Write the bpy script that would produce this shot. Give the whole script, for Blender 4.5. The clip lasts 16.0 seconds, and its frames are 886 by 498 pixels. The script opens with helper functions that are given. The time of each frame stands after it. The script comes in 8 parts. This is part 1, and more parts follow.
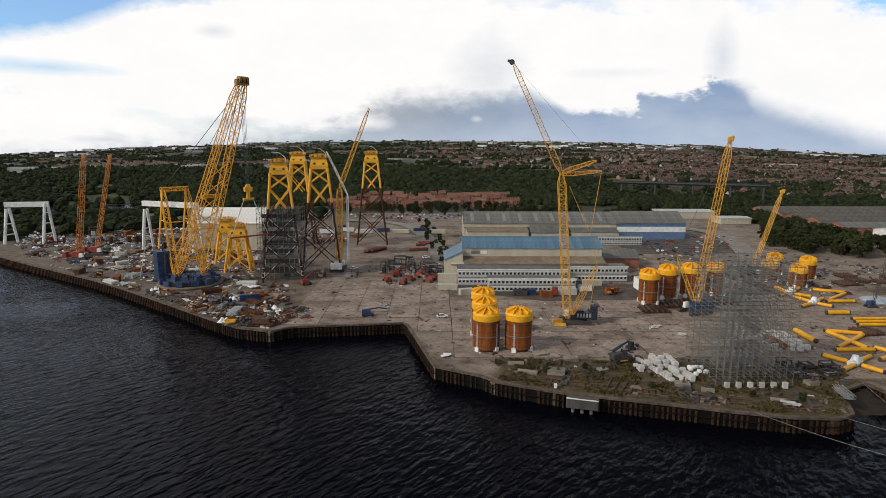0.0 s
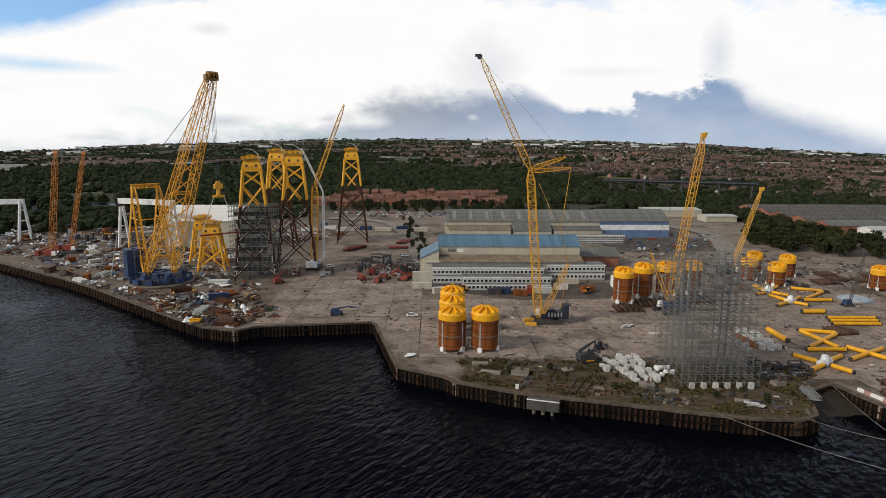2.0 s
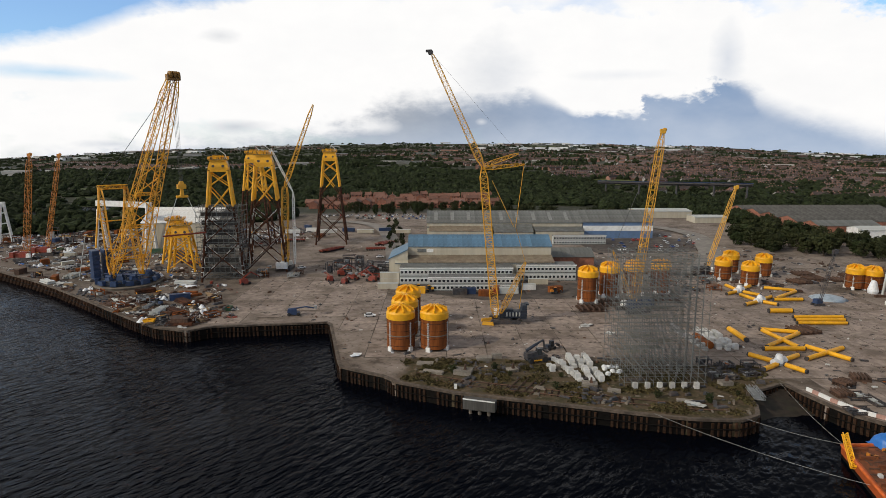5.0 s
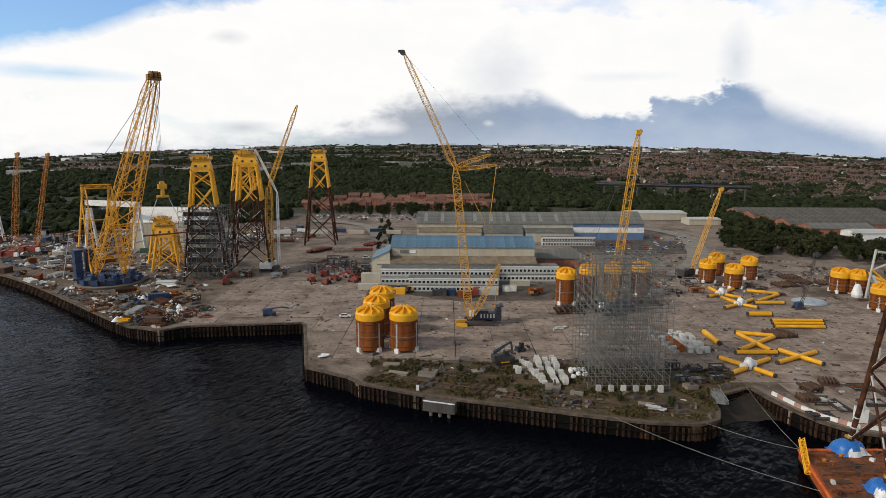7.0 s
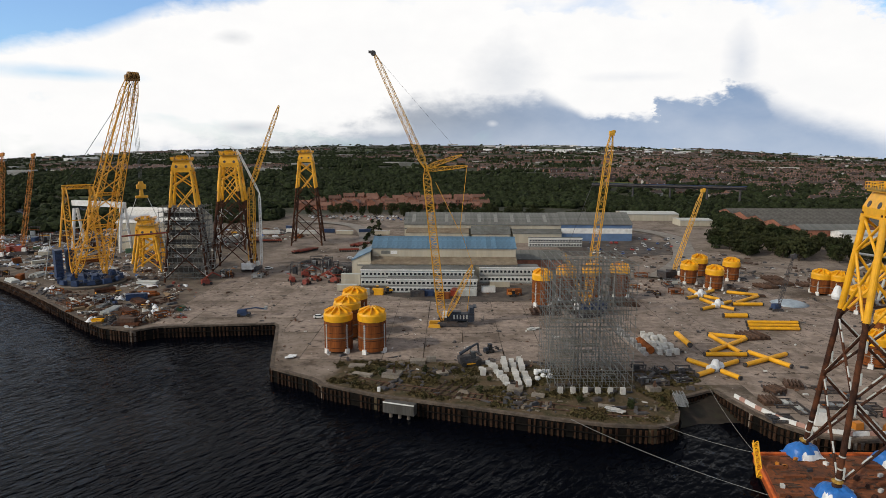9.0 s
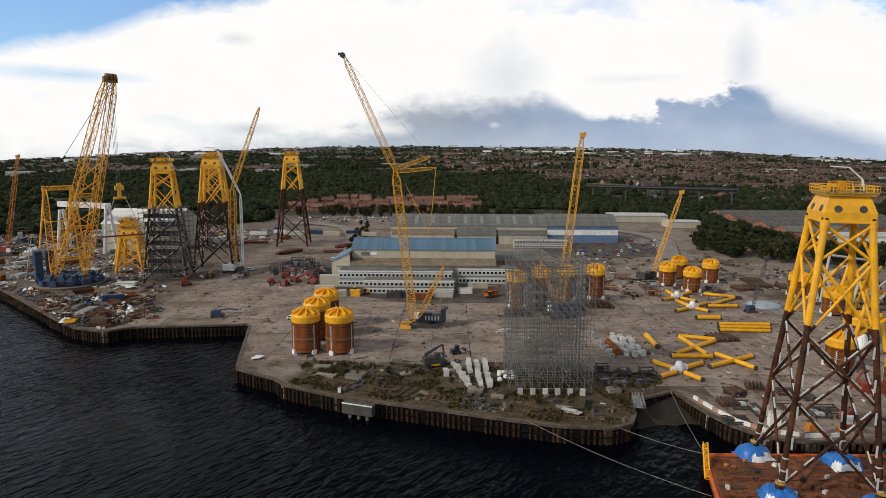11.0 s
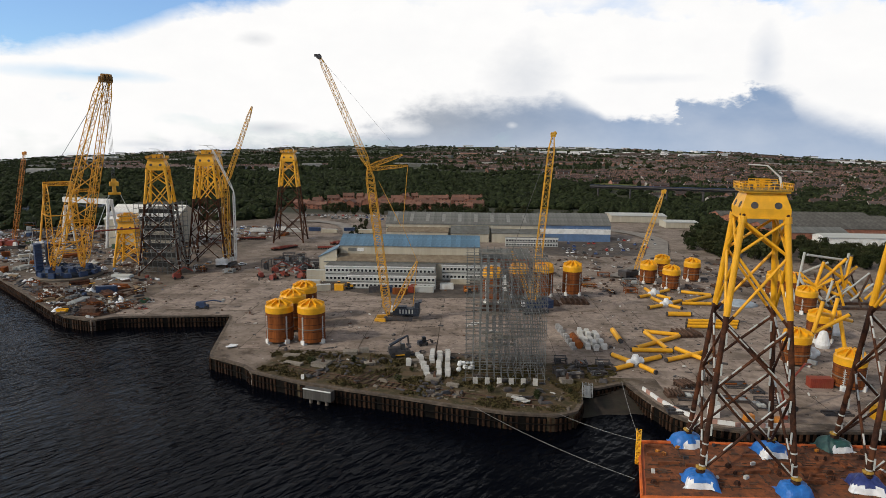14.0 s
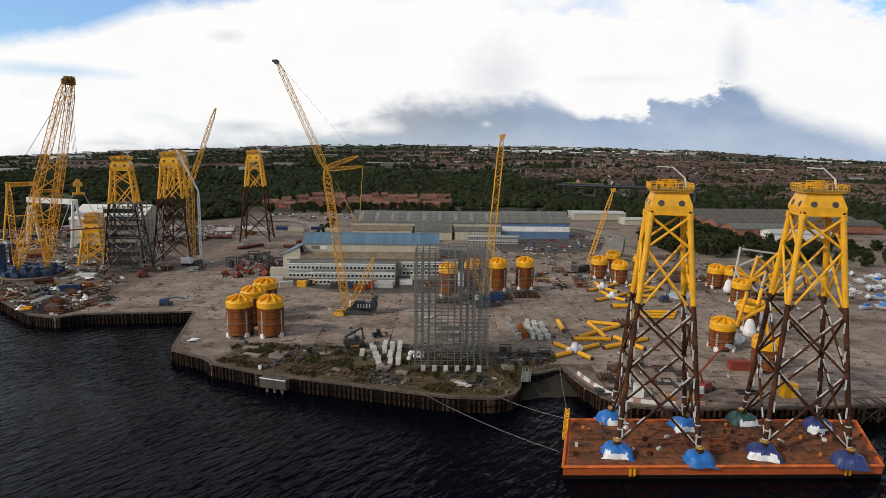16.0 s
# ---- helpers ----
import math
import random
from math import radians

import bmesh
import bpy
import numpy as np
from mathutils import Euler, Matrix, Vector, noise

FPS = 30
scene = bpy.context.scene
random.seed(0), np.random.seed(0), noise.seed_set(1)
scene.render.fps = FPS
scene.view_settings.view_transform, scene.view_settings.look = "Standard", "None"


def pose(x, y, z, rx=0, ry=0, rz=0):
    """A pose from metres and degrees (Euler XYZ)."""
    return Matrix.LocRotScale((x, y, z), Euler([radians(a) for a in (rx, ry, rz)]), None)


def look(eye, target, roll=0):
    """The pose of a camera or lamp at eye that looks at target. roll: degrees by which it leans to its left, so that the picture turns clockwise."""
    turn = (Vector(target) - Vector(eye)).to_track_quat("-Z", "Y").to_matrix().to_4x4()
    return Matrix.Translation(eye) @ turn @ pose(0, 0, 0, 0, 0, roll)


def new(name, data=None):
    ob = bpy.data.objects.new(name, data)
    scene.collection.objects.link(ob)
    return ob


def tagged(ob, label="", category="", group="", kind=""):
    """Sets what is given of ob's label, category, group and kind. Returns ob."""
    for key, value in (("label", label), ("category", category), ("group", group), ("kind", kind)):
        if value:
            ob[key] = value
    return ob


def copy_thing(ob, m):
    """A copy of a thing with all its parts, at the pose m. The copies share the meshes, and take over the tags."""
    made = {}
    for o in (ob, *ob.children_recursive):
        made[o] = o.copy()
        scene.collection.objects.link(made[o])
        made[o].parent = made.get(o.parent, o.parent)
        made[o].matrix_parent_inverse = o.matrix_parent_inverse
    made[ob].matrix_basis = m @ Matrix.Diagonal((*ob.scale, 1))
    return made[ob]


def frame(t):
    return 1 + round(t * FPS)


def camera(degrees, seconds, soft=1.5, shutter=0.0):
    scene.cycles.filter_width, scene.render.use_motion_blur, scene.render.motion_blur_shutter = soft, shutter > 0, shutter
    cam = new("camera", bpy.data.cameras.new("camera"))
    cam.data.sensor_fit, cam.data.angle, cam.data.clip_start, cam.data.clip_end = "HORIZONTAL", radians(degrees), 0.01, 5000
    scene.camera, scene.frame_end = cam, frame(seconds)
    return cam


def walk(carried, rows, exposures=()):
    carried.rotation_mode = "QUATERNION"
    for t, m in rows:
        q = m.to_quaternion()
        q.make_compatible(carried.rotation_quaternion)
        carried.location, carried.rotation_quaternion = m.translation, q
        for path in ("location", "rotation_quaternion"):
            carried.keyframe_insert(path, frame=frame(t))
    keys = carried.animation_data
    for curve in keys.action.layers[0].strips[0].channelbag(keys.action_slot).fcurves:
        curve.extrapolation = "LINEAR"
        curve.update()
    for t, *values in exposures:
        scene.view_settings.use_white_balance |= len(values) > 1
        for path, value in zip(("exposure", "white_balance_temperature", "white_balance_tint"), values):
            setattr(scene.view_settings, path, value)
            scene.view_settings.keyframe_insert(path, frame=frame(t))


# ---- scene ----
cam = camera(71.41, 16.0, soft=0.6)
PATH = [
    (0, (-4.972, -4.920, 66.908), (-4.945, -2.950, 66.567), 0.26),
    (0.5, (-3.265, -3.721, 67.276), (-3.227, -1.752, 66.928), 0.23),
    (1, (-0.925, -2.753, 67.229), (-0.883, -0.785, 66.879), 0.29),
    (1.5, (1.951, -1.984, 66.791), (1.993, -0.015, 66.441), 0.36),
    (2, (5.119, -1.305, 66.150), (5.158, 0.664, 65.804), 0.34),
    (2.5, (8.487, -0.710, 65.463), (8.522, 1.260, 65.120), 0.30),
    (3, (12.063, -0.207, 64.804), (12.090, 1.764, 64.466), 0.20),
    (3.5, (15.730, 0.211, 64.241), (15.748, 2.183, 63.907), 0.32),
    (4, (18.713, 0.604, 63.954), (18.730, 2.576, 63.621), 0.13),
    (6.5, (33.045, 1.762, 63.494), (33.041, 3.735, 63.165), 0.12),
    (7, (35.958, 1.941, 63.475), (35.947, 3.914, 63.147), 0.19),
    (7.5, (38.842, 2.103, 63.438), (38.827, 4.076, 63.111), 0.17),
    (8, (41.659, 2.276, 63.450), (41.640, 4.249, 63.123), 0.18),
    (8.5, (44.387, 2.427, 63.532), (44.366, 4.400, 63.205), 0.26),
    (9, (47.003, 2.475, 63.665), (46.980, 4.448, 63.338), 0.23),
    (11.5, (60.406, 1.726, 63.829), (60.374, 3.699, 63.507), 0.37),
    (12, (62.722, 1.151, 63.883), (62.684, 3.124, 63.560), 0.46),
    (12.5, (64.866, 0.267, 63.925), (64.813, 2.239, 63.599), 0.36),
    (13, (67.646, -0.897, 63.707), (67.574, 1.075, 63.383), 0.53),
    (13.5, (70.621, -2.434, 63.481), (70.542, -0.462, 63.157), 0.57),
    (14, (73.619, -4.408, 63.412), (73.537, -2.436, 63.089), 0.54),
    (14.5, (76.530, -6.816, 63.510), (76.485, -4.842, 63.189), 0.49),
    (15, (79.003, -9.509, 63.716), (78.984, -7.535, 63.396), 0.57),
    (15.5, (80.717, -12.387, 64.043), (80.707, -10.413, 63.723), 0.72),
    (16, (81.719, -15.461, 64.487), (81.717, -13.488, 64.161), 0.54),
]
walk(cam, [(t, look(eye, target, roll)) for t, eye, target, roll in PATH])

# ---- sky, sun and exposure ----
SUN_AZ, SUN_EL = -118.0, 33.0      # degrees: clockwise from +y, and above the horizon


def build_world():
    w = bpy.data.worlds.new("sky")
    scene.world = w
    w.use_nodes = True
    nt = w.node_tree
    nt.nodes.clear()
    N, L = nt.nodes.new, nt.links.new

    def math_(op, a, b=None, c=None, clamp=False):
        n = N("ShaderNodeMath")
        n.operation, n.use_clamp = op, clamp
        for k, v in enumerate((a, b, c)):
            if v is None:
                continue
            if isinstance(v, (int, float)):
                n.inputs[k].default_value = v
            else:
                L(v, n.inputs[k])
        return n.outputs[0]

    def mix(f, a, b):
        n = N("ShaderNodeMix")
        n.data_type = "RGBA"
        for s, v in ((n.inputs[0], f), (n.inputs[6], a), (n.inputs[7], b)):
            if isinstance(v, (int, float)):
                s.default_value = v
            elif isinstance(v, tuple):
                s.default_value = (*v, 1)
            else:
                L(v, s)
        return n.outputs[2]

    co = N("ShaderNodeTexCoord").outputs["Generated"]
    sep = N("ShaderNodeSeparateXYZ")
    L(co, sep.inputs[0])
    az = math_("MULTIPLY", math_("ARCTAN2", sep.outputs[0], sep.outputs[1]), 57.2958)
    el = math_("MULTIPLY", math_("ARCSINE", sep.outputs[2]), 57.2958)
    flat = N("ShaderNodeCombineXYZ")
    L(az, flat.inputs[0])
    L(math_("MULTIPLY", el, 1.9), flat.inputs[1])

    def noise_(scale, detail=8.0, rough=0.55, seed=0.0):
        n = N("ShaderNodeTexNoise")
        n.noise_dimensions = "4D"
        L(flat.outputs[0], n.inputs["Vector"])
        n.inputs["W"].default_value = seed
        n.inputs["Scale"].default_value, n.inputs["Detail"].default_value, n.inputs["Roughness"].default_value = scale, detail, rough
        return n.outputs["Fac"]

    rag = math_("SUBTRACT", noise_(0.16, 10, 0.62, 3.0), 0.5)
    rag2 = math_("SUBTRACT", noise_(0.07, 6, 0.55, 7.0), 0.5)

    def blob(a0, e0, ra, re, soft, jag):
        """A soft cloud shape round one direction: 1 inside, 0 outside."""
        da = math_("DIVIDE", math_("SUBTRACT", az, a0), ra)
        de = math_("DIVIDE", math_("SUBTRACT", el, e0), re)
        d = math_("SQRT", math_("ADD", math_("MULTIPLY", da, da), math_("MULTIPLY", de, de)))
        d = math_("ADD", d, math_("MULTIPLY", rag, jag))
        return math_("SUBTRACT", 1.0, math_("DIVIDE", math_("SUBTRACT", d, 1.0 - soft), soft), clamp=True)

    sky = N("ShaderNodeTexSky")
    sky.sky_type, sky.sun_disc = "NISHITA", False
    sky.sun_elevation, sky.sun_rotation = radians(SUN_EL), radians(SUN_AZ)
    sky.air_density, sky.dust_density = 1.0, 0.6
    skyc = N("ShaderNodeVectorMath")
    skyc.operation = "SCALE"
    L(sky.outputs[0], skyc.inputs[0])
    skyc.inputs["Scale"].default_value = SKY_GAIN
    blue = N("ShaderNodeVectorMath")
    blue.operation = "MULTIPLY"
    L(skyc.outputs[0], blue.inputs[0])
    blue.inputs[1].default_value = (0.62, 0.92, 1.25)
    skyc = blue
    # broken cloud over the whole sky, with the large white bank ahead
    cover = math_("ADD", math_("MULTIPLY", rag2, 3.4), 1.10, clamp=True)
    for b in CLOUD_BANKS:
        cover = math_("MAXIMUM", cover, blob(*b))
    for b in CLOUD_GAPS:
        cover = math_("MULTIPLY", cover, math_("SUBTRACT", 1.0, math_("MULTIPLY", blob(*b[:-1]), b[-1])), clamp=True)
    # the grey-blue rain curtain under the white bank: its upper edge by bearing, blurred on one side and crisp on the other
    fine = math_("SUBTRACT", noise_(0.8, 9, 0.6, 5.0), 0.5)

    def edge_(table):
        """An elevation that follows the bearing, from a table of both."""
        curve = N("ShaderNodeValToRGB")
        ramp_ = curve.color_ramp
        for k, (a, e) in enumerate(table):
            st = ramp_.elements[k] if k < 2 else ramp_.elements.new(0.99)
            v = (e + 2.0) / 20.0
            st.position, st.color = (a + 40.0) / 80.0, (v, v, v, 1)
        bent = math_("ADD", az, math_("ADD", math_("MULTIPLY", rag, 6.0), math_("MULTIPLY", fine, 3.0)))
        L(math_("DIVIDE", math_("ADD", bent, 40.0), 80.0, clamp=True), curve.inputs[0])
        sepc = N("ShaderNodeSeparateColor")
        L(curve.outputs[0], sepc.inputs[0])
        return math_("SUBTRACT", math_("MULTIPLY", sepc.outputs[0], 20.0), 2.0)

    ragged = math_("ADD", math_("MULTIPLY", rag, 2.6), math_("MULTIPLY", fine, 1.9))
    # clear blue above the cloud's upper edge
    clear = math_("DIVIDE", math_("SUBTRACT", math_("ADD", el, ragged), edge_(BLUE_EDGE)), 1.3, clamp=True)
    clear = math_("MULTIPLY", clear, math_("DIVIDE", math_("SUBTRACT", 15.5, el), 2.5, clamp=True))
    cover = math_("MULTIPLY", cover, math_("SUBTRACT", 1.0, math_("MULTIPLY", clear, 0.9)))
    top = math_("ADD", edge_(RAIN_EDGE), ragged)
    side = math_("DIVIDE", math_("SUBTRACT", az, 6.0), 5.0, clamp=True)
    tail = math_("DIVIDE", math_("SUBTRACT", az, 24.6), 2.5, clamp=True)
    width = math_("ADD", math_("SUBTRACT", 3.0, math_("MULTIPLY", side, 2.1)), math_("MULTIPLY", tail, 1.7))
    smooth = N("ShaderNodeMapRange")
    smooth.interpolation_type = "SMOOTHSTEP"
    L(math_("ADD", math_("DIVIDE", math_("SUBTRACT", top, el), width), 0.45), smooth.inputs[0])
    shade = smooth.outputs[0]
    soft = math_("ADD", math_("MULTIPLY", noise_(0.11, 6, 0.55, 21.0), 0.7), 0.55, clamp=True)
    shade = math_("MULTIPLY", math_("MULTIPLY", shade, soft), 0.92)
    for b in CLOUD_LUMPS:
        shade = math_("MULTIPLY", shade, math_("SUBTRACT", 1.0, math_("MULTIPLY", blob(*b[:-1]), b[-1])))
    for b in CLOUD_SHADES:
        shade = math_("MAXIMUM", shade, math_("MULTIPLY", math_("MULTIPLY", blob(*b[:-1]), b[-1]), soft))
    wisp = math_("MULTIPLY", math_("ADD", math_("MULTIPLY", noise_(0.22, 9, 0.6, 11.0), 2.4), -0.95, clamp=True), 0.16)
    white = mix(wisp, (1.12, 1.11, 1.10), (0.74, 0.77, 0.82))
    hue = math_("DIVIDE", math_("ADD", az, 3.0), 17.0, clamp=True)
    rain = mix(hue, (0.295, 0.35, 0.44), (0.195, 0.325, 0.545))
    # paler and streaked towards the ground
    fall = math_("DIVIDE", math_("SUBTRACT", 2.4, el), 2.8, clamp=True)
    rain = mix(math_("MULTIPLY", fall, 0.6), rain, (0.47, 0.58, 0.75))
    cloud = mix(shade, white, rain)
    # unseen grey cloud undersides added to dim the yard, open to brighten left-bank water
    open_ = math_("DIVIDE", math_("SUBTRACT", math_("MULTIPLY", az, -1.0), 14.0), 12.0, clamp=True)
    high = math_("DIVIDE", math_("SUBTRACT", el, math_("ADD", math_("MULTIPLY", open_, 36.0), 14.0)), 12.0, clamp=True)
    under = mix(math_("ADD", math_("MULTIPLY", rag2, 2.0), 0.5, clamp=True), (0.11, 0.12, 0.14), (0.29, 0.30, 0.32))
    cloud = mix(high, cloud, under)
    out = mix(cover, skyc.outputs[0], cloud)
    bg = N("ShaderNodeBackground")
    L(out, bg.inputs[0])
    bg.inputs[1].default_value = WORLD_GAIN
    o = N("ShaderNodeOutputWorld")
    L(bg.outputs[0], o.inputs[0])


SKY_GAIN, WORLD_GAIN = 0.15, 1.0
# azimuth, elevation, half width, half height, softness, raggedness (degrees), and strength
CLOUD_GAPS = [(-31.5, 5.5, 7.0, 0.75, 0.9, 1.3, 0.6)]
CLOUD_BANKS = [(0, 6.5, 60, 7.5, 0.3, 0.8)]
CLOUD_LUMPS = [(-6.2, 1.7, 3.0, 0.8, 0.9, 1.6, 0.75), (-10.5, 1.5, 2.2, 0.5, 0.9, 1.6, 0.5), (3.8, 2.1, 0.6, 0.35, 0.9, 1.0, 0.4)]
CLOUD_SHADES = [(4.8, 6.4, 4.2, 3.8, 0.98, 2.0, 0.26), (24.3, 7.0, 1.6, 3.2, 0.98, 1.4, 0.34), (-18.8, 9.0, 2.2, 0.8, 0.95, 1.6, 0.35), (-27.5, 0.1, 3.6, 0.5, 0.95, 1.8, 0.5), (-18, 1.6, 3.4, 0.8, 0.95, 1.8, 0.5), (-1.2, 3.3, 4.5, 0.9, 0.95, 1.2, 0.7), (16, 6.0, 5, 0.5, 0.95, 1.6, 0.14)]
# lower edge of the clear blue, by bearing
BLUE_EDGE = [(-36, 6.2), (-29.2, 8.0), (-24.7, 10.0), (-16.4, 11.6), (-12, 15), (20, 15), (23.0, 11.2), (25.2, 10.9), (27.5, 12.5), (29.8, 11.4), (33, 9.9), (36, 8.4)]
# upper edge of the rain curtain: bearing and elevation
RAIN_EDGE = [(-35, -1.4), (-23, -0.4), (-16, 0.4), (-12.6, 0.8), (-8.6, 2.0), (-6.0, 3.2), (-3, 3.9), (0.5, 4.1), (4.6, 4.5), (8.1, 4.7), (10.6, 3.5), (11.7, 2.9), (18.2, 2.5), (18.8, 3.7), (21.1, 4.0), (22.8, 4.6), (24.3, 5.2), (25.8, 4.8), (27.2, 3.4), (29.7, 2.3), (32.8, 1.4), (36, 0.3)]
build_world()

sun = new("sun", bpy.data.lights.new("sun", "SUN"))
sun.data.energy, sun.data.angle, sun.data.color = 2.4, radians(1.5), (1.0, 0.89, 0.72)
_a, _e = radians(SUN_AZ), radians(SUN_EL)
_s = Vector((math.sin(_a) * math.cos(_e), math.cos(_a) * math.cos(_e), math.sin(_e)))
sun.matrix_world = look(_s * 300, (0, 0, 0))
scene.view_settings.exposure = -0.16

# ---- materials ----
MATS = {}


def mat(name, col, rough=0.7, metal=0.0, var=0.25, size=3.0, dirt=None, dirt_amt=0.5, dirt_size=12.0, bump=0.15, bump_size=1.0, rand=0.0, streak=False, coords="Object", spec=0.5, island=0.0, spots=None):
    """A weathered surface: base colour with grain at one scale, dirt in patches at another, and fine relief. Sizes in metres."""
    if name in MATS:
        return MATS[name]
    m = MATS[name] = bpy.data.materials.new(name)
    m.use_nodes = True
    nt = m.node_tree
    N, L = nt.nodes.new, nt.links.new
    b = nt.nodes["Principled BSDF"]
    b.inputs["Roughness"].default_value, b.inputs["Metallic"].default_value = rough, metal
    b.inputs["Specular IOR Level"].default_value = spec
    co = N("ShaderNodeTexCoord").outputs[coords] if coords != "World" else N("ShaderNodeNewGeometry").outputs["Position"]
    if streak:
        mp = N("ShaderNodeMapping")
        L(co, mp.inputs[0])
        mp.inputs["Scale"].default_value = (1, 1, 0.12)
        co = mp.outputs[0]

    def tex(s, detail=6.0, r=0.6):
        n = N("ShaderNodeTexNoise")
        L(co, n.inputs["Vector"])
        n.inputs["Scale"].default_value, n.inputs["Detail"].default_value, n.inputs["Roughness"].default_value = 1.0 / s, detail, r
        return n.outputs["Fac"]

    def ramp(f, lo, hi):
        n = N("ShaderNodeMapRange")
        n.interpolation_type = "SMOOTHSTEP"
        L(f, n.inputs[0])
        n.inputs[1].default_value, n.inputs[2].default_value = lo, hi
        return n.outputs[0]

    def mix(f, a, c, mode="MIX"):
        n = N("ShaderNodeMix")
        n.data_type, n.blend_type = "RGBA", mode
        for s, v in ((n.inputs[0], f), (n.inputs[6], a), (n.inputs[7], c)):
            if isinstance(v, (int, float)):
                s.default_value = v
            elif isinstance(v, tuple):
                s.default_value = (*v[:3], 1)
            else:
                L(v, s)
        return n.outputs[2]

    lo = tuple(max(0.0, c * (1 - var)) for c in col)
    hi = tuple(min(1.0, c * (1 + var)) for c in col)
    grain = tex(size)
    out = mix(ramp(grain, 0.3, 0.7), lo, hi)
    if dirt:
        out = mix(N_mul(nt, ramp(tex(dirt_size, 7, 0.65), 0.42, 0.68), dirt_amt), out, dirt)
    if spots:
        c, amt, sz, th = spots
        out = mix(N_mul(nt, ramp(tex(sz, 8, 0.7), th, th + 0.07), amt), out, c)
    if rand or island:
        r = N("ShaderNodeObjectInfo").outputs["Random"] if rand else N("ShaderNodeNewGeometry").outputs["Random Per Island"]
        k = rand or island
        n = N("ShaderNodeMapRange")
        L(r, n.inputs[0])
        n.inputs[3].default_value, n.inputs[4].default_value = 1 - k, 1 + k
        h = N("ShaderNodeHueSaturation")
        L(n.outputs[0], h.inputs["Value"])
        L(out, h.inputs["Color"])
        out = h.outputs[0]
    L(out, b.inputs["Base Color"])
    if bump:
        bp = N("ShaderNodeBump")
        bp.inputs["Strength"].default_value = bump
        bp.inputs["Distance"].default_value = 0.05
        L(tex(bump_size, 5, 0.65), bp.inputs["Height"])
        L(bp.outputs[0], b.inputs["Normal"])
    return m


def N_mul(nt, a, k):
    n = nt.nodes.new("ShaderNodeMath")
    n.operation = "MULTIPLY"
    nt.links.new(a, n.inputs[0])
    n.inputs[1].default_value = k
    return n.outputs[0]


RUST = (0.16, 0.06, 0.025)
M_YELLOW = mat("yellow_paint", (0.79, 0.385, 0.008), 0.45, var=0.10, size=2.0, dirt=(0.42, 0.22, 0.02), dirt_amt=0.35, dirt_size=5)
M_CRANE = mat("crane_yellow", (0.66, 0.34, 0.02), 0.5, var=0.15, size=1.5, dirt=(0.3, 0.15, 0.03), dirt_amt=0.4, dirt_size=6)
M_ORANGE = mat("crane_orange", (0.52, 0.19, 0.02), 0.5, var=0.2, size=1.5, dirt=RUST, dirt_amt=0.4, dirt_size=6)
M_RUST = mat("rusty_steel", (0.215, 0.066, 0.017), 0.9, spec=0.15, var=0.35, size=1.2, dirt=(0.07, 0.03, 0.02), dirt_amt=0.7, dirt_size=4, streak=True)
M_SCRAP = mat("scrap_rust", (0.085, 0.045, 0.028), 0.9, var=0.3, size=1.0, dirt=(0.04, 0.025, 0.018), dirt_amt=0.6, dirt_size=3, rand=0.3)
M_LEG = mat("brown_leg", (0.036, 0.015, 0.009), 0.75, var=0.4, size=1.0, dirt=(0.15, 0.05, 0.018), dirt_amt=0.55, dirt_size=4, spec=0.2)
M_WHITE = mat("white_paint", (0.74, 0.74, 0.72), 0.55, var=0.08, size=2.0, dirt=(0.42, 0.40, 0.36), dirt_amt=0.45, dirt_size=3)
M_SCAF = mat("scaffold_tube", (0.135, 0.14, 0.135), 0.6, var=0.3, size=3.0, bump=0)
M_GREY = mat("galvanised", (0.30, 0.31, 0.31), 0.5, metal=0.5, var=0.2, size=1.0, bump=0)
M_DARK = mat("dark_steel", (0.035, 0.035, 0.04), 0.6, var=0.4, size=1.0, dirt=(0.09, 0.06, 0.04), dirt_amt=0.5, dirt_size=3)
M_BLUE = mat("blue_paint", (0.010, 0.032, 0.095), 0.5, var=0.25, size=1.5, dirt=(0.02, 0.03, 0.05), dirt_amt=0.5, dirt_size=3)
M_RED = mat("red_paint", (0.22, 0.03, 0.014), 0.5, var=0.2, size=1.5, dirt=RUST, dirt_amt=0.5, dirt_size=3)
M_ROPE = mat("steel_rope", (0.06, 0.06, 0.065), 0.6, var=0.2, size=1.0, bump=0)
M_HOSE = mat("mooring_rope", (0.20, 0.20, 0.19), 0.8, var=0.2, size=1.0, bump=0)
M_TARP = mat("blue_tarpaulin", (0.02, 0.15, 0.48), 0.45, var=0.2, size=1.5, dirt=(0.02, 0.10, 0.36), dirt_amt=0.6, dirt_size=1.6, bump=0.6, bump_size=0.5)
M_TARPW = mat("white_tarpaulin", (0.70, 0.72, 0.74), 0.5, var=0.12, size=1.0, bump=0.6, bump_size=0.5)
M_DECK = mat("rusty_deck", (0.185, 0.056, 0.016), 0.85, var=0.45, size=1.4, dirt=(0.07, 0.03, 0.016), dirt_amt=0.8, dirt_size=5, bump=0.4, spots=((0.025, 0.014, 0.011), 0.8, 1.6, 0.55))
M_RAIL = mat("orange_rail", (0.66, 0.135, 0.018), 0.6, var=0.2, size=2.0, dirt=(0.28, 0.06, 0.02), dirt_amt=0.5, dirt_size=3)
M_HULL = mat("orange_hull", (0.40, 0.08, 0.016), 0.6, var=0.2, size=2.0, dirt=(0.25, 0.06, 0.02), dirt_amt=0.5, dirt_size=4)
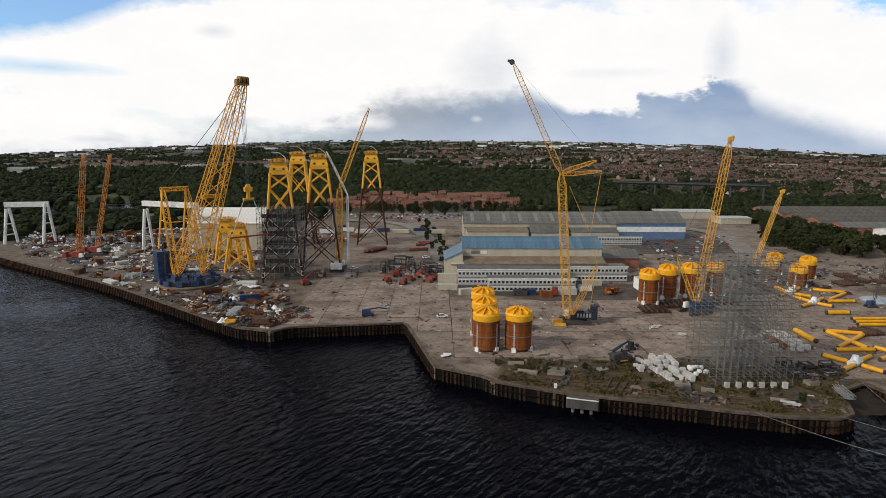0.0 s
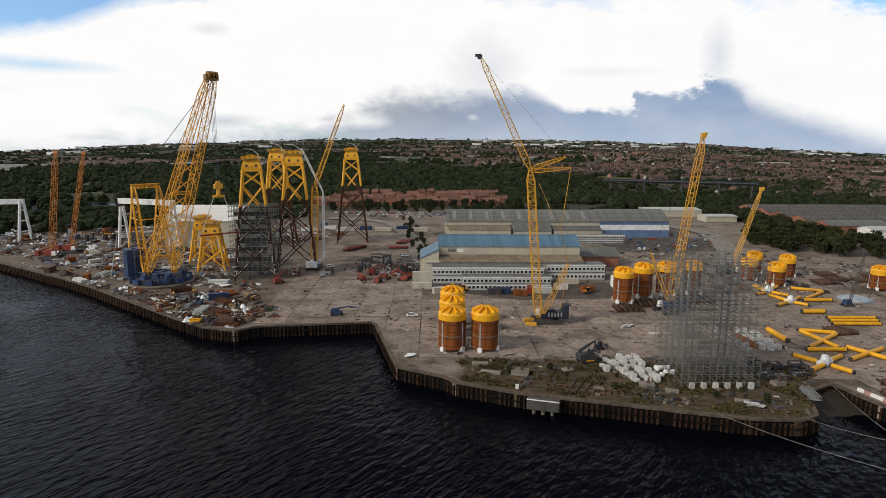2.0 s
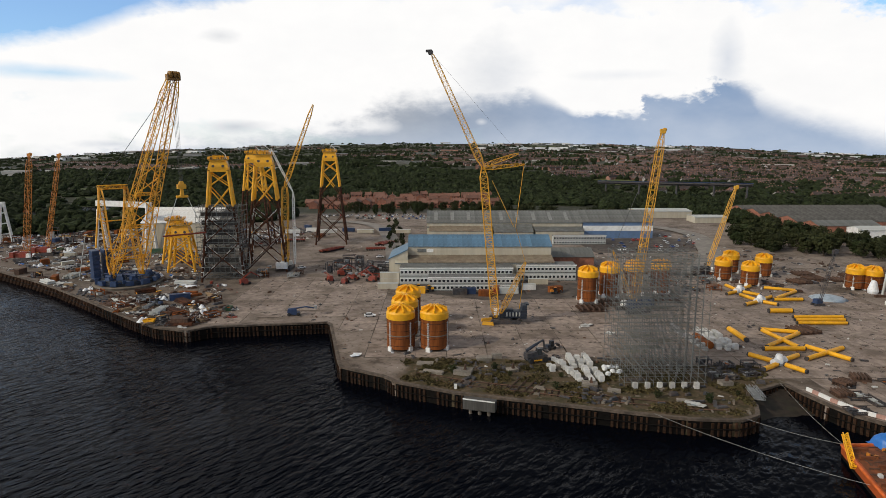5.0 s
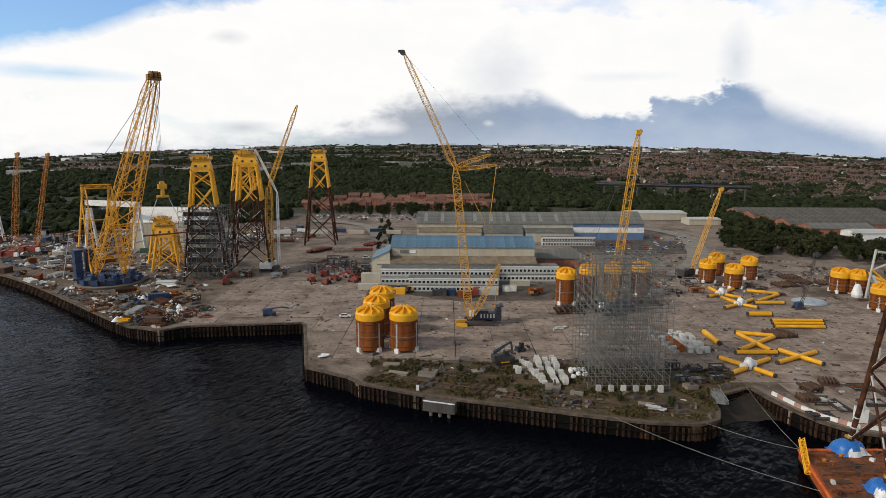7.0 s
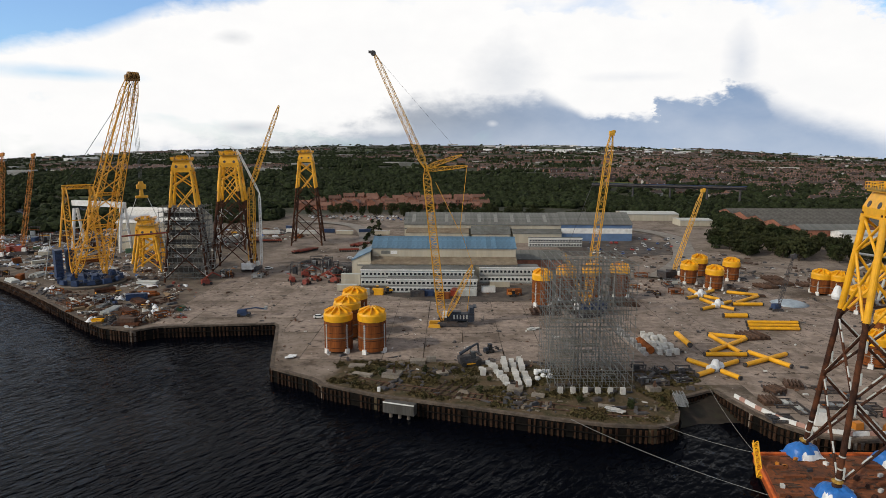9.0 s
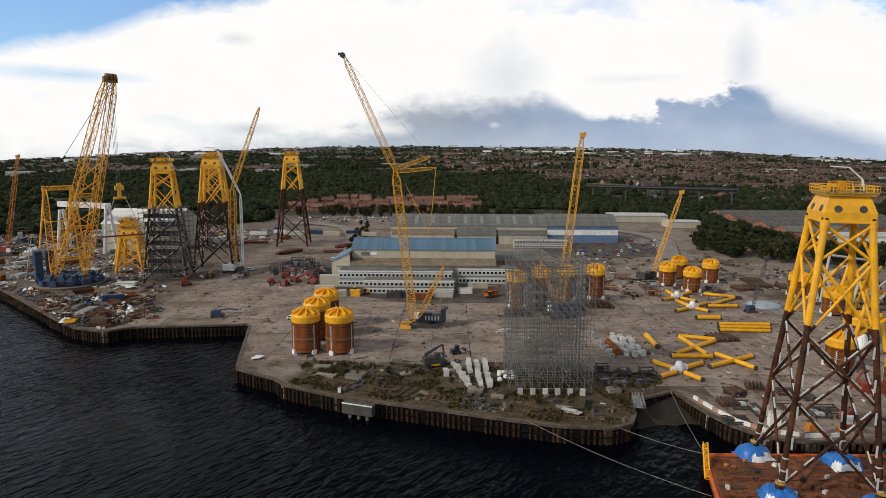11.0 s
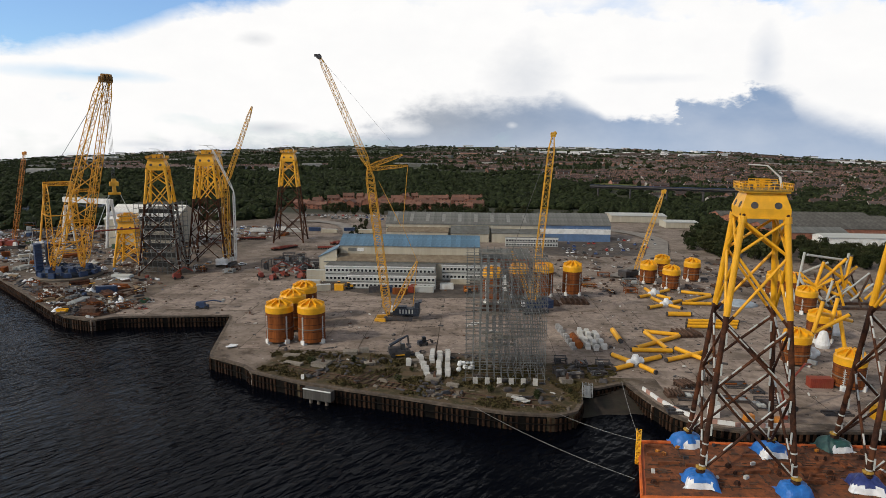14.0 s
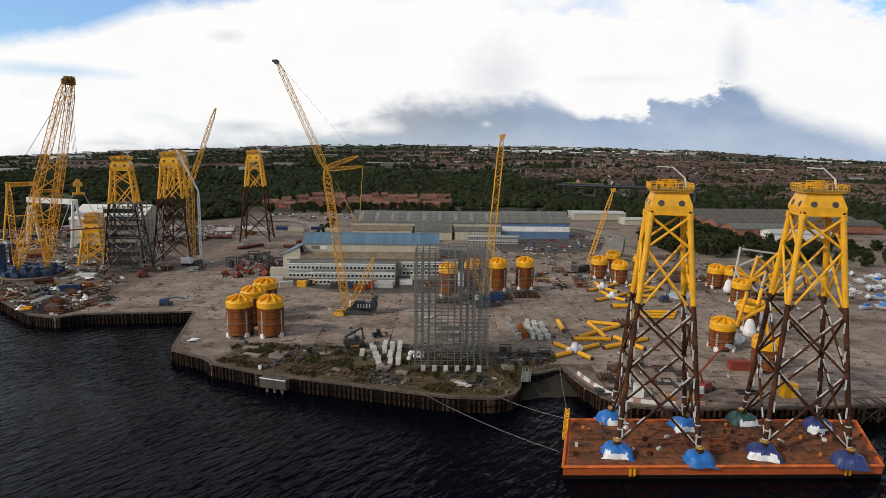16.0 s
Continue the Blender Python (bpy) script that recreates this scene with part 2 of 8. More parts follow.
M_CREAM = mat("cream_cladding", (0.44, 0.40, 0.315), 0.65, var=0.10, size=3.0, dirt=(0.34, 0.30, 0.23), dirt_amt=0.5, dirt_size=9, streak=True)
M_PANEL = mat("office_panel", (0.44, 0.455, 0.44), 0.6, var=0.08, size=3.0, dirt=(0.34, 0.33, 0.30), dirt_amt=0.4, dirt_size=5)
M_ROOFG = mat("grey_roof", (0.15, 0.155, 0.148), 0.75, spec=0.25, var=0.22, size=3.0, dirt=(0.09, 0.085, 0.075), dirt_amt=0.7, dirt_size=10, rand=0.14)
M_ROOFB = mat("blue_roof", (0.085, 0.165, 0.245), 0.6, var=0.2, size=2.5, dirt=(0.16, 0.19, 0.21), dirt_amt=0.75, dirt_size=12, rand=0.16)
M_TANROOF = mat("tan_sheet_roof", (0.215, 0.175, 0.125), 0.8, spec=0.25, var=0.2, size=2.0, dirt=(0.12, 0.085, 0.06), dirt_amt=0.7, dirt_size=7)
M_CLADB = mat("blue_cladding", (0.10, 0.17, 0.30), 0.6, var=0.15, size=3.0, dirt=(0.08, 0.12, 0.2), dirt_amt=0.4, dirt_size=8)
M_GLASS = mat("window_glass", (0.02, 0.025, 0.03), 0.08, var=0.2, size=2.0, bump=0)
M_BRICK = mat("red_brick", (0.25, 0.10, 0.062), 0.85, var=0.25, size=2.0, dirt=(0.15, 0.07, 0.05), dirt_amt=0.5, dirt_size=5, rand=0.25)
M_CONC = mat("concrete", (0.145, 0.118, 0.09), 0.9, var=0.25, size=2.5, dirt=(0.14, 0.125, 0.105), dirt_amt=0.6, dirt_size=7, coords="World", bump=0.3)
# near-black: wet and shade of the pile gaps in one colour; also waler, hull bottom
M_WET_SHADE = mat("wet_shade_black", (0.006, 0.005, 0.004), 0.8, var=0.4, size=1.0, spec=0.1)
M_PILE = mat("quay_pile", (0.032, 0.017, 0.010), 0.85, var=0.5, size=0.8, dirt=(0.075, 0.034, 0.016), dirt_amt=0.5, dirt_size=2.5, rand=0.45, spec=0.15)


# ---- mesh helpers ----
class MB:
    """Collects the vertices and faces of one mesh."""

    def __init__(self):
        self.v, self.f = [], []

    def add(self, vs, fs):
        o = len(self.v)
        self.v += [tuple(p) for p in vs]
        self.f += [tuple(i + o for i in f) for f in fs]
        return self

    def box(self, c, s, rz=0.0, taper=1.0):
        """A box with its centre at c and full sizes s; taper scales the top."""
        x, y, z = (k / 2 for k in s)
        ca, sa = math.cos(radians(rz)), math.sin(radians(rz))
        vs = []
        for zz, k in ((-z, 1.0), (z, taper)):
            for xx, yy in ((-x, -y), (x, -y), (x, y), (-x, y)):
                vs.append((c[0] + ca * xx * k - sa * yy * k, c[1] + sa * xx * k + ca * yy * k, c[2] + zz))
        return self.add(vs, [(3, 2, 1, 0), (4, 5, 6, 7), (0, 1, 5, 4), (1, 2, 6, 5), (2, 3, 7, 6), (3, 0, 4, 7)])

    def tube(self, a, b, r0, r1=None, n=8, caps=True):
        a, b = Vector(a), Vector(b)
        r1 = r0 if r1 is None else r1
        d = (b - a)
        if d.length < 1e-6:
            return self
        d.normalize()
        u = d.cross(Vector((0, 0, 1)) if abs(d.z) < 0.9 else Vector((1, 0, 0))).normalized()
        w = d.cross(u)
        vs = []
        for p, r in ((a, r0), (b, r1)):
            for k in range(n):
                t = 2 * math.pi * k / n
                vs.append(p + (u * math.cos(t) + w * math.sin(t)) * r)
        fs = [(k, (k + 1) % n, n + (k + 1) % n, n + k) for k in range(n)]
        if caps:
            fs += [tuple(range(n - 1, -1, -1)), tuple(range(n, 2 * n))]
        return self.add(vs, fs)

    def lathe(self, c, prof, n=24):
        """Turns a profile of (radius, z) round the upright axis at c."""
        vs, fs = [], []
        for r, z in prof:
            for k in range(n):
                t = 2 * math.pi * k / n
                vs.append((c[0] + r * math.cos(t), c[1] + r * math.sin(t), c[2] + z))
        for j in range(len(prof) - 1):
            for k in range(n):
                fs.append((j * n + k, j * n + (k + 1) % n, (j + 1) * n + (k + 1) % n, (j + 1) * n + k))
        fs += [tuple(range(n - 1, -1, -1)), tuple(range((len(prof) - 1) * n, len(prof) * n))]
        return self.add(vs, fs)

    def prism(self, pts, z0, z1):
        n = len(pts)
        vs = [(x, y, z0) for x, y in pts] + [(x, y, z1) for x, y in pts]
        fs = [(k, (k + 1) % n, n + (k + 1) % n, n + k) for k in range(n)]
        return self.add(vs, fs + [tuple(range(n - 1, -1, -1)), tuple(range(n, 2 * n))])

    def lattice(self, a, b, w0, w1, bays, r=0.12, rb=0.07, wend=None, side=None):
        """A four-chord lattice boom from a to b, of width w0 at a and w1 at b, drawn in at both ends."""
        a, b = Vector(a), Vector(b)
        d = (b - a).normalized()
        u = (side or d.cross(Vector((0, 0, 1)) if abs(d.z) < 0.98 else Vector((1, 0, 0)))).normalized()
        w = d.cross(u).normalized()
        e = wend if wend is not None else 0.35

        def ring(k):
            t = k / bays
            s = (w0 + (w1 - w0) * t) / 2
            s *= min(1.0, e + (1 - e) * k / 2, e + (1 - e) * (bays - k) / 2)
            p = a.lerp(b, t)
            return [p + u * s + w * s, p - u * s + w * s, p - u * s - w * s, p + u * s - w * s]

        rings = [ring(k) for k in range(bays + 1)]
        for k in range(bays):
            for j in range(4):
                self.tube(rings[k][j], rings[k + 1][j], r, n=4, caps=False)
                i = (j + 1) % 4
                if (k + j) % 2:
                    self.tube(rings[k][j], rings[k + 1][i], rb, n=3, caps=False)
                else:
                    self.tube(rings[k][i], rings[k + 1][j], rb, n=3, caps=False)
                self.tube(rings[k][j], rings[k][i], rb, n=3, caps=False)
        return self

    def mesh(self, name, material=None, smooth=False):
        me = bpy.data.meshes.new(name)
        me.from_pydata(self.v, [], self.f)
        if material:
            me.materials.append(material)
        if smooth:
            me.polygons.foreach_set("use_smooth", [True] * len(me.polygons))
        me.update()
        return me


def part(name, mb, material, parent, label="", smooth=False):
    """One mesh object under a thing or a part."""
    data = mb if isinstance(mb, bpy.types.Mesh) else mb.mesh(name, material, smooth)
    ob = new(name, data)
    ob.parent = parent
    if label:
        ob["label"] = label
    return ob


def thing(name, label, category, loc=(0, 0, 0), rz=0.0, group="", kind=""):
    """An empty at the base of a thing, which carries its parts."""
    ob = new(name)
    ob.matrix_basis = pose(*loc, 0, 0, rz)
    return tagged(ob, label, category, group, kind)


def solo(name, mb, material, label, category, loc=(0, 0, 0), rz=0.0, group="", kind="", smooth=False):
    """A thing that is one mesh."""
    ob = new(name, mb if isinstance(mb, bpy.types.Mesh) else mb.mesh(name, material, smooth))
    ob.matrix_basis = pose(*loc, 0, 0, rz)
    return tagged(ob, label, category, group, kind)
M_RING = mat("ring_crane_yellow", (0.78, 0.39, 0.022), 0.5, var=0.15, size=1.5, dirt=(0.3, 0.13, 0.02), dirt_amt=0.4, dirt_size=6)
M_SHEAVE = mat("sheave_brown", (0.26, 0.13, 0.025), 0.6, var=0.3, size=0.8, dirt=(0.09, 0.05, 0.02), dirt_amt=0.6, dirt_size=1.5)
M_COPE = mat("quay_cope", (0.10, 0.075, 0.055), 0.9, var=0.35, size=1.2, dirt=(0.03, 0.022, 0.016), dirt_amt=0.8, dirt_size=4, coords="World", bump=0.5)
M_SLATE = mat("dark_sheet_roof", (0.115, 0.11, 0.10), 0.9, spec=0.15, var=0.25, size=3.0, dirt=(0.05, 0.047, 0.043), dirt_amt=0.7, dirt_size=14, rand=0.12)
M_NAVY = mat("navy_machine_paint", (0.012, 0.02, 0.036), 0.5, var=0.3, size=1.0, dirt=(0.05, 0.045, 0.04), dirt_amt=0.4, dirt_size=3)

# ---- ground, water and quay ----
WATER_Z = -4.2
# the quay's edge, from far upriver to far downriver
SHORE = [(-760, 760), (-520, 560), (-330, 405), (-235, 335), (-170, 290), (-148, 273), (-114, 244), (-91, 224), (-77, 213), (-64, 208.5), (-57, 214), (-16.5, 219), (-15.5, 218), (-5, 173.5), (9.7, 165), (12, 161.5), (28, 154), (43, 149.5), (57, 145.5), (70, 141.5), (83, 138), (95, 137), (100.5, 139.5), (103, 145), (104, 153), (112, 157), (117.5, 160), (119, 153), (121, 146), (124, 139), (129, 133.5), (138, 131), (170, 133), (190, 134.5), (260, 140), (420, 150), (760, 170)]


def shore_y(x):
    for (x0, y0), (x1, y1) in zip(SHORE, SHORE[1:]):
        if x0 <= x <= x1:
            return y0 + (y1 - y0) * (x - x0) / (x1 - x0)
    return SHORE[0][1] if x < SHORE[0][0] else SHORE[-1][1]


def ridge(az):
    """Height of the far ridge, by bearing in degrees."""
    el = 0.20 - 1.25 * (abs(az - 2) / 37.0) ** 2.0
    el += 0.05 * noise.noise((az * 0.35, 3.0, 0)) + 0.03 * noise.noise((az * 1.3, 8.0, 0))
    return 64 + 4400 * math.tan(radians(el))


def terrain(x, y):
    """Height of the ground: level yard, then gently rising country up to the ridge."""
    dx, dy = x - 40.0, y
    r = math.hypot(dx, dy)
    if r < 430 or dy < 1:
        return 0.0
    az = math.degrees(math.atan2(dx, dy))
    t = min(1.0, (r - 430) / 3970)
    h = ridge(max(-60, min(60, az)))
    z = h * (0.25 * t + 0.75 * t * t)
    k = min(1.0, (r - 430) / 500)
    z += k * (6 * noise.noise((x / 420, y / 420, 1)) + 3 * noise.noise((x / 160, y / 160, 4)))
    # the wooded dene falls away behind the works
    z -= k * 9 * math.exp(-((r - 760) / 170) ** 2)
    if r > 4450:
        z -= (r - 4450) * 0.35
    return z


def build_ground():
    xs = set(x for x, _ in SHORE)
    for (x0, _), (x1, _) in zip(SHORE, SHORE[1:]):
        n = max(1, int((x1 - x0) / 8))
        xs |= {x0 + (x1 - x0) * k / n for k in range(n)}
    xs = sorted(xs)
    near = [0.0, 0.01, 0.05, 0.12, 0.2, 0.3, 0.4, 0.5, 0.6, 0.7, 0.8, 0.9, 1.0]
    far, d = [], 20.0
    while d < 4600:
        far.append(d)
        d *= 1.075
    far.append(4700.0)
    mb = MB()
    rows = []
    for x in xs:
        y0 = shore_y(x)
        y1 = max(300.0, y0 + 20)
        s = max(-1.3, min(1.3, (x - 40) / 260.0))
        col = []
        for k, f in enumerate(near):
            yy = y0 + (y1 - y0) * f
            col.append(len(mb.v))
            mb.v.append((x, yy if k != 1 else y0, -9.0 if k == 0 else terrain(x, yy)))
        for d in far:
            xx, yy = x + s * d, y1 + d
            col.append(len(mb.v))
            mb.v.append((xx, yy, terrain(xx, yy)))
        rows.append(col)
    for a, b in zip(rows, rows[1:]):
        for k in range(len(a) - 1):
            mb.f.append((a[k], b[k], b[k + 1], a[k + 1]))
    return mb


def ground_material():
    m = bpy.data.materials.new("ground")
    m.use_nodes = True
    nt = m.node_tree
    N, L = nt.nodes.new, nt.links.new
    b = nt.nodes["Principled BSDF"]
    b.inputs["Roughness"].default_value = 0.95
    b.inputs["Specular IOR Level"].default_value = 0.25
    pos = N("ShaderNodeNewGeometry").outputs["Position"]
    sep = N("ShaderNodeSeparateXYZ")
    L(pos, sep.inputs[0])

    def tex(s, detail=7.0, r=0.6, kind="Fac"):
        n = N("ShaderNodeTexNoise")
        L(pos, n.inputs["Vector"])
        n.inputs["Scale"].default_value, n.inputs["Detail"].default_value, n.inputs["Roughness"].default_value = 1.0 / s, detail, r
        return n.outputs[kind]

    def ramp(f, lo, hi):
        n = N("ShaderNodeMapRange")
        n.interpolation_type = "SMOOTHSTEP"
        L(f, n.inputs[0])
        n.inputs[1].default_value, n.inputs[2].default_value = lo, hi
        return n.outputs[0]

    def mix(f, a, c):
        n = N("ShaderNodeMix")
        n.data_type = "RGBA"
        for s, v in ((n.inputs[0], f), (n.inputs[6], a), (n.inputs[7], c)):
            if isinstance(v, (int, float)):
                s.default_value = v
            elif isinstance(v, tuple):
                s.default_value = (*v, 1)
            else:
                L(v, s)
        return n.outputs[2]

    def mul(a, c):
        n = N("ShaderNodeMath")
        n.operation = "MULTIPLY"
        L(a, n.inputs[0])
        if isinstance(c, (int, float)):
            n.inputs[1].default_value = c
        else:
            L(c, n.inputs[1])
        return n.outputs[0]

    # worn works yard: pale concrete dust, brown earth and oil stains
    dust = mix(ramp(tex(9), 0.3, 0.7), (0.165, 0.132, 0.108), (0.27, 0.222, 0.188))
    earth = mix(ramp(tex(4), 0.3, 0.7), (0.055, 0.042, 0.032), (0.125, 0.096, 0.072))
    yard = mix(ramp(tex(28, 9, 0.68), 0.48, 0.64), dust, earth)
    yard = mix(mul(ramp(tex(2.2, 8, 0.7), 0.55, 0.63), 0.7), yard, (0.045, 0.034, 0.027))
    yard = mix(mul(ramp(tex(1.3, 8, 0.7), 0.60, 0.66), 0.6), yard, (0.36, 0.32, 0.27))
    # overgrown strip along the river front
    def lin(kx, ky, c):
        n = N("ShaderNodeMath")
        n.operation = "MULTIPLY_ADD"
        L(sep.outputs[0], n.inputs[0])
        n.inputs[1].default_value, n.inputs[2].default_value = kx, c
        n2 = N("ShaderNodeMath")
        n2.operation = "MULTIPLY_ADD"
        L(sep.outputs[1], n2.inputs[0])
        n2.inputs[1].default_value = ky
        L(n.outputs[0], n2.inputs[2])
        n3 = N("ShaderNodeMath")
        n3.operation = "MULTIPLY_ADD"
        L(tex(7, 6), n3.inputs[0])
        n3.inputs[1].default_value = 9.0
        L(n2.outputs[0], n3.inputs[2])
        return n3.outputs[0]

    scrub = mix(ramp(tex(3.5, 8, 0.7), 0.36, 0.62), (0.042, 0.038, 0.016), (0.095, 0.066, 0.04))
    scrub = mix(mul(ramp(tex(1.5, 6), 0.55, 0.7), 0.7), scrub, (0.20, 0.165, 0.12))
    strip = mul(ramp(lin(-0.08, -1.0, 179.0), 0, 2), mul(ramp(lin(1.0, 0.0, -17.0), 0, 3), ramp(lin(-1.0, 0.0, 116.0), 0, 3)))
    yard = mix(strip, yard, scrub)
    yard = mix(mul(ramp(lin(-1.0, 0.0, -62.0), 0, 8), 0.75), yard, mix(ramp(tex(6, 8, 0.7), 0.35, 0.65), (0.062, 0.046, 0.034), (0.165, 0.135, 0.108)))
    # fields and rough grass farther off
    field = mix(ramp(tex(70, 5), 0.35, 0.65), (0.022, 0.027, 0.014), (0.050, 0.050, 0.030))
    field = mix(mul(ramp(tex(8, 8, 0.7), 0.44, 0.60), 0.8), field, (0.024, 0.026, 0.014))
    field = mix(ramp(tex(130, 5), 0.54, 0.62), field, (0.078, 0.070, 0.052))
    field = mix(ramp(tex(260, 3), 0.56, 0.60), field, (0.06, 0.074, 0.03))
    dist = N("ShaderNodeMath")
    dist.operation = "ADD"
    L(sep.outputs[1], dist.inputs[0])
    L(mul(tex(60, 5), 60.0), dist.inputs[1])
    far = ramp(dist.outputs[0], 600, 640)
    L(mix(far, yard, field), b.inputs["Base Color"])
    bp = N("ShaderNodeBump")
    bp.inputs["Strength"].default_value, bp.inputs["Distance"].default_value = 0.5, 0.15
    L(tex(1.2, 6, 0.7), bp.inputs["Height"])
    L(bp.outputs[0], b.inputs["Normal"])
    return m


M_GROUND = ground_material()
ground = solo("ground", build_ground(), M_GROUND, "worn concrete and brown earth works yard rising to far fields", "ground", kind="structure")


def water_material():
    m = bpy.data.materials.new("river_water")
    m.use_nodes = True
    nt = m.node_tree
    N, L = nt.nodes.new, nt.links.new
    b = nt.nodes["Principled BSDF"]
    b.inputs["Base Color"].default_value = (0.0014, 0.0020, 0.0040, 1)
    b.inputs["Roughness"].default_value = 0.10
    b.inputs["IOR"].default_value = 1.10
    pos = N("ShaderNodeNewGeometry").outputs["Position"]
    mp = N("ShaderNodeMapping")
    L(pos, mp.inputs[0])
    mp.vector_type = "TEXTURE"
    mp.inputs["Rotation"].default_value = (0, 0, radians(54))
    mp.inputs["Scale"].default_value = (2.3, 1.0, 1.0)
    heights = []
    for s, d in ((2.1, 1.5), (0.8, 2.5)):
        n = N("ShaderNodeTexNoise")
        L(mp.outputs[0], n.inputs["Vector"])
        n.inputs["Scale"].default_value, n.inputs["Detail"].default_value = 1 / s, d
        n.inputs["Distortion"].default_value = 0.25
        heights.append(n.outputs["Fac"])
    patch = N("ShaderNodeTexNoise")
    L(pos, patch.inputs["Vector"])
    patch.inputs["Scale"].default_value = 1 / 45.0
    mr = N("ShaderNodeMapRange")
    L(patch.outputs["Fac"], mr.inputs[0])
    mr.inputs[1].default_value, mr.inputs[2].default_value, mr.inputs[3].default_value, mr.inputs[4].default_value = 0.36, 0.62, 0.45, 1.0
    b1 = N("ShaderNodeBump")
    L(mr.outputs[0], b1.inputs["Strength"])
    b1.inputs["Distance"].default_value = 1.0
    L(heights[0], b1.inputs["Height"])
    b2 = N("ShaderNodeBump")
    L(mr.outputs[0], b2.inputs["Strength"])
    b2.inputs["Distance"].default_value = 0.30
    L(heights[1], b2.inputs["Height"])
    L(b1.outputs[0], b2.inputs["Normal"])
    L(b2.outputs[0], b.inputs["Normal"])
    return m


_w = MB()
_w.add([(-2600, -2600, WATER_Z), (2600, -2600, WATER_Z), (2600, 420, WATER_Z), (-2600, 900, WATER_Z)], [(0, 1, 2, 3)])
solo("water", _w, water_material(), "dark rippled tidal river water beside the quay", "water", kind="structure")


def along_shore(x0, x1, step):
    """Points along the quay's edge between two x, a step apart, with the outward normal's angle."""
    pts = [(x0, shore_y(x0))] + [p for p in SHORE if x0 < p[0] < x1] + [(x1, shore_y(x1))]
    out, left = [], 0.0
    for (ax, ay), (bx, by) in zip(pts, pts[1:]):
        d = math.hypot(bx - ax, by - ay)
        s = left
        while s < d:
            t = s / d
            out.append((ax + (bx - ax) * t, ay + (by - ay) * t, math.atan2(by - ay, bx - ax)))
            s += step
        left = s - d
    return out


def build_quay():
    q = thing("quay_wall", "old dark quay wall of upright piles with a worn concrete cope", "quay wall", kind="structure")
    cope = MB()
    face = MB()
    prev = None
    for x, y, a in along_shore(-330, 420, 3.0):
        nx, ny = math.sin(a), -math.cos(a)
        k = 0.12 * noise.noise((x / 5, y / 5, 2))
        p = (x + nx * (0.4 + k), y + ny * (0.4 + k))
        i = (x - nx * 0.7, y - ny * 0.7)
        b = (x + nx * 0.06, y + ny * 0.06)
        if prev:
            (px, py), (ix, iy), (bx, by) = prev
            cope.add([(px, py, -0.5), (p[0], p[1], -0.5), (p[0], p[1], 0.1), (px, py, 0.1), (ix, iy, 0.1), (i[0], i[1], 0.1), (bx, by, -0.5), (b[0], b[1], -0.5)], [(0, 1, 2, 3), (3, 2, 5, 4), (0, 6, 7, 1)])
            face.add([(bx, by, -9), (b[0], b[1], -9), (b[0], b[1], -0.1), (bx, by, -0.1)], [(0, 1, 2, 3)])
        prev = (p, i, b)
    # this sheet's black holds the deep shade between the piles
    part("back_wall", face, M_WET_SHADE, q, "black wet wall behind the piles with the gaps' shade painted in")
    part("cope", cope, M_COPE, q, "worn pale concrete edge beam")
    pile = MB().box((0, 0, -3.4), (0.42, 0.5, 5.4)).mesh("pile", M_PILE)
    waler = MB()
    count = 0
    rp = random.Random(4)
    pts = along_shore(-120, 130, 1.35)
    for k, (x, y, a) in enumerate(pts):
        nx, ny = math.sin(a), -math.cos(a)
        if count < 300 and rp.random() < 0.9:
            o = part("pile", pile, None, q)
            o.matrix_basis = pose(x + nx * rp.uniform(0.1, 0.3), y + ny * rp.uniform(0.1, 0.3), rp.uniform(-0.5, 0.1), rp.uniform(-1.5, 1.5), rp.uniform(-1.5, 1.5), math.degrees(a)) @ Matrix.Diagonal((rp.uniform(0.7, 1.7), 1, 1, 1))
            count += 1
    rest = MB()
    for x, y, a in along_shore(-330, -120, 1.6) + along_shore(130, 330, 1.6):
        nx, ny = math.sin(a), -math.cos(a)
        rest.box((x + nx * 0.25, y + ny * 0.25, -3.4), (0.55, 0.6, 5.6), math.degrees(a))
    tagged(part("piles", rest, M_PILE, q), kind="stuff")
    prev = None
    for x, y, a in along_shore(-330, 330, 4.0):
        nx, ny = math.sin(a), -math.cos(a)
        p = (x + nx * 0.75, y + ny * 0.75)
        if prev:
            for z in (-2.2,):
                waler.tube((*prev, z), (*p, z), 0.16, n=4, caps=False)
        prev = p
    part("waler", waler, M_WET_SHADE, q)


build_quay()


def mud_bank():
    """The muddy slip between the two quays, running down under the water."""
    mb = MB()
    n = 14
    for i in range(n):
        for j in range(n):
            u, v = i / (n - 1), j / (n - 1)
            x0, y0 = 102.5 + 17.5 * u, 158 + 3.2 * u
            z = -0.9 - 4.4 * v ** 0.8 + 0.35 * noise.noise((u * 4, v * 4, 1))
            mb.v.append((x0 + 1.0 * v, y0 - 18 * v, z))
    mb.f = [(i * n + j, i * n + j + 1, (i + 1) * n + j + 1, (i + 1) * n + j) for i in range(n - 1) for j in range(n - 1)]
    solo("mud_bank", mb, mat("river_mud", (0.022, 0.016, 0.011), 0.7, var=0.35, size=1.5, dirt=(0.03, 0.03, 0.015), dirt_amt=0.7, dirt_size=4, bump=0.5), "brown muddy bank in the slip between the quays", "mud bank", kind="structure")


mud_bank()

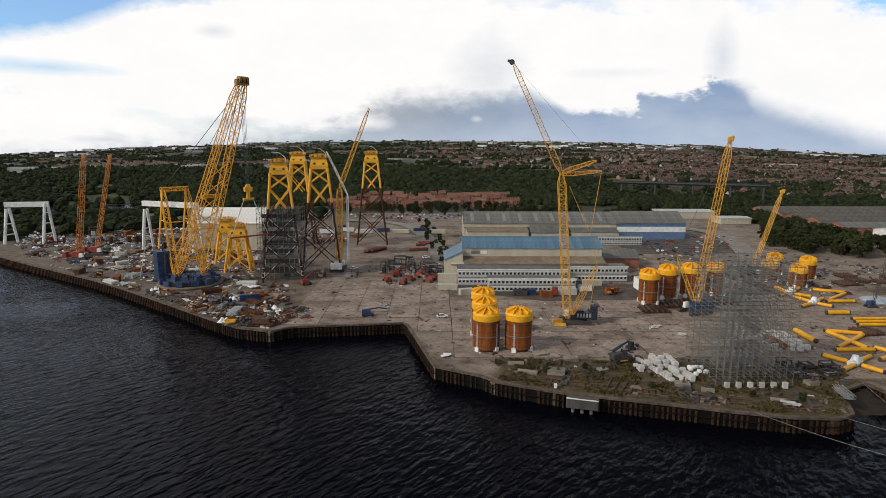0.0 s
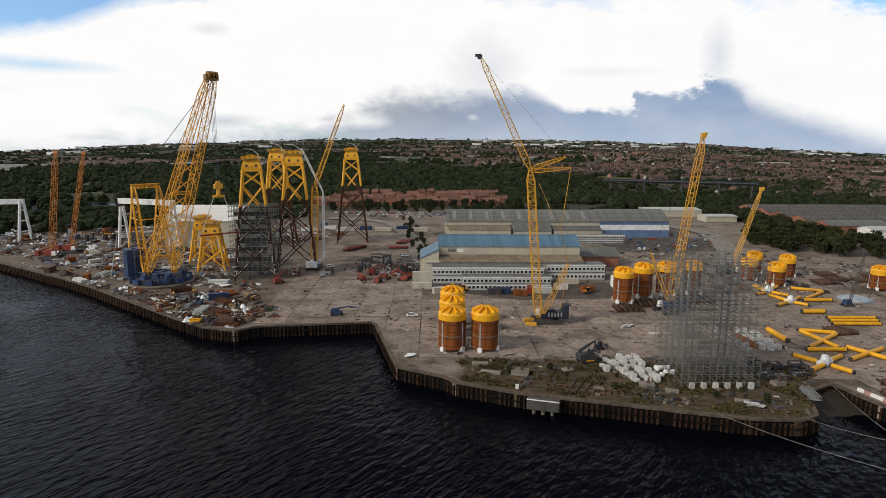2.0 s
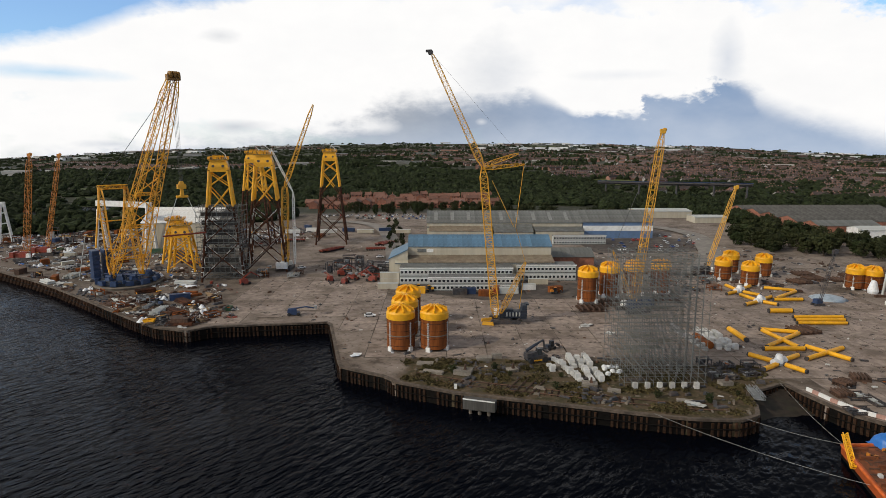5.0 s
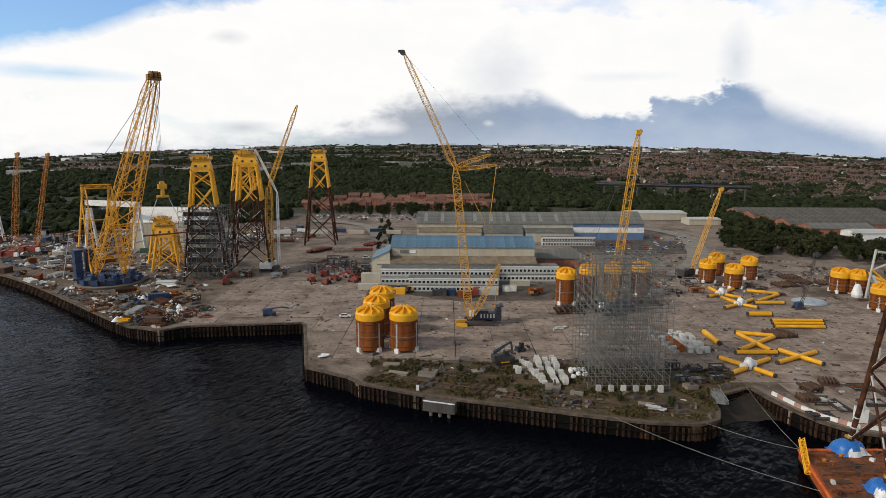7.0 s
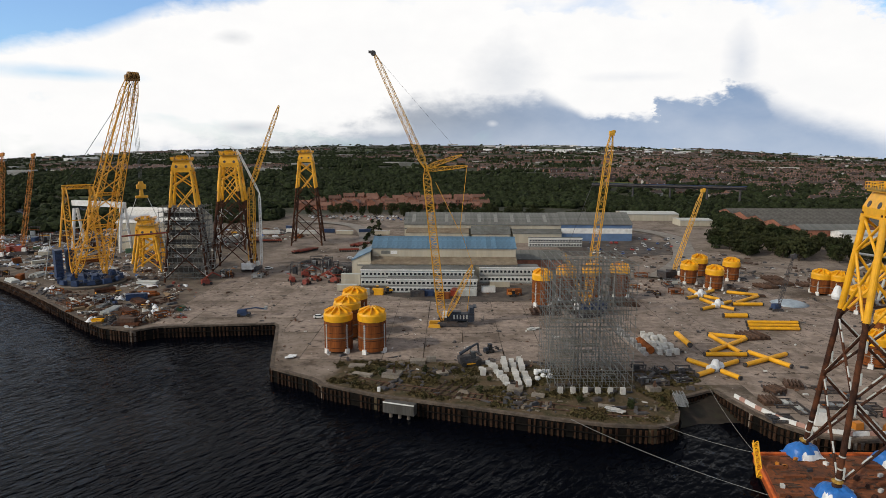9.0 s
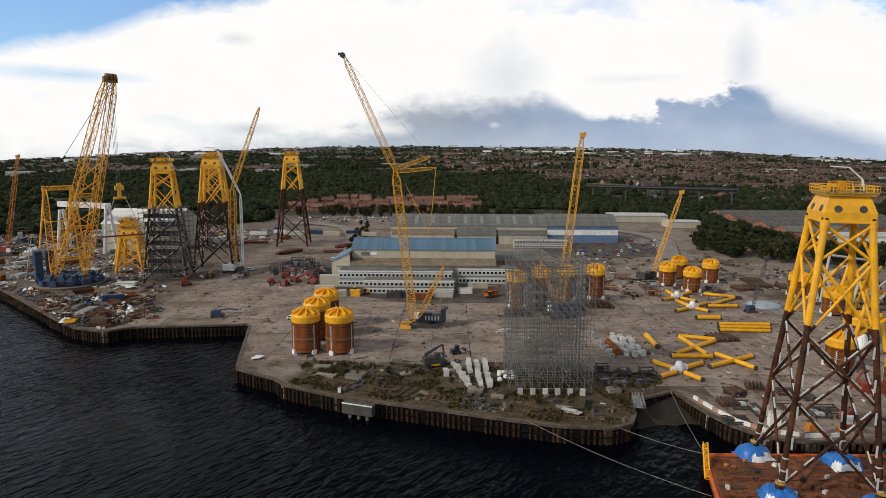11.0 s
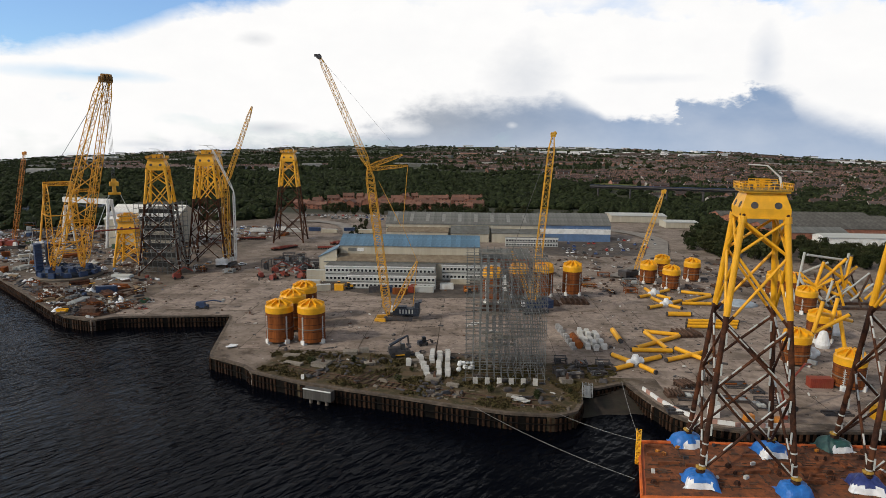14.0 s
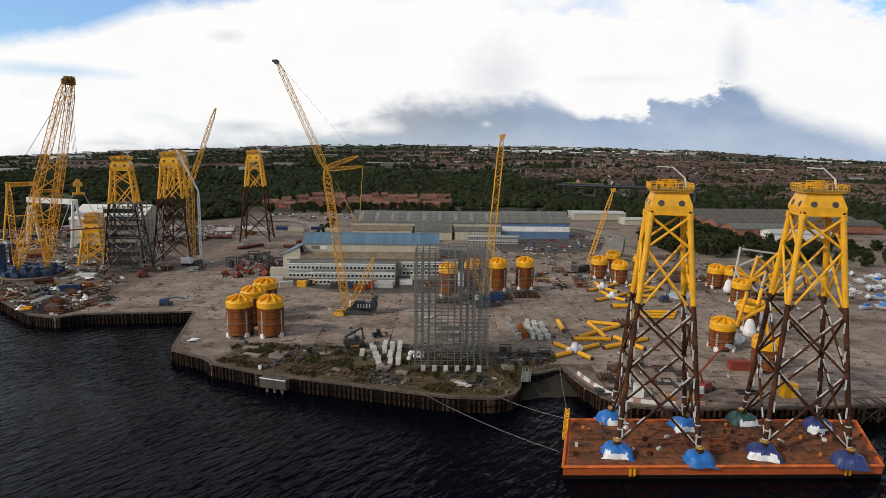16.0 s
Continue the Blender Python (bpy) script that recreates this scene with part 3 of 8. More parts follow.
# ---- large buildings ----
def gable(mb, x0, x1, y0, y1, ze, zr):
    """A gabled roof with its ridge along x."""
    ym = (y0 + y1) / 2
    mb.add([(x0, y0, ze), (x1, y0, ze), (x1, ym, zr), (x0, ym, zr), (x0, y1, ze), (x1, y1, ze)], [(0, 1, 2, 3), (3, 2, 5, 4)])
    mb.add([(x0, y0, ze - 0.3), (x1, y0, ze - 0.3), (x1, ym, zr - 0.3), (x0, ym, zr - 0.3), (x0, y1, ze - 0.3), (x1, y1, ze - 0.3)], [(3, 2, 1, 0), (4, 5, 2, 3)])
    for x in (x0, x1):
        mb.add([(x, y0, ze), (x, ym, zr), (x, ym, zr - 0.3), (x, y0, ze - 0.3), (x, y1, ze), (x, y1, ze - 0.3)], [(0, 1, 2, 3), (1, 4, 5, 2)])
    mb.add([(x0, y0, ze - 0.3), (x1, y0, ze - 0.3), (x1, y0, ze), (x0, y0, ze)], [(0, 1, 2, 3)])
    return mb


def walls(mb, x0, x1, y0, y1, z0, z1, zr=None):
    """Four walls, with gable tops on the ends if zr is given."""
    mb.add([(x0, y0, z0), (x1, y0, z0), (x1, y0, z1), (x0, y0, z1)], [(0, 1, 2, 3)])
    mb.add([(x0, y1, z0), (x1, y1, z0), (x1, y1, z1), (x0, y1, z1)], [(3, 2, 1, 0)])
    ym = (y0 + y1) / 2
    for x in (x0, x1):
        vs = [(x, y0, z0), (x, y1, z0), (x, y1, z1)] + ([(x, ym, zr)] if zr else []) + [(x, y0, z1)]
        mb.add(vs, [tuple(range(len(vs)))])
    return mb


def shed(name, label, x0, x1, y0, y1, ze, zr, m_wall, m_roof, bands=(), sheet=2.4):
    """A long industrial hall with a gabled roof, cladding bands and roof sheets."""
    t = thing(name, label, "building", ((x0 + x1) / 2, (y0 + y1) / 2, 0))
    w, d = (x1 - x0) / 2, (y1 - y0) / 2
    part("wall", walls(MB(), -w, w, -d, d, 0, ze, zr - 0.2), m_wall, t)
    part("roof", gable(MB(), -w - 0.4, w + 0.4, -d - 0.5, d + 0.5, ze, zr), m_roof, t)
    # roof sheets on the slope towards the river
    run, rise = d + 0.5, zr - ze
    n = int((2 * w + 0.8) / sheet)
    pw = (2 * w + 0.8) / n
    sh = MB()
    nx_, nz_ = -rise / math.hypot(run, rise), run / math.hypot(run, rise)
    a = [(0.03, -run, ze), (pw - 0.03, -run, ze), (pw - 0.03, -0.1, zr - 0.1 * rise / run), (0.03, -0.1, zr - 0.1 * rise / run)]
    b = [(x, y + 0.09 * nx_, z + 0.09 * nz_) for x, y, z in a]
    sh.add(a + b, [(4, 5, 6, 7), (0, 1, 5, 4), (1, 2, 6, 5), (2, 3, 7, 6), (3, 0, 4, 7)])
    shm = sh.mesh("roof_sheet", m_roof)
    roof = [o for o in t.children if o.name.startswith("roof")][0]
    for k in range(n):
        o = part("roof_sheet", shm, None, roof)
        o.matrix_basis = pose(-w - 0.4 + pw * k, 0, 0.01)
    for z0, z1, m in bands:
        part("cladding_band", MB().box((0, -d - 0.09, (z0 + z1) / 2), (2 * w + 0.1, 0.14, z1 - z0)), m, t)
    return t, w, d


def window_row(t, xs, y, z, wx, wz, mats=(M_GLASS, M_WHITE), name="window"):
    """A row of windows, each with its frame and pane."""
    me = MB().box((0, 0.02, 0), (wx, 0.08, wz)).mesh("pane", mats[0])
    fr = MB()
    for s in (-1, 1):
        fr.box((s * (wx / 2 + 0.04), -0.03, 0), (0.08, 0.16, wz + 0.16))
        fr.box((0, -0.03, s * (wz / 2 + 0.04)), (wx, 0.16, 0.08))
    frm = fr.mesh("window_frame", mats[1])
    for x in xs:
        o = part(name, frm, None, t)
        o.matrix_basis = pose(x, y, z)
        part("pane", me, None, o)


# fabrication hall with the blue roof, stepped lean-to and office block in front
hall, _w1, _d1 = shed("fabrication_hall", "cream clad fabrication hall with a pale blue roof", 9, 79, 299, 321, 15.0, 19.2, M_CREAM, M_ROOFB, [(9.6, 10.4, M_ROOFG)])
_m = MB()
_m.add([(-_w1 - 6, -_d1 - 9, 8.4), (_w1, -_d1 - 9, 8.4), (_w1, -_d1, 10.2), (-_w1 - 6, -_d1, 10.2)], [(0, 1, 2, 3)])
walls(_m, -_w1 - 6, _w1, -_d1 - 9, -_d1 - 0.01, 0, 8.4)
part("lean_to", _m, M_CREAM, hall)
part("lean_to_roof", MB().add([(-_w1 + 0.2, -_d1 - 9.4, 8.5), (_w1 + 0.2, -_d1 - 9.4, 8.5), (_w1 + 0.2, -_d1 - 0.12, 10.4), (-_w1 + 0.2, -_d1 - 0.12, 10.4), (-_w1 + 0.2, -_d1 - 9.4, 8.8), (_w1 + 0.2, -_d1 - 9.4, 8.8), (_w1 + 0.2, -_d1 - 0.12, 10.7), (-_w1 + 0.2, -_d1 - 0.12, 10.7)], [(3, 2, 1, 0), (4, 5, 6, 7), (0, 1, 5, 4), (1, 2, 6, 5), (2, 3, 7, 6), (3, 0, 4, 7)]), M_TANROOF, hall, "tan weathered lean-to roof")
_bay = MB()
walls(_bay, -_w1 - 9, -_w1 - 0.05, -_d1 - 6, _d1 - 4, 0, 10.2)
part("side_bay", _bay, M_CREAM, hall, "cream side bay with a sloping pale blue roof")
part("side_bay_roof", MB().add([(-_w1 - 9.4, -_d1 - 6.4, 9.6), (-_w1 - 0.1, -_d1 - 6.4, 14.0), (-_w1 - 0.1, _d1 - 3.6, 14.0), (-_w1 - 9.4, _d1 - 3.6, 9.6), (-_w1 - 9.4, -_d1 - 6.4, 10.0), (-_w1 - 0.1, -_d1 - 6.4, 14.4), (-_w1 - 0.1, _d1 - 3.6, 14.4), (-_w1 - 9.4, _d1 - 3.6, 10.0)], [(3, 2, 1, 0), (4, 5, 6, 7), (0, 1, 5, 4), (1, 2, 6, 5), (2, 3, 7, 6), (3, 0, 4, 7)]), M_ROOFB, hall)
part("side_bay_gable", MB().prism([(-_w1 - 9, -_d1 - 6.05), (-_w1 - 0.05, -_d1 - 6.05), (-_w1 - 0.05, -_d1 - 5.9), (-_w1 - 9, -_d1 - 5.9)], 9.4, 10.2).add([(-_w1 - 9, -_d1 - 6.0, 10.0), (-_w1 - 0.05, -_d1 - 6.0, 10.0), (-_w1 - 0.05, -_d1 - 6.0, 14.1)], [(0, 1, 2)]), M_CREAM, hall)
part("sign_plate", MB().box((-_w1 + 6.5, -_d1 - 0.2, 12.8), (4.2, 0.12, 1.6)), M_ROOFG, hall, "grey sign plate")
part("sign_plate", MB().box((-_w1 + 10.6, -_d1 - 0.2, 12.8), (3.2, 0.12, 1.6)), M_WHITE, hall, "white sign plate")
part("gutter", MB().box((-3, -_d1 - 9.2, 8.1), (2 * _w1 + 6, 0.3, 0.5)), M_ROOFG, hall)


def office(name, label, x0, x1, y0, y1, h, storeys, pitch=2.6):
    t = thing(name, label, "office building", ((x0 + x1) / 2, (y0 + y1) / 2, 0), group="site offices")
    w, d = (x1 - x0) / 2, (y1 - y0) / 2
    part("wall", walls(MB(), -w, w, -d, d, 0, h), M_PANEL, t)
    part("roof", MB().box((0, 0, h + 0.15), (2 * w + 0.5, 2 * d + 0.5, 0.3)), M_ROOFG, t)
    part("fascia", MB().box((0, -d - 0.3, h + 0.2), (2 * w + 0.6, 0.16, 0.55)), M_WHITE, t)
    n = int(2 * w / pitch * 1.4)
    for s in range(storeys):
        z = h / storeys * (s + 0.55)
        window_row(t, [-w + (k + 0.5) * 2 * w / n for k in range(n)], -d - 0.03, z, 1.15, 1.15)
        part("floor_band", MB().box((0, -d - 0.06, h / storeys * s + 0.3), (2 * w, 0.1, 0.4)), M_ROOFG, t)
        part("lintel_band", MB().box((0, -d - 0.05, z + 0.86), (2 * w, 0.08, 0.3)), M_WHITE, t)
    return t


office("office_block", "two-storey pale grey office block with window bands", 6, 58, 280, 290, 7.6, 2)
office("office_block", "two-storey pale grey office cabins in front of the offices", 19.5, 59, 267, 274, 6.0, 2)
office("office_block", "long two-storey pale office block with small windows", 61, 89, 288, 297, 7.4, 2)
M_GLAZE = mat("translucent_sheet", (0.20, 0.205, 0.195), 0.5, var=0.2, size=2.0, dirt=(0.2, 0.19, 0.17), dirt_amt=0.6, dirt_size=6)
hall2, _w2, _d2 = shed("long_hall", "long cream clad hall with a grey sheet roof", 15.5, 123, 424, 458, 11.0, 17.6, M_CREAM, M_ROOFG, [(7.5, 8.3, M_ROOFG)])
hall3, _w3, _d3 = shed("blue_hall", "long blue clad hall with a white band", 123.4, 172, 424, 458, 11.4, 18.2, M_CLADB, M_ROOFG, [(5.2, 8.8, M_WHITE)])
for _x0, _x1, _h0, _h1 in ((-_w2 + 2, -_w2 + 44, 6.4, 8.4), (-_w2 + 46, -_w2 + 72, 5.6, 9.6), (-_w2 + 74, _w2 - 1, 6.2, 8.0)):
    _m = walls(MB(), _x0, _x1, -_d2 - 10, -_d2 - 0.02, 0, _h0)
    part("lean_to", _m, M_CREAM, hall2)
    part("lean_to_roof", MB().add([(_x0 - 0.3, -_d2 - 10.4, _h0), (_x1 + 0.3, -_d2 - 10.4, _h0), (_x1 + 0.3, -_d2 - 0.1, _h1), (_x0 - 0.3, -_d2 - 0.1, _h1), (_x0 - 0.3, -_d2 - 10.4, _h0 + 0.3), (_x1 + 0.3, -_d2 - 10.4, _h0 + 0.3), (_x1 + 0.3, -_d2 - 0.1, _h1 + 0.3), (_x0 - 0.3, -_d2 - 0.1, _h1 + 0.3)], [(3, 2, 1, 0), (4, 5, 6, 7), (0, 1, 5, 4), (1, 2, 6, 5), (2, 3, 7, 6), (3, 0, 4, 7)]), M_TANROOF if _x0 < -_w2 + 10 else M_ROOFG, hall2)
for _k in range(9):
    part("roof_light", MB().add([(-_w2 + 5 + 11.4 * _k, -_d2 + 3, 11.0 + 6.6 * 3.5 / (_d2 + 0.5) + 0.14), (-_w2 + 7.4 + 11.4 * _k, -_d2 + 3, 11.0 + 6.6 * 3.5 / (_d2 + 0.5) + 0.14), (-_w2 + 7.4 + 11.4 * _k, -3, 11.0 + 6.6 * (_d2 - 2.5) / (_d2 + 0.5) + 0.14), (-_w2 + 5 + 11.4 * _k, -3, 11.0 + 6.6 * (_d2 - 2.5) / (_d2 + 0.5) + 0.14)], [(0, 1, 2, 3)]), M_GLAZE, hall2)
shed("left_shed", "large white shed with a pale sloping roof", -158, -112, 376, 410, 17.0, 25.0, M_CREAM, M_WHITE)

# ---- offshore jackets and suction buckets ----
ANODE = []
M_DECKY = mat("yellow_grating", (0.36, 0.21, 0.03), 0.7, var=0.4, size=0.6, dirt=(0.10, 0.07, 0.03), dirt_amt=0.7, dirt_size=1.5)


def jacket(label, loc, rz, base, top, h, z_yellow, z_leg_top, tarps=None, group="", dark=None, crane_arm=True, bays=4, anodes=True):
    """A four-legged lattice jacket with a yellow top: legs, crossed braces, a box-shaped head and a railed deck."""
    t = thing("jacket_foundation", label, "jacket foundation", loc, rz, group)
    dark = dark or M_LEG

    def half(z):
        return base + (top - base) * z / z_leg_top

    def corner(j, z):
        s = half(z)
        return Vector(((-1, 1, 1, -1)[j] * s, (-1, -1, 1, 1)[j] * s, z))

    for j in range(4):
        lg = MB()
        lg.tube(corner(j, 0), corner(j, z_yellow), 0.54, n=12)
        part("leg", lg, dark, t, "dark brown tubular leg", smooth=False)
        lg = MB()
        lg.tube(corner(j, z_yellow), corner(j, z_leg_top), 0.62, n=12)
        part("leg", lg, M_YELLOW, t, "yellow tubular leg")
        if dark is M_LEG and anodes:
            for z in (2.6, 4.6, 7.0):
                c, d = corner(j, z), (corner(j, z + 1) - corner(j, z)).normalized()
                part("leg_band", MB().tube(c - d * 0.14, c + d * 0.14, 0.61, n=12), M_PANEL, t)
    # bay heights shrink upwards
    zs = [1.5]
    shares = (0.33, 0.255, 0.28, 0.135) if bays == 4 else (0.56, 0.44)
    for f in shares:
        zs.append(zs[-1] + (z_leg_top - 2.0) * f)
    for z0, z1 in zip(zs, zs[1:]):
        for j in range(4):
            i = (j + 1) % 4
            for a, b in ((corner(j, z0), corner(i, z1)), (corner(i, z0), corner(j, z1))):
                if z1 <= z_yellow + 1:
                    part("brace", MB().tube(a, b, 0.285, n=8), dark, t)
                elif z0 >= z_yellow - 1:
                    part("brace", MB().tube(a, b, 0.285, n=8), M_YELLOW, t)
                else:
                    f = (z_yellow - z0) / (z1 - z0)
                    part("brace", MB().tube(a, a.lerp(b, f), 0.285, n=8), dark, t)
                    part("brace", MB().tube(a.lerp(b, f), b, 0.285, n=8), M_YELLOW, t)
    if dark is M_LEG and anodes:
        an = ANODE[0] if ANODE else MB().tube((0, 0, -1.15), (0, 0, 1.15), 0.19, n=5).mesh("anode", M_PANEL)
        ANODE[:] = [an]
        for z0, z1 in zip(zs, zs[1:]):
            if z1 > z_yellow + 9:
                continue
            for j in range(4):
                i = (j + 1) % 4
                for a, b in ((corner(j, z0), corner(i, z1)), (corner(i, z0), corner(j, z1))):
                    for f in (0.12, 0.3, 0.72, 0.88):
                        if z0 + (z1 - z0) * f > z_yellow - 1.5:
                            continue
                        o = part("anode", an, None, t)
                        d = (b - a).normalized()
                        o.matrix_basis = Matrix.Translation(a.lerp(b, f) + Vector((0, 0, 0.45))) @ d.to_track_quat("Z", "Y").to_matrix().to_4x4()
        for j in range(4):
            for z in range(4, int(z_yellow) - 2, 6):
                o = part("anode", an, None, t)
                p = corner(j, z)
                o.matrix_basis = Matrix.Translation(p + Vector((0.54 if j in (0, 3) else -0.54, -0.54, 0)))
    # head: a tapered box with rounded man-holes
    s0, s1, hh = top + 0.45, top * 0.86, h - z_leg_top
    hd = MB()
    vs = []
    for s, z in ((s0, z_leg_top), (s0, z_leg_top + 0.34 * hh), (s1, h - 0.5), (s1, h)):
        vs += [(-s, -s, z), (s, -s, z), (s, s, z), (-s, s, z)]
    fs = [(3, 2, 1, 0), (12, 13, 14, 15)]
    for r in range(3):
        for j in range(4):
            i = (j + 1) % 4
            fs.append((4 * r + j, 4 * r + i, 4 * r + 4 + i, 4 * r + 4 + j))
    hd.add(vs, fs)
    head = part("head", hd, M_YELLOW, t, "yellow box-shaped transition head")
    for rz2 in range(4):
        for sx in (-0.5, 0.5):
            q = MB()
            zc = z_leg_top + 0.46 * hh
            f = (zc - (z_leg_top + 0.34 * hh)) / (h - 0.5 - (z_leg_top + 0.34 * hh))
            sy = s0 + (s1 - s0) * f
            nv = Vector((0, -(h - 0.5 - (z_leg_top + 0.34 * hh)), s0 - s1)).normalized()
            pc = Vector((sx * sy, -sy, zc))
            q.tube(pc - nv * 0.4, pc + nv * 0.07, 0.66, n=16)
            o = part("manhole", q, M_DARK, head)
            o.matrix_basis = pose(0, 0, 0, 0, 0, 90 * rz2)
        for sx in (-1, 1):
            part("bolt_boss", MB().tube((sx * (s0 - 0.5), -s0 - 0.12, z_leg_top + 0.5), (sx * (s0 - 0.5), -s0 + 0.1, z_leg_top + 0.5), 0.3, n=8), M_LEG, head).matrix_basis = pose(0, 0, 0, 0, 0, 90 * rz2)
        part("bottom_flange", MB().box((0, -s0, z_leg_top), (2 * s0 + 0.3, 0.3, 0.3)), M_YELLOW, head).matrix_basis = pose(0, 0, 0, 0, 0, 90 * rz2)
    for j in range(4):
        part("leg_collar", MB().tube(corner(j, z_leg_top - 1.0), corner(j, z_leg_top + 0.3), 0.8, n=12), M_YELLOW, t)
    dk = s1 + 0.95
    part("deck", MB().box((0, 0, h + 0.1), (2 * dk, 2 * dk, 0.3)), M_DECKY, t)
    part("deck_edge", MB().box((0, 0, h - 0.25), (2 * dk - 0.5, 2 * dk - 0.5, 0.3), 0, 1.0), M_YELLOW, t)
    for j in range(4):
        rail = MB()
        for z in (0.55, 1.1):
            rail.tube((-dk, -dk, h + 0.25 + z), (dk, -dk, h + 0.25 + z), 0.07, n=4)
        for k in range(9):
            x = -dk + 2 * dk * k / 8
            rail.tube((x, -dk, h + 0.2), (x, -dk, h + 1.4), 0.07, n=4)
        o = part("railing", rail, M_YELLOW, t)
        o.matrix_basis = pose(0, 0, 0, 0, 0, 90 * j)
    for x, y, w, z, m in ((-0.4, 0.2, 1.3, 1.3, M_YELLOW), (0.45, -0.35, 1.0, 0.9, M_DARK), (0.1, 0.5, 0.9, 1.6, M_YELLOW), (-0.6, -0.55, 0.7, 0.8, M_DARK), (0.6, 0.3, 0.8, 1.2, M_GREY)):
        part("deck_box", MB().box((x * dk, y * dk, h + 0.25 + z / 2), (w, w * 0.8, z)), m, t)
    for j in range(2):
        cage = MB()
        for x in (-0.55, -0.2, 0.15, 0.5):
            cage.tube((x * dk, -0.3 * dk, h + 0.3), (x * dk, -0.3 * dk, h + 2.0), 0.07, n=4)
        for z in (1.2, 1.6, 2.0):
            cage.tube((-0.55 * dk, -0.3 * dk, h + z), (0.5 * dk, -0.3 * dk, h + z), 0.07, n=4)
        part("hoop_rail", cage, M_YELLOW, t).matrix_basis = pose(0, 0, 0, 0, 0, 180 * j + 20)
    if crane_arm:
        a = MB()
        a.tube((dk * 0.8, 0, h + 0.4), (dk * 0.7, 0, h + 2.4), 0.22, n=6)
        a.tube((dk * 0.7, 0, h + 2.4), (dk * 0.1, -0.5, h + 4.6), 0.16, n=6)
        a.tube((dk * 0.1, -0.5, h + 4.6), (-dk * 0.7, -1.0, h + 4.8), 0.13, n=6)
        part("davit", a, M_WHITE, t, "white davit crane arm")
    return t, corner


BUCKETS = {}


def bucket(loc, d=9.4, h=13.2, cap=3.4, label="", rz=0.0, stand=True, hroll=0):
    """A suction bucket: rusty skirt with ring stiffeners, yellow domed lid with radial ribs, on blocks."""
    key = (d, h, cap, stand)
    if key in BUCKETS:
        o = copy_thing(BUCKETS[key], pose(*loc, 0, 0, rz))
        return tagged(o, label)
    t = thing("suction_bucket", label, "suction bucket", loc, rz, "suction buckets")
    BUCKETS[key] = t
    r = d / 2
    z0 = 0.8 if stand else 0.0
    zc = h - cap
    part("skirt", MB().lathe((0, 0, z0), [(r, 0), (r, zc - z0)], 40), M_RUST, t, "rust-brown steel skirt", smooth=False)
    for k in range(4):
        z = z0 + (zc - z0) * (k + 0.5) / 4
        part("ring", MB().lathe((0, 0, z), [(r + 0.03, -0.07), (r + 0.07, 0), (r + 0.03, 0.07)], 40), M_LEG, t)
    part("girth_ring", MB().lathe((0, 0, z0 + (zc - z0) * 0.46), [(r + 0.04, -0.16), (r + 0.14, -0.1), (r + 0.14, 0.1), (r + 0.04, 0.16)], 40), M_CONC, t, "pale mid-height girth ring")
    for k in range(4):
        a = radians(90 * k + 45)
        rg = MB()
        for j in range(int((zc - z0 - 1.6) / 0.6)):
            rg.box((math.cos(a) * (r + 0.12), math.sin(a) * (r + 0.12), z0 + 1.0 + 0.6 * j), (0.1, 0.75, 0.14), math.degrees(a))
        part("ladder_strip", rg.box((math.cos(a) * (r + 0.12), math.sin(a) * (r + 0.12), (z0 + zc) / 2), (0.14, 0.2, zc - z0 - 1.6), math.degrees(a)), M_PANEL, t)
    part("rim", MB().lathe((0, 0, zc), [(r + 0.12, 0), (r + 0.14, cap * 0.52), (r + 0.02, cap * 0.56)], 40), M_YELLOW, t)
    lid = part("lid", MB().lathe((0, 0, zc + cap * 0.56), [(r, 0), (r * 0.93, cap * 0.12), (r * 0.5, cap * 0.28), (0.9, cap * 0.36), (0.8, cap * 0.44)], 40), M_YELLOW, t)
    for k in range(10):
        a = radians(36 * k)
        rb = MB()
        ca, sa = math.cos(a), math.sin(a)
        p = [(r * 0.96, cap * 0.56), (r * 0.97, cap * 0.86), (r * 0.42, cap * 1.14), (0.7, cap * 1.12), (0.7, cap * 0.6)]
        vs = [(ca * x - sa * w, sa * x + ca * w, zc + z) for w in (-0.17, 0.17) for x, z in p]
        n = len(p)
        rb.add(vs, [tuple(range(n)), tuple(range(2 * n - 1, n - 1, -1))] + [(i, (i + 1) % n + 0, n + (i + 1) % n, n + i) for i in range(n)])
        part("rib", rb, M_YELLOW, lid)
    part("hub", MB().lathe((0, 0, zc + cap * 0.6), [(0.75, 0), (0.75, cap * 0.42), (0.4, cap * 0.5)], 12), M_YELLOW, lid)
    if stand:
        for k in range(4):
            a = radians(90 * k + 45)
            part("support_block", MB().box((math.cos(a) * (r - 0.2), math.sin(a) * (r - 0.2), 0.75), (1.4, 1.4, 1.5), 90 * k + 45), M_WHITE, t, "white concrete support block")
    return t


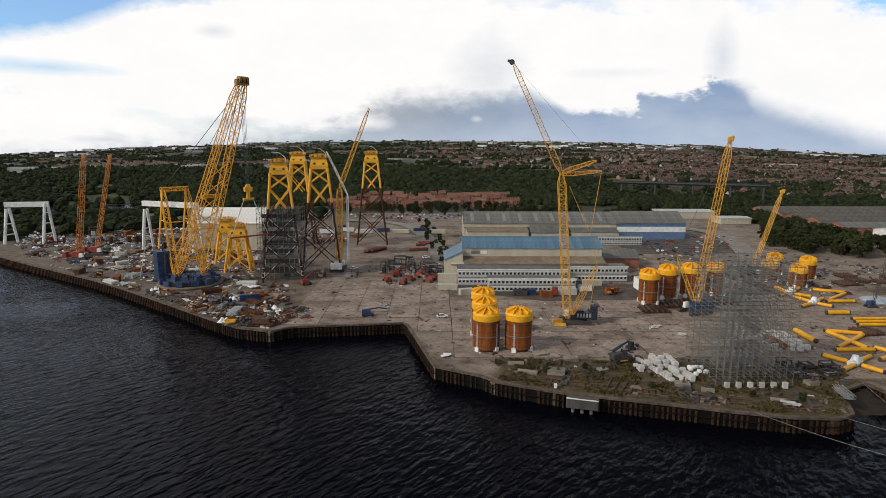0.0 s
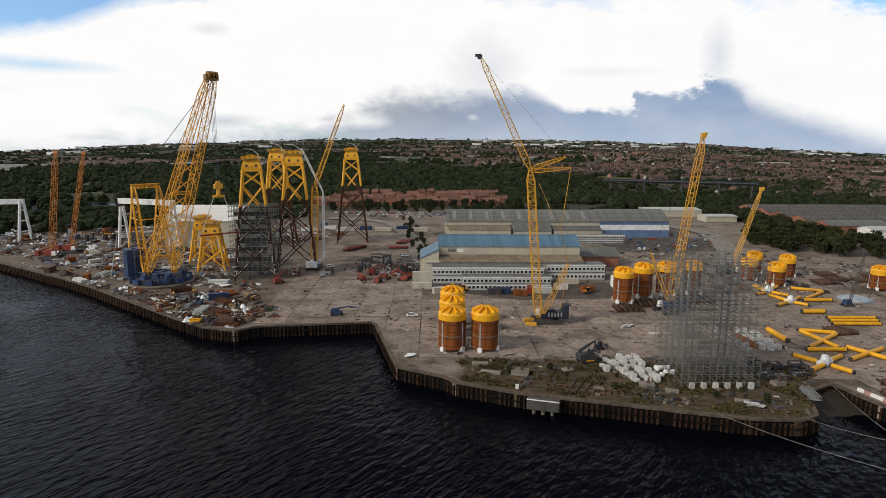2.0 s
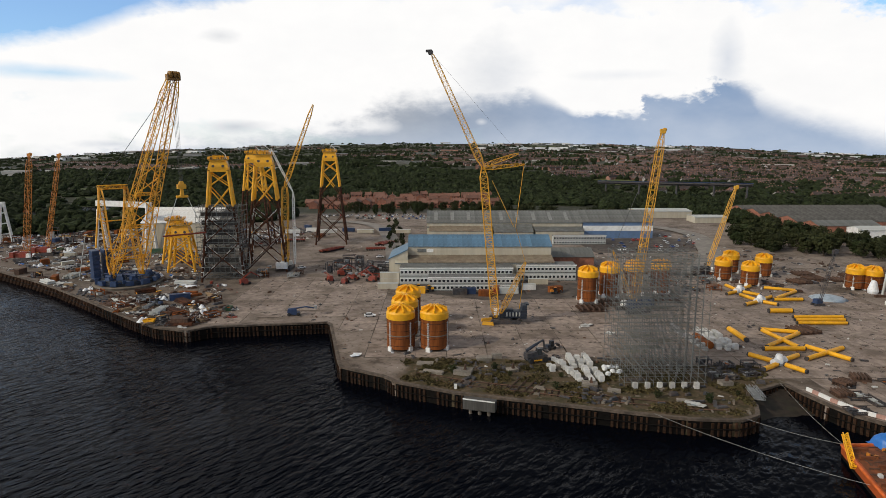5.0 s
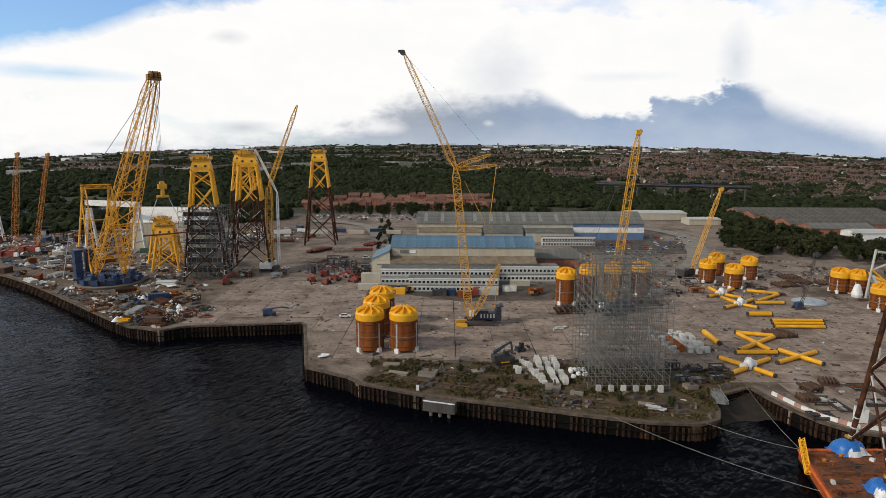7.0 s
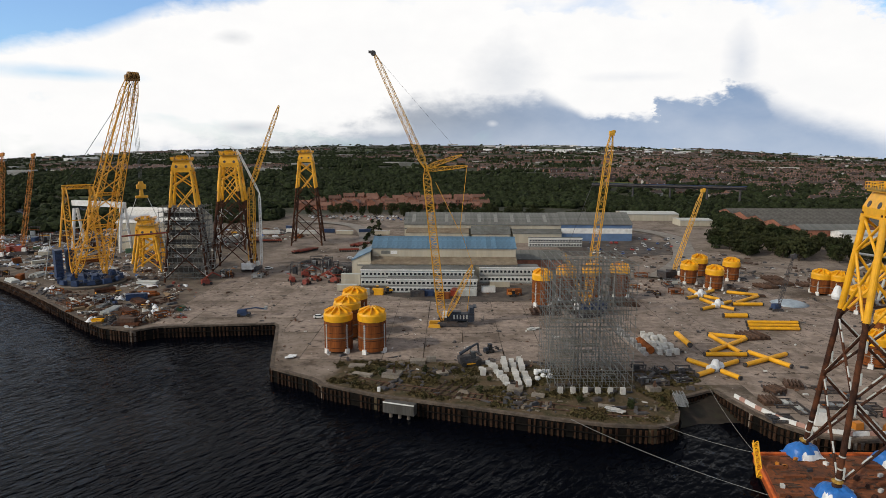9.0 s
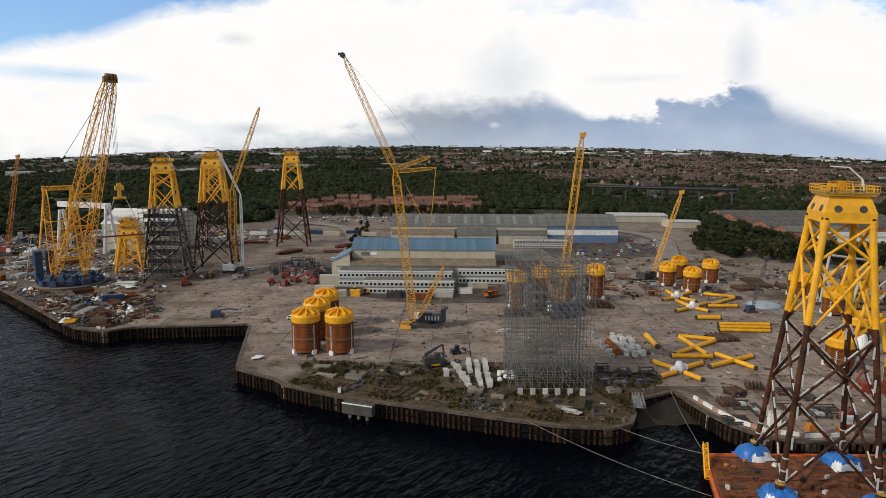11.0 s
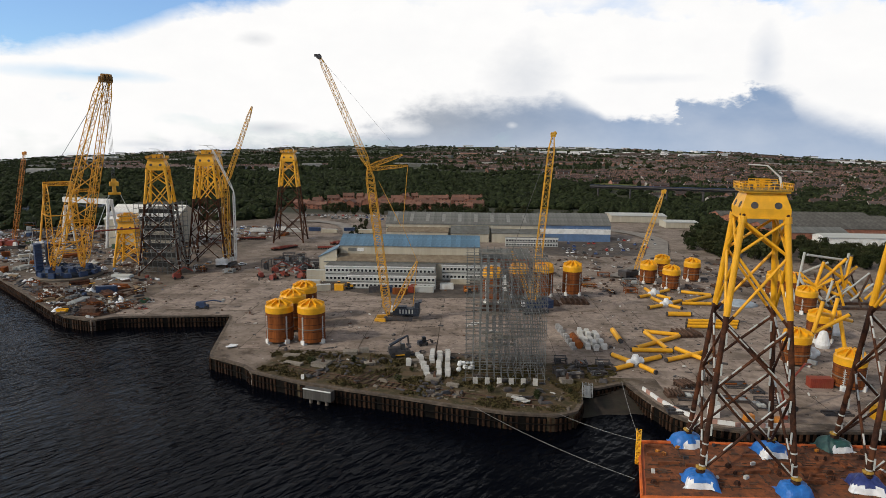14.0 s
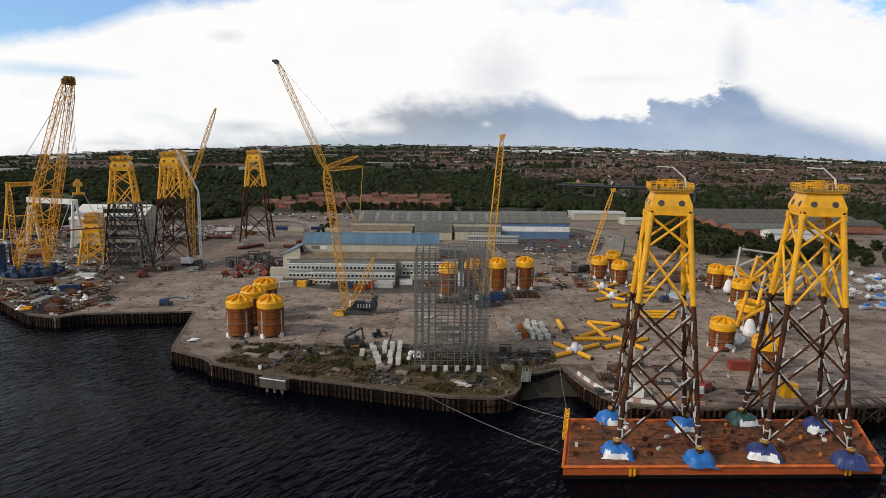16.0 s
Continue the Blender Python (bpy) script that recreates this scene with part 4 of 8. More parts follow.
for x, y, rz in ((12.0, 189.5, 0), (22.6, 189.5, 20), (12.5, 203.5, 40), (13.0, 217, 10)):
    bucket((x, y, 0), 8.8, 13.8, 3.6, "rust-brown suction bucket with yellow lid standing on the quay apron", rz)
for x, y in ((83.8, 243), (95, 252), (106, 255), (118.5, 258)):
    bucket((x, y, 1.5), 8.0, 14.2, 3.8, "tall rust-brown suction bucket with yellow lid on steel beams")
for x, y in ((160.5, 291), (167.5, 279), (184, 299), (211, 271), (172, 308)):
    bucket((x, y, 0), 7.8, 10.8, 3.8, "short rust-brown suction bucket with yellow lid in the open yard")
for x, y in ((173, 179), (217, 268), (208, 240), (193, 203), (177.5, 160)):
    bucket((x, y, 0), 7.8, 10.6, 3.7, "rust-brown suction bucket with yellow lid near the slipway")

JACKETS = [
    ("yellow-topped jacket standing in scaffolding on the yard", (-80.6, 297, 0), 14, 9.6, 4.1, 57, 35, 51.5, True),
    ("yellow-topped jacket with dark lattice legs on the yard", (-65, 318, 0), 10, 9.8, 4.2, 59, 36, 53.2, True),
    ("yellow-topped jacket standing behind another jacket", (-91, 388, 0), 5, 9.8, 4.2, 59, 36, 53.2, True),
    ("far yellow-topped jacket with dark lattice legs", (-47, 406, 0), 6, 9.8, 4.2, 59.5, 37, 53.8, True),
]
for lab, loc, rz, b, tp, h, zy, zl, arm in JACKETS:
    jacket(lab, loc, rz, b, tp, h, zy, zl, group="jackets on the yard", crane_arm=arm, anodes=loc[1] < 330)
for loc in ((-107.8, 315, 0), (-120.7, 338, 0)):
    jacket("short all-yellow jacket top section standing on the yard", loc, 10, 6.6, 4.0, 23.5, 1.0, 17.5, group="jacket top sections", dark=M_YELLOW, crane_arm=False, bays=2)

# ---- barge with two jackets ----
BARGE_Z = -1.5


def build_barge():
    t = thing("cargo_barge", "flat orange cargo barge with a rusty deck moored at the quay", "barge")
    pl = [(107.2, 104.6), (175.5, 106.4), (184.0, 128.2), (112.8, 127.4)]
    part("hull", MB().prism(pl, -3.3, BARGE_Z - 0.02), M_HULL, t, "orange painted steel hull")
    part("boot_topping", MB().prism([(144 + (x - 144) * 0.998, 118.5 + (y - 118.5) * 0.995) for x, y in pl], -7.5, -3.3), M_WET_SHADE, t, "black hull below the waterline")
    ins = [(108.2, 105.4), (174.7, 107.1), (182.8, 127.5), (113.6, 126.7)]
    part("deck", MB().prism(ins, BARGE_Z - 0.3, BARGE_Z + 0.02), M_DECK, t, "rust-brown deck plating")
    bw = MB()
    for (ax, ay), (bx, by) in zip(pl, pl[1:] + pl[:1]):
        bw.tube((ax, ay, BARGE_Z + 0.1), (bx, by, BARGE_Z + 0.1), 0.35, n=6)
    part("bulwark", bw, M_RAIL, t, "bright orange rubbing rail")
    return t


barge = build_barge()


def tarp(loc, s, rz, seed=0):
    """A crumpled tarpaulin tied over a leg foot, white at the skirt."""
    rnd = random.Random(seed)
    mb = MB()
    n = 19
    g = {}
    for i in range(n):
        for j in range(n):
            u, v = i / (n - 1) * 2 - 1, j / (n - 1) * 2 - 1
            e = (abs(u) ** 4 + abs(v) ** 4) ** 0.25
            z = 2.3 * max(0.0, 1 - e ** 7) + 0.5 * max(0, 1 - e * 1.5)
            f = 0.75 * noise.noise((u * 1.5, v * 1.5, seed * 3.1)) + 0.45 * noise.noise((u * 4.0, v * 4.0, seed))
            z += f * (0.75 - 0.45 * e)
            k = 1 + 0.26 * noise.noise((u * 1.5, v * 1.5, seed + 9.3))
            g[i, j] = len(mb.v)
            mb.v.append((u * s * k, v * s * 0.85 * k, max(0.03, z)))
    for i in range(n - 1):
        for j in range(n - 1):
            mb.f.append((g[i, j], g[i + 1, j], g[i + 1, j + 1], g[i, j + 1]))
    top = TARP_TOPS[seed]
    t = thing("leg_cover", "crumpled " + top[1] + " and white tarpaulin tied over a jacket foot", "tarpaulin", loc, rz, "leg covers")
    me = mb.mesh("sheet", top[0], False)
    me.materials.append(M_TARPW)
    for q in me.polygons:
        c = q.center
        if c.y < -s * 0.3 and c.z < 1.45 and c.x * (1 if seed % 2 else -1) > -0.75 * s + 0.3 * c.z and seed % 4 != 1:
            q.material_index = 1
    part("sheet", me, None, t)
    part("tie", MB().lathe((0, 0, 2.6), [(0.8, -0.5), (0.95, 0.0), (0.72, 0.4)], 10), M_LEG, t)
    part("clamp", MB().lathe((0, 0, 3.1), [(0.72, 0), (1.0, 0.15), (1.0, 0.45), (0.7, 0.6)], 10), M_DECKY, t)
    return t


_navy = mat("deep_blue_tarpaulin", (0.025, 0.04, 0.16), 0.5, var=0.25, size=1.2, bump=0.5, bump_size=0.5)
_green = mat("green_tarpaulin", (0.02, 0.07, 0.065), 0.5, var=0.25, size=1.2, bump=0.5, bump_size=0.5)
TARP_TOPS = [(M_TARP, "blue"), (M_TARP, "bright blue"), (M_TARP, "blue"), (M_TARP, "bright blue"), (_navy, "deep blue"), (_navy, "deep blue"), (_navy, "deep blue"), (_green, "dark green")]
BJ = [((130.0, 117.2), -11), ((162.0, 117.2), -11)]
for (cx, cy), rz in BJ:
    t, corner = jacket("tall yellow-topped jacket with brown lattice legs standing on the barge", (cx, cy, BARGE_Z + 1.2), rz, 8.5, 3.85, 56.4, 32.3, 51.3, group="jackets on the barge")
    for j in range(4):
        p = pose(cx, cy, 0, 0, 0, rz) @ corner(j, 0)
        tarp((p.x, p.y, BARGE_Z + 0.05), 3.25, 9 * j - 12, seed=j + (0 if cx < 140 else 4))

# ---- cranes ----
def rope(t, a, b, r=0.06, name="rope", m=None, label=""):
    return part(name, MB().tube(a, b, r, n=4, caps=False), m or M_ROPE, t, label)


def crawler(t, x, y, rz, body, track=True):
    """Crawler base and upper works at (x, y), facing rz."""
    R = pose(x, y, 0, 0, 0, rz)
    def put(name, mb, m, label=""):
        o = part(name, mb, m, t, label)
        o.matrix_basis = R
        return o
    for s in (-1, 1):
        tr = MB()
        tr.box((0, s * 3.2, 0.9), (9.5, 1.3, 1.2), taper=0.96)
        tr.tube((-4.6, s * 3.2 - 0.65, 0.9), (-4.6, s * 3.2 + 0.65, 0.9), 0.85, n=10)
        tr.tube((4.6, s * 3.2 - 0.65, 0.9), (4.6, s * 3.2 + 0.65, 0.9), 0.85, n=10)
        put("track", tr, M_DARK)
    put("carbody", MB().box((0, 0, 1.2), (4, 6, 1.2)), M_DARK)
    put("engine_house", MB().box((-2.5, 0, 3.1), (9, 3.4, 2.4)).box((-1.0, 0, 4.6), (4, 2.6, 0.8)), body)
    put("cab", MB().box((2.6, -2.3, 3.2), (2.2, 1.5, 2.2), taper=0.85), M_WHITE)
    for k in range(3):
        put("counterweight", MB().box((-6.6, 0, 2.3 + k * 1.05), (2.2, 5.6, 1.0)), body)


# giant ring crane on the quay
def ring_crane():
    t = thing("ring_crane", "giant yellow lattice ring crane on a blue ring base", "crane", (-121, 283, 0))
    rg = MB().lathe((0, 0, 0), [(14.5, 0), (14.8, 0.9), (14.2, 1.2)], 48)
    part("ring_base", rg, M_CONC, t, "pale round ring base")
    part("turntable", MB().lathe((0, 0, 1.2), [(12.2, 0), (12.4, 1.2), (11.2, 1.6), (11.0, 2.4)], 36), M_NAVY, t)
    for k in range(12):
        a = radians(30 * k)
        part("bogie", MB().box((12.6 * math.cos(a), 12.6 * math.sin(a), 2.6), (1.9, 3.0 + 0.5 * (k % 3), 1.9 + 0.5 * (k % 2)), 30 * k, 0.85), M_BLUE, t)
    for k in range(8):
        for q in (-1, 1):
            part("counterweight", MB().box((-11.6 + 2.4 * q * 0.75, -0.6 + 2.4 * q * 0.66, 4.6 + 1.55 * k), (3.0, 6.2 - 0.2 * (k % 3), 1.42), 42), M_BLUE, t, "blue counterweight plate")
    part("counterweight_tray", MB().box((-11.6, -0.6, 3.4), (8.0, 8.4, 0.9), 42), M_BLUE, t)
    for s in (-1, 1):
        part("frame_beam", MB().lattice((-12 + s * 3.4, -s * 3.8 + 1, 4.4), (7 + s * 3.4, -3 - s * 3.8, 4.4), 2.2, 2.2, 9, 0.28, 0.16, wend=1.0), M_BLUE, t, "dark blue lattice frame beam")
    for k in range(8):
        a = radians(45 * k + 10)
        part("spoke", MB().box((6.6 * math.cos(a), 6.6 * math.sin(a), 2.5), (11.0, 0.9, 1.2), 45 * k + 10), M_BLUE, t)
    for k in range(10):
        a, q = radians(36 * k), 5.0 + 3.0 * (k % 3)
        part("drive_unit", MB().box((q * math.cos(a), q * math.sin(a), 3.2), (2.4, 1.5 + 0.4 * (k % 2), 1.3), 36 * k + 25, 0.8), M_BLUE if k % 3 else M_NAVY, t)
    for x, y in ((1, -8.5), (6.5, -7.5), (-3.5, -9.5), (9, 2)):
        part("winch", MB().box((x, y, 4.4), (3.2, 2.4, 1.6), 8 * x, 0.8).tube((x - 1.2, y, 5.4), (x + 1.2, y, 5.4), 0.9, n=10), M_BLUE, t)
    # main boom: two lattice legs, wide apart at the foot, that meet at the head
    feet = (Vector((-4.6, -4.8, 4.0)), Vector((4.8, 3.6, 4.0)))
    head = Vector((32.5, -12.0, 92.0))
    out = (head - feet[0].lerp(feet[1], 0.5)).normalized()
    across = (feet[1] - feet[0]).normalized()
    tops = (head - across * 1.7 - out * 1.0, head + across * 1.7 - out * 1.0)
    for f, tp in zip(feet, tops):
        part("boom_leg", MB().lattice(f, tp, 3.3, 2.5, 30, 0.21, 0.10, wend=0.45), M_RING, t, "yellow lattice boom leg")
        part("boom_foot", MB().box((f.x, f.y, 3.4), (2.6, 2.2, 2.4), 42, 0.7), M_RING, t)
    for k in range(6):
        f, g = 0.10 + 0.085 * k, 0.10 + 0.085 * (k + 1)
        a, b = feet[0].lerp(tops[0], f), feet[1].lerp(tops[1], f)
        c, d = feet[0].lerp(tops[0], g), feet[1].lerp(tops[1], g)
        if k % 2 == 0:
            part("boom_tie", MB().lattice(a, b, 1.2, 1.2, 5, 0.13, 0.07, wend=1.0), M_RING, t)
        part("boom_tie", MB().tube(a, d, 0.24, n=5), M_RING, t)
        part("boom_tie", MB().tube(b, c, 0.24, n=5), M_RING, t)
    hd = MB().box(head, (5.4, 3.0, 2.4), 42).box(head + Vector((0, 0, 1.8)), (4.2, 2.2, 1.4), 42, 0.8)
    for k in (-1.6, 0, 1.6):
        p = head + across * k + Vector((0.8, -0.6, 0.9))
        hd.tube(p - across * 0.5, p + across * 0.5, 1.5, n=12)
    part("boom_head", hd, M_SHEAVE, t, "brown sheave head")
    # back mast: a leaning lattice frame with a cross-head, held by tubular back legs to the counterweight
    mast = (Vector((-13.6, 7.6, 44.2)), Vector((-5.4, 15.2, 44.2)))
    for f, m in zip(feet, mast):
        part("mast_leg", MB().lattice(f + Vector((0, 0, 0.5)), m, 2.7, 2.2, 15, 0.21, 0.10, wend=0.6), M_RING, t)
        part("back_leg", MB().tube(m, (m.x - 1.5, m.y - 5.0, 16.5), 0.5, 0.42, 8), M_RING, t)
        part("back_leg_tie", MB().tube((m.x - 0.8, m.y - 2.6, 30), f.lerp(m, 0.62), 0.28, n=6), M_RING, t)
        rope(t, m, head - out * 2.5, 0.15, "pendant")
    part("mast_head", MB().lattice(mast[0] - across * 0.8, mast[1] + across * 0.8, 1.7, 1.7, 7, 0.22, 0.12, wend=1.0), M_RING, t)
    for f in (0.30, 0.62):
        part("mast_tie", MB().tube(feet[0].lerp(mast[0], f), feet[1].lerp(mast[1], f), 0.3, n=6), M_RING, t)
    part("mast_tie", MB().tube(feet[0].lerp(mast[0], 0.3), feet[1].lerp(mast[1], 0.62), 0.22, n=6), M_RING, t)
    # hook block with splayed slings
    hook = head + Vector((0.6, -0.6, -46))
    for k in range(4):
        o = across * (k - 1.5) * 0.7
        rope(t, head + o, hook + o * 0.6 + Vector((0, 0, 2)), 0.07, "hoist_rope")
    hk = MB().box(hook, (3.6, 1.4, 2.0), 42).box(hook + Vector((0, 0, 1.6)), (2.4, 1.2, 1.4), 42, 0.6).box(hook - Vector((0, 0, 2.4)), (1.5, 1.1, 3.0), 42, 0.8)
    hk.tube(hook + Vector((-1.9, -1.6, -4.4)), hook + Vector((1.9, 1.6, -4.4)), 0.6, n=8)
    part("hook_block", hk, M_RING, t, "orange-yellow hook block")
    for s in (-1, 1):
        rope(t, hook + Vector((1.6 * s, 1.4 * s, -4.4)), hook + Vector((6.5 * s, 5.8 * s, -21)), 0.16, "sling", M_PANEL, "pale sling")
    part("spreader", MB().tube(hook + Vector((-6.9, -6.2, -21)), hook + Vector((6.9, 6.2, -21)), 0.36, n=8), M_RED, t, "red and white spreader bar")


ring_crane()


def crane_a():
    t = thing("crawler_crane", "yellow crawler crane with a lattice boom and raised luffing jib", "crane", group="crawler cranes")
    x0, y0 = 46.5, 219
    crawler(t, x0 + 1.5, y0, 180, M_NAVY)
    for k in range(5):
        part("louvre", MB().box((48.6 + 1.15 * k, 217.2, 3.3), (0.5, 0.12, 1.5)), M_PANEL, t, "pale grey louvre on the engine house")
    part("counterweight_tower", MB().box((55.0, 219, 4.6), (1.8, 4.4, 4.2), 0, 0.92).box((56.0, 219, 6.9), (1.2, 3.6, 0.5)), M_NAVY, t, "tall navy-blue counterweight stack")
    for _s in (-1, 1):
        part("outrigger", MB().box((41.6, 217 + 2.6 * _s, 0.75), (4.4, 1.0, 1.1), 12 * _s, 0.85), M_CRANE, t, "yellow outrigger beam")
    part("main_boom", MB().lattice((44.4, 216, 2.6), (38.8, 209, 56.6), 2.7, 2.5, 30, 0.13, 0.075), M_CRANE, t, "yellow lattice main boom")
    part("jib", MB().lattice((38.8, 209, 56.6), (21.7, 213, 93.8), 2.1, 1.4, 24, 0.09, 0.05), M_CRANE, t, "slender pale yellow lattice jib")
    part("jib_head", MB().tube((21.3, 212.5, 94.0), (21.3, 213.5, 94.0), 0.9, n=10).box((20.8, 213, 94.4), (2.0, 0.8, 0.8)), M_DARK, t)
    part("jib_strut", MB().lattice((39.0, 209, 57.0), (50.6, 208, 61.0), 1.5, 0.9, 9, 0.10, 0.06), M_CRANE, t)
    part("jib_strut", MB().lattice((39.0, 209, 56.0), (52.6, 208, 57.4), 1.4, 0.8, 9, 0.10, 0.06), M_CRANE, t)
    part("mast", MB().lattice((46.2, 216, 4.0), (55.0, 217.5, 22.4), 1.8, 1.3, 10, 0.10, 0.06), M_CRANE, t)
    part("mast_stay", MB().tube((55.0, 217.5, 22.2), (53.3, 219, 5.0), 0.12, n=5), M_CRANE, t)
    for a, b in (((52.4, 208, 57.4), (50.4, 211, 36)), ((50.4, 211, 36), (55.0, 217.5, 22.2)), ((42.0, 210, 52), (49.8, 211, 36))):
        rope(t, a, b, 0.10, "pendant", M_CRANE)
    rope(t, (50.6, 208, 61.0), (22.2, 213, 93.2), 0.03, "pendant")


def straight_crane(label, foot, tip, body, m, w=2.2, rz=0, stay=None, base=True, bays=22, r=0.14):
    t = thing("crawler_crane", label, "crane", group="crawler cranes")
    if base:
        crawler(t, foot[0], foot[1], rz, body)
    part("boom", MB().lattice(foot, tip, w, w * 0.8, bays, r, r * 0.55), m, t)
    tp = Vector(tip)
    part("boom_head", MB().box(tip, (1.8, 1.4, 1.6)).tube(tp + Vector((0.6, -0.5, 0.5)), tp + Vector((0.6, 0.5, 0.5)), 0.7, n=8), m, t)
    if stay:
        part("mast", MB().lattice((foot[0], foot[1], 3), stay, 1.4, 1.0, 8, 0.11, 0.06), m, t)
        rope(t, stay, tp - Vector((0, 0, 1)), 0.08, "pendant")
        rope(t, stay, (foot[0] + (stay[0] - foot[0]) * 0.9, foot[1] + 1, 4), 0.07, "pendant")
    return t


crane_a()
straight_crane("yellow crawler crane with an upright lattice boom by the buckets", (99.2, 232.5, 2.5), (103.6, 223.5, 68.6), M_BLUE, M_CRANE, 2.6, 200, (90.7, 234, 24))
straight_crane("distant orange crawler crane with an upright lattice boom", (-207, 342, 3), (-198, 340, 58.5), M_RED, M_ORANGE, 2.6, 0, bays=20)
straight_crane("distant thin orange crawler crane with an upright lattice boom", (-206, 359, 3), (-193, 358, 58), M_RED, M_ORANGE, 2.0, 0, bays=20)
straight_crane("small yellow crane with a raised lattice boom at the yard's back", (156, 300, 2), (168, 300, 43.5), M_DARK, M_CRANE, 1.8, 30, bays=14)
_t = straight_crane("small dark crawler crane with a lattice boom", (177, 241, 1.6), (181, 241, 22), M_BLUE, M_DARK, 1.2, 30, bays=9, r=0.1, base=False)
part("engine_house", MB().box((176.4, 241.5, 2.0), (3.4, 2.2, 1.8), 20, 0.85), M_BLUE, _t)
for _s in (-1.2, 1.2):
    part("track", MB().box((176.6, 241.5 + _s, 0.6), (4.6, 0.8, 1.0), 0, 0.8), M_DARK, _t)


def crane_c():
    t = thing("crawler_crane", "yellow tower crane with a raised jib and a white mast", "crane", group="crawler cranes")
    crawler(t, -56, 316, 90, M_WHITE)
    part("main_boom", MB().lattice((-55.5, 315, 2.5), (-54.2, 315, 43), 3.0, 3.0, 15, 0.2, 0.1, wend=0.7), M_CRANE, t)
    part("jib", MB().lattice((-54.2, 315, 43), (-38.4, 315, 83.6), 2.2, 1.4, 16, 0.15, 0.08), M_CRANE, t)
    part("white_mast", MB().lattice((-50.6, 315.4, 3), (-50.2, 315.4, 40), 0.9, 0.9, 22, 0.16, 0.08), M_WHITE, t)
    part("white_mast", MB().lattice((-50.2, 315.4, 40), (-60.5, 315.4, 62), 0.8, 0.7, 12, 0.14, 0.08), M_WHITE, t)


crane_c()


def portal(label, x0, x1, y0, y1, h0, h1, feet=0.0, w=2.4):
    t = thing("portal_crane", label, "portal crane", group="portal cranes")
    part("beam", MB().box(((x0 + x1) / 2, (y0 + y1) / 2, (h0 + h1) / 2), (math.hypot(x1 - x0, y1 - y0) + 3, 2.6, 3.2), math.degrees(math.atan2(y1 - y0, x1 - x0))), M_WHITE, t)
    for x, y, h in ((x0, y0, h0), (x1, y1, h1)):
        for s in (-1, 1):
            part("leg", MB().tube((x + s * 1.0, y + s * 5, 0), (x + s * 0.3, y + s * 1, h - 1), 0.9, n=6), M_WHITE, t)
        for z in (6, 13, 20):
            k = 1 - z / h
            part("cross_bar", MB().tube((x - k, y - 1 - 4 * k, z), (x + k, y + 1 + 4 * k, z), 0.4, n=5), M_WHITE, t)
    return t


portal("white portal crane straddling the fabrication area", -186, -150, 382, 370, 26, 31)
portal("white portal crane at the far end of the yard", -284, -262, 400, 405, 24, 27)

# ---- trees ----
def leaf_material(name, lo, hi):
    m = mat(name, tuple((a + b) / 2 for a, b in zip(lo, hi)), 0.8, var=0.35, size=1.2, dirt=lo, dirt_amt=0.7, dirt_size=4, bump=0, rand=0.3, spec=0.2)
    return m


M_LEAF = leaf_material("foliage", (0.014, 0.021, 0.007), (0.038, 0.050, 0.016))
M_LEAF2 = leaf_material("foliage_olive", (0.018, 0.023, 0.008), (0.05, 0.055, 0.019))
M_BARK = mat("bark", (0.06, 0.045, 0.03), 0.9, var=0.3, size=0.5)


def crown_mesh(seed, h, r, clumps, leaves, size, m, z0=0.35):
    """A crown of small leaf faces in clumps, uneven in outline and open between the clumps."""
    rnd = random.Random(seed)
    mb = MB()
    for c in range(clumps):
        a, v = rnd.random() * 6.283, rnd.random()
        zz = z0 + (1 - z0) * v
        rr = r * (0.35 + 0.65 * math.sin(math.pi * min(1, 0.12 + 0.8 * (1 - v)) ** 0.9)) * rnd.uniform(0.35, 1.0)
        cx, cy, cz = rr * math.cos(a), rr * math.sin(a), h * zz * rnd.uniform(0.92, 1.06)
        cr = r * rnd.uniform(0.22, 0.42)
        for k in range(leaves):
            d = Vector((rnd.gauss(0, 1), rnd.gauss(0, 1), rnd.gauss(0, 0.8)))
            d.normalize()
            p = Vector((cx, cy, cz)) + d * cr * rnd.uniform(0.6, 1.0)
            n = (d + Vector((rnd.gauss(0, 0.5), rnd.gauss(0, 0.5), rnd.gauss(0, 0.5)))).normalized()
            u = n.orthogonal().normalized()
            w = n.cross(u)
            s = size * rnd.uniform(0.6, 1.3)
            t = rnd.random() * 6.283
            u, w = u * math.cos(t) + w * math.sin(t), w * math.cos(t) - u * math.sin(t)
            mb.add([p + u * s, p + w * s * 0.8, p - u * s, p - w * s * 0.8], [(0, 1, 2, 3)])
    return mb.mesh("crown", m)


def trunk_mesh(seed, h, r):
    rnd = random.Random(seed)
    mb = MB().tube((0, 0, -0.5), (0.1, 0.1, h * 0.55), r, r * 0.5, 7)
    for k in range(6):
        z = h * rnd.uniform(0.25, 0.5)
        a = rnd.random() * 6.283
        l = h * rnd.uniform(0.25, 0.4)
        mb.tube((0.05, 0.05, z), (l * 0.6 * math.cos(a), l * 0.6 * math.sin(a), z + l * 0.7), r * 0.4, r * 0.12, 5)
    return mb.mesh("trunk", M_BARK)


TREES = []
for k in range(5):
    TREES.append((crown_mesh(k, 10.0, 4.2, 34, 44, 0.42, M_LEAF if k % 2 else M_LEAF2, 0.22 if k < 3 else 0.1), trunk_mesh(k, 10.0, 0.28)))


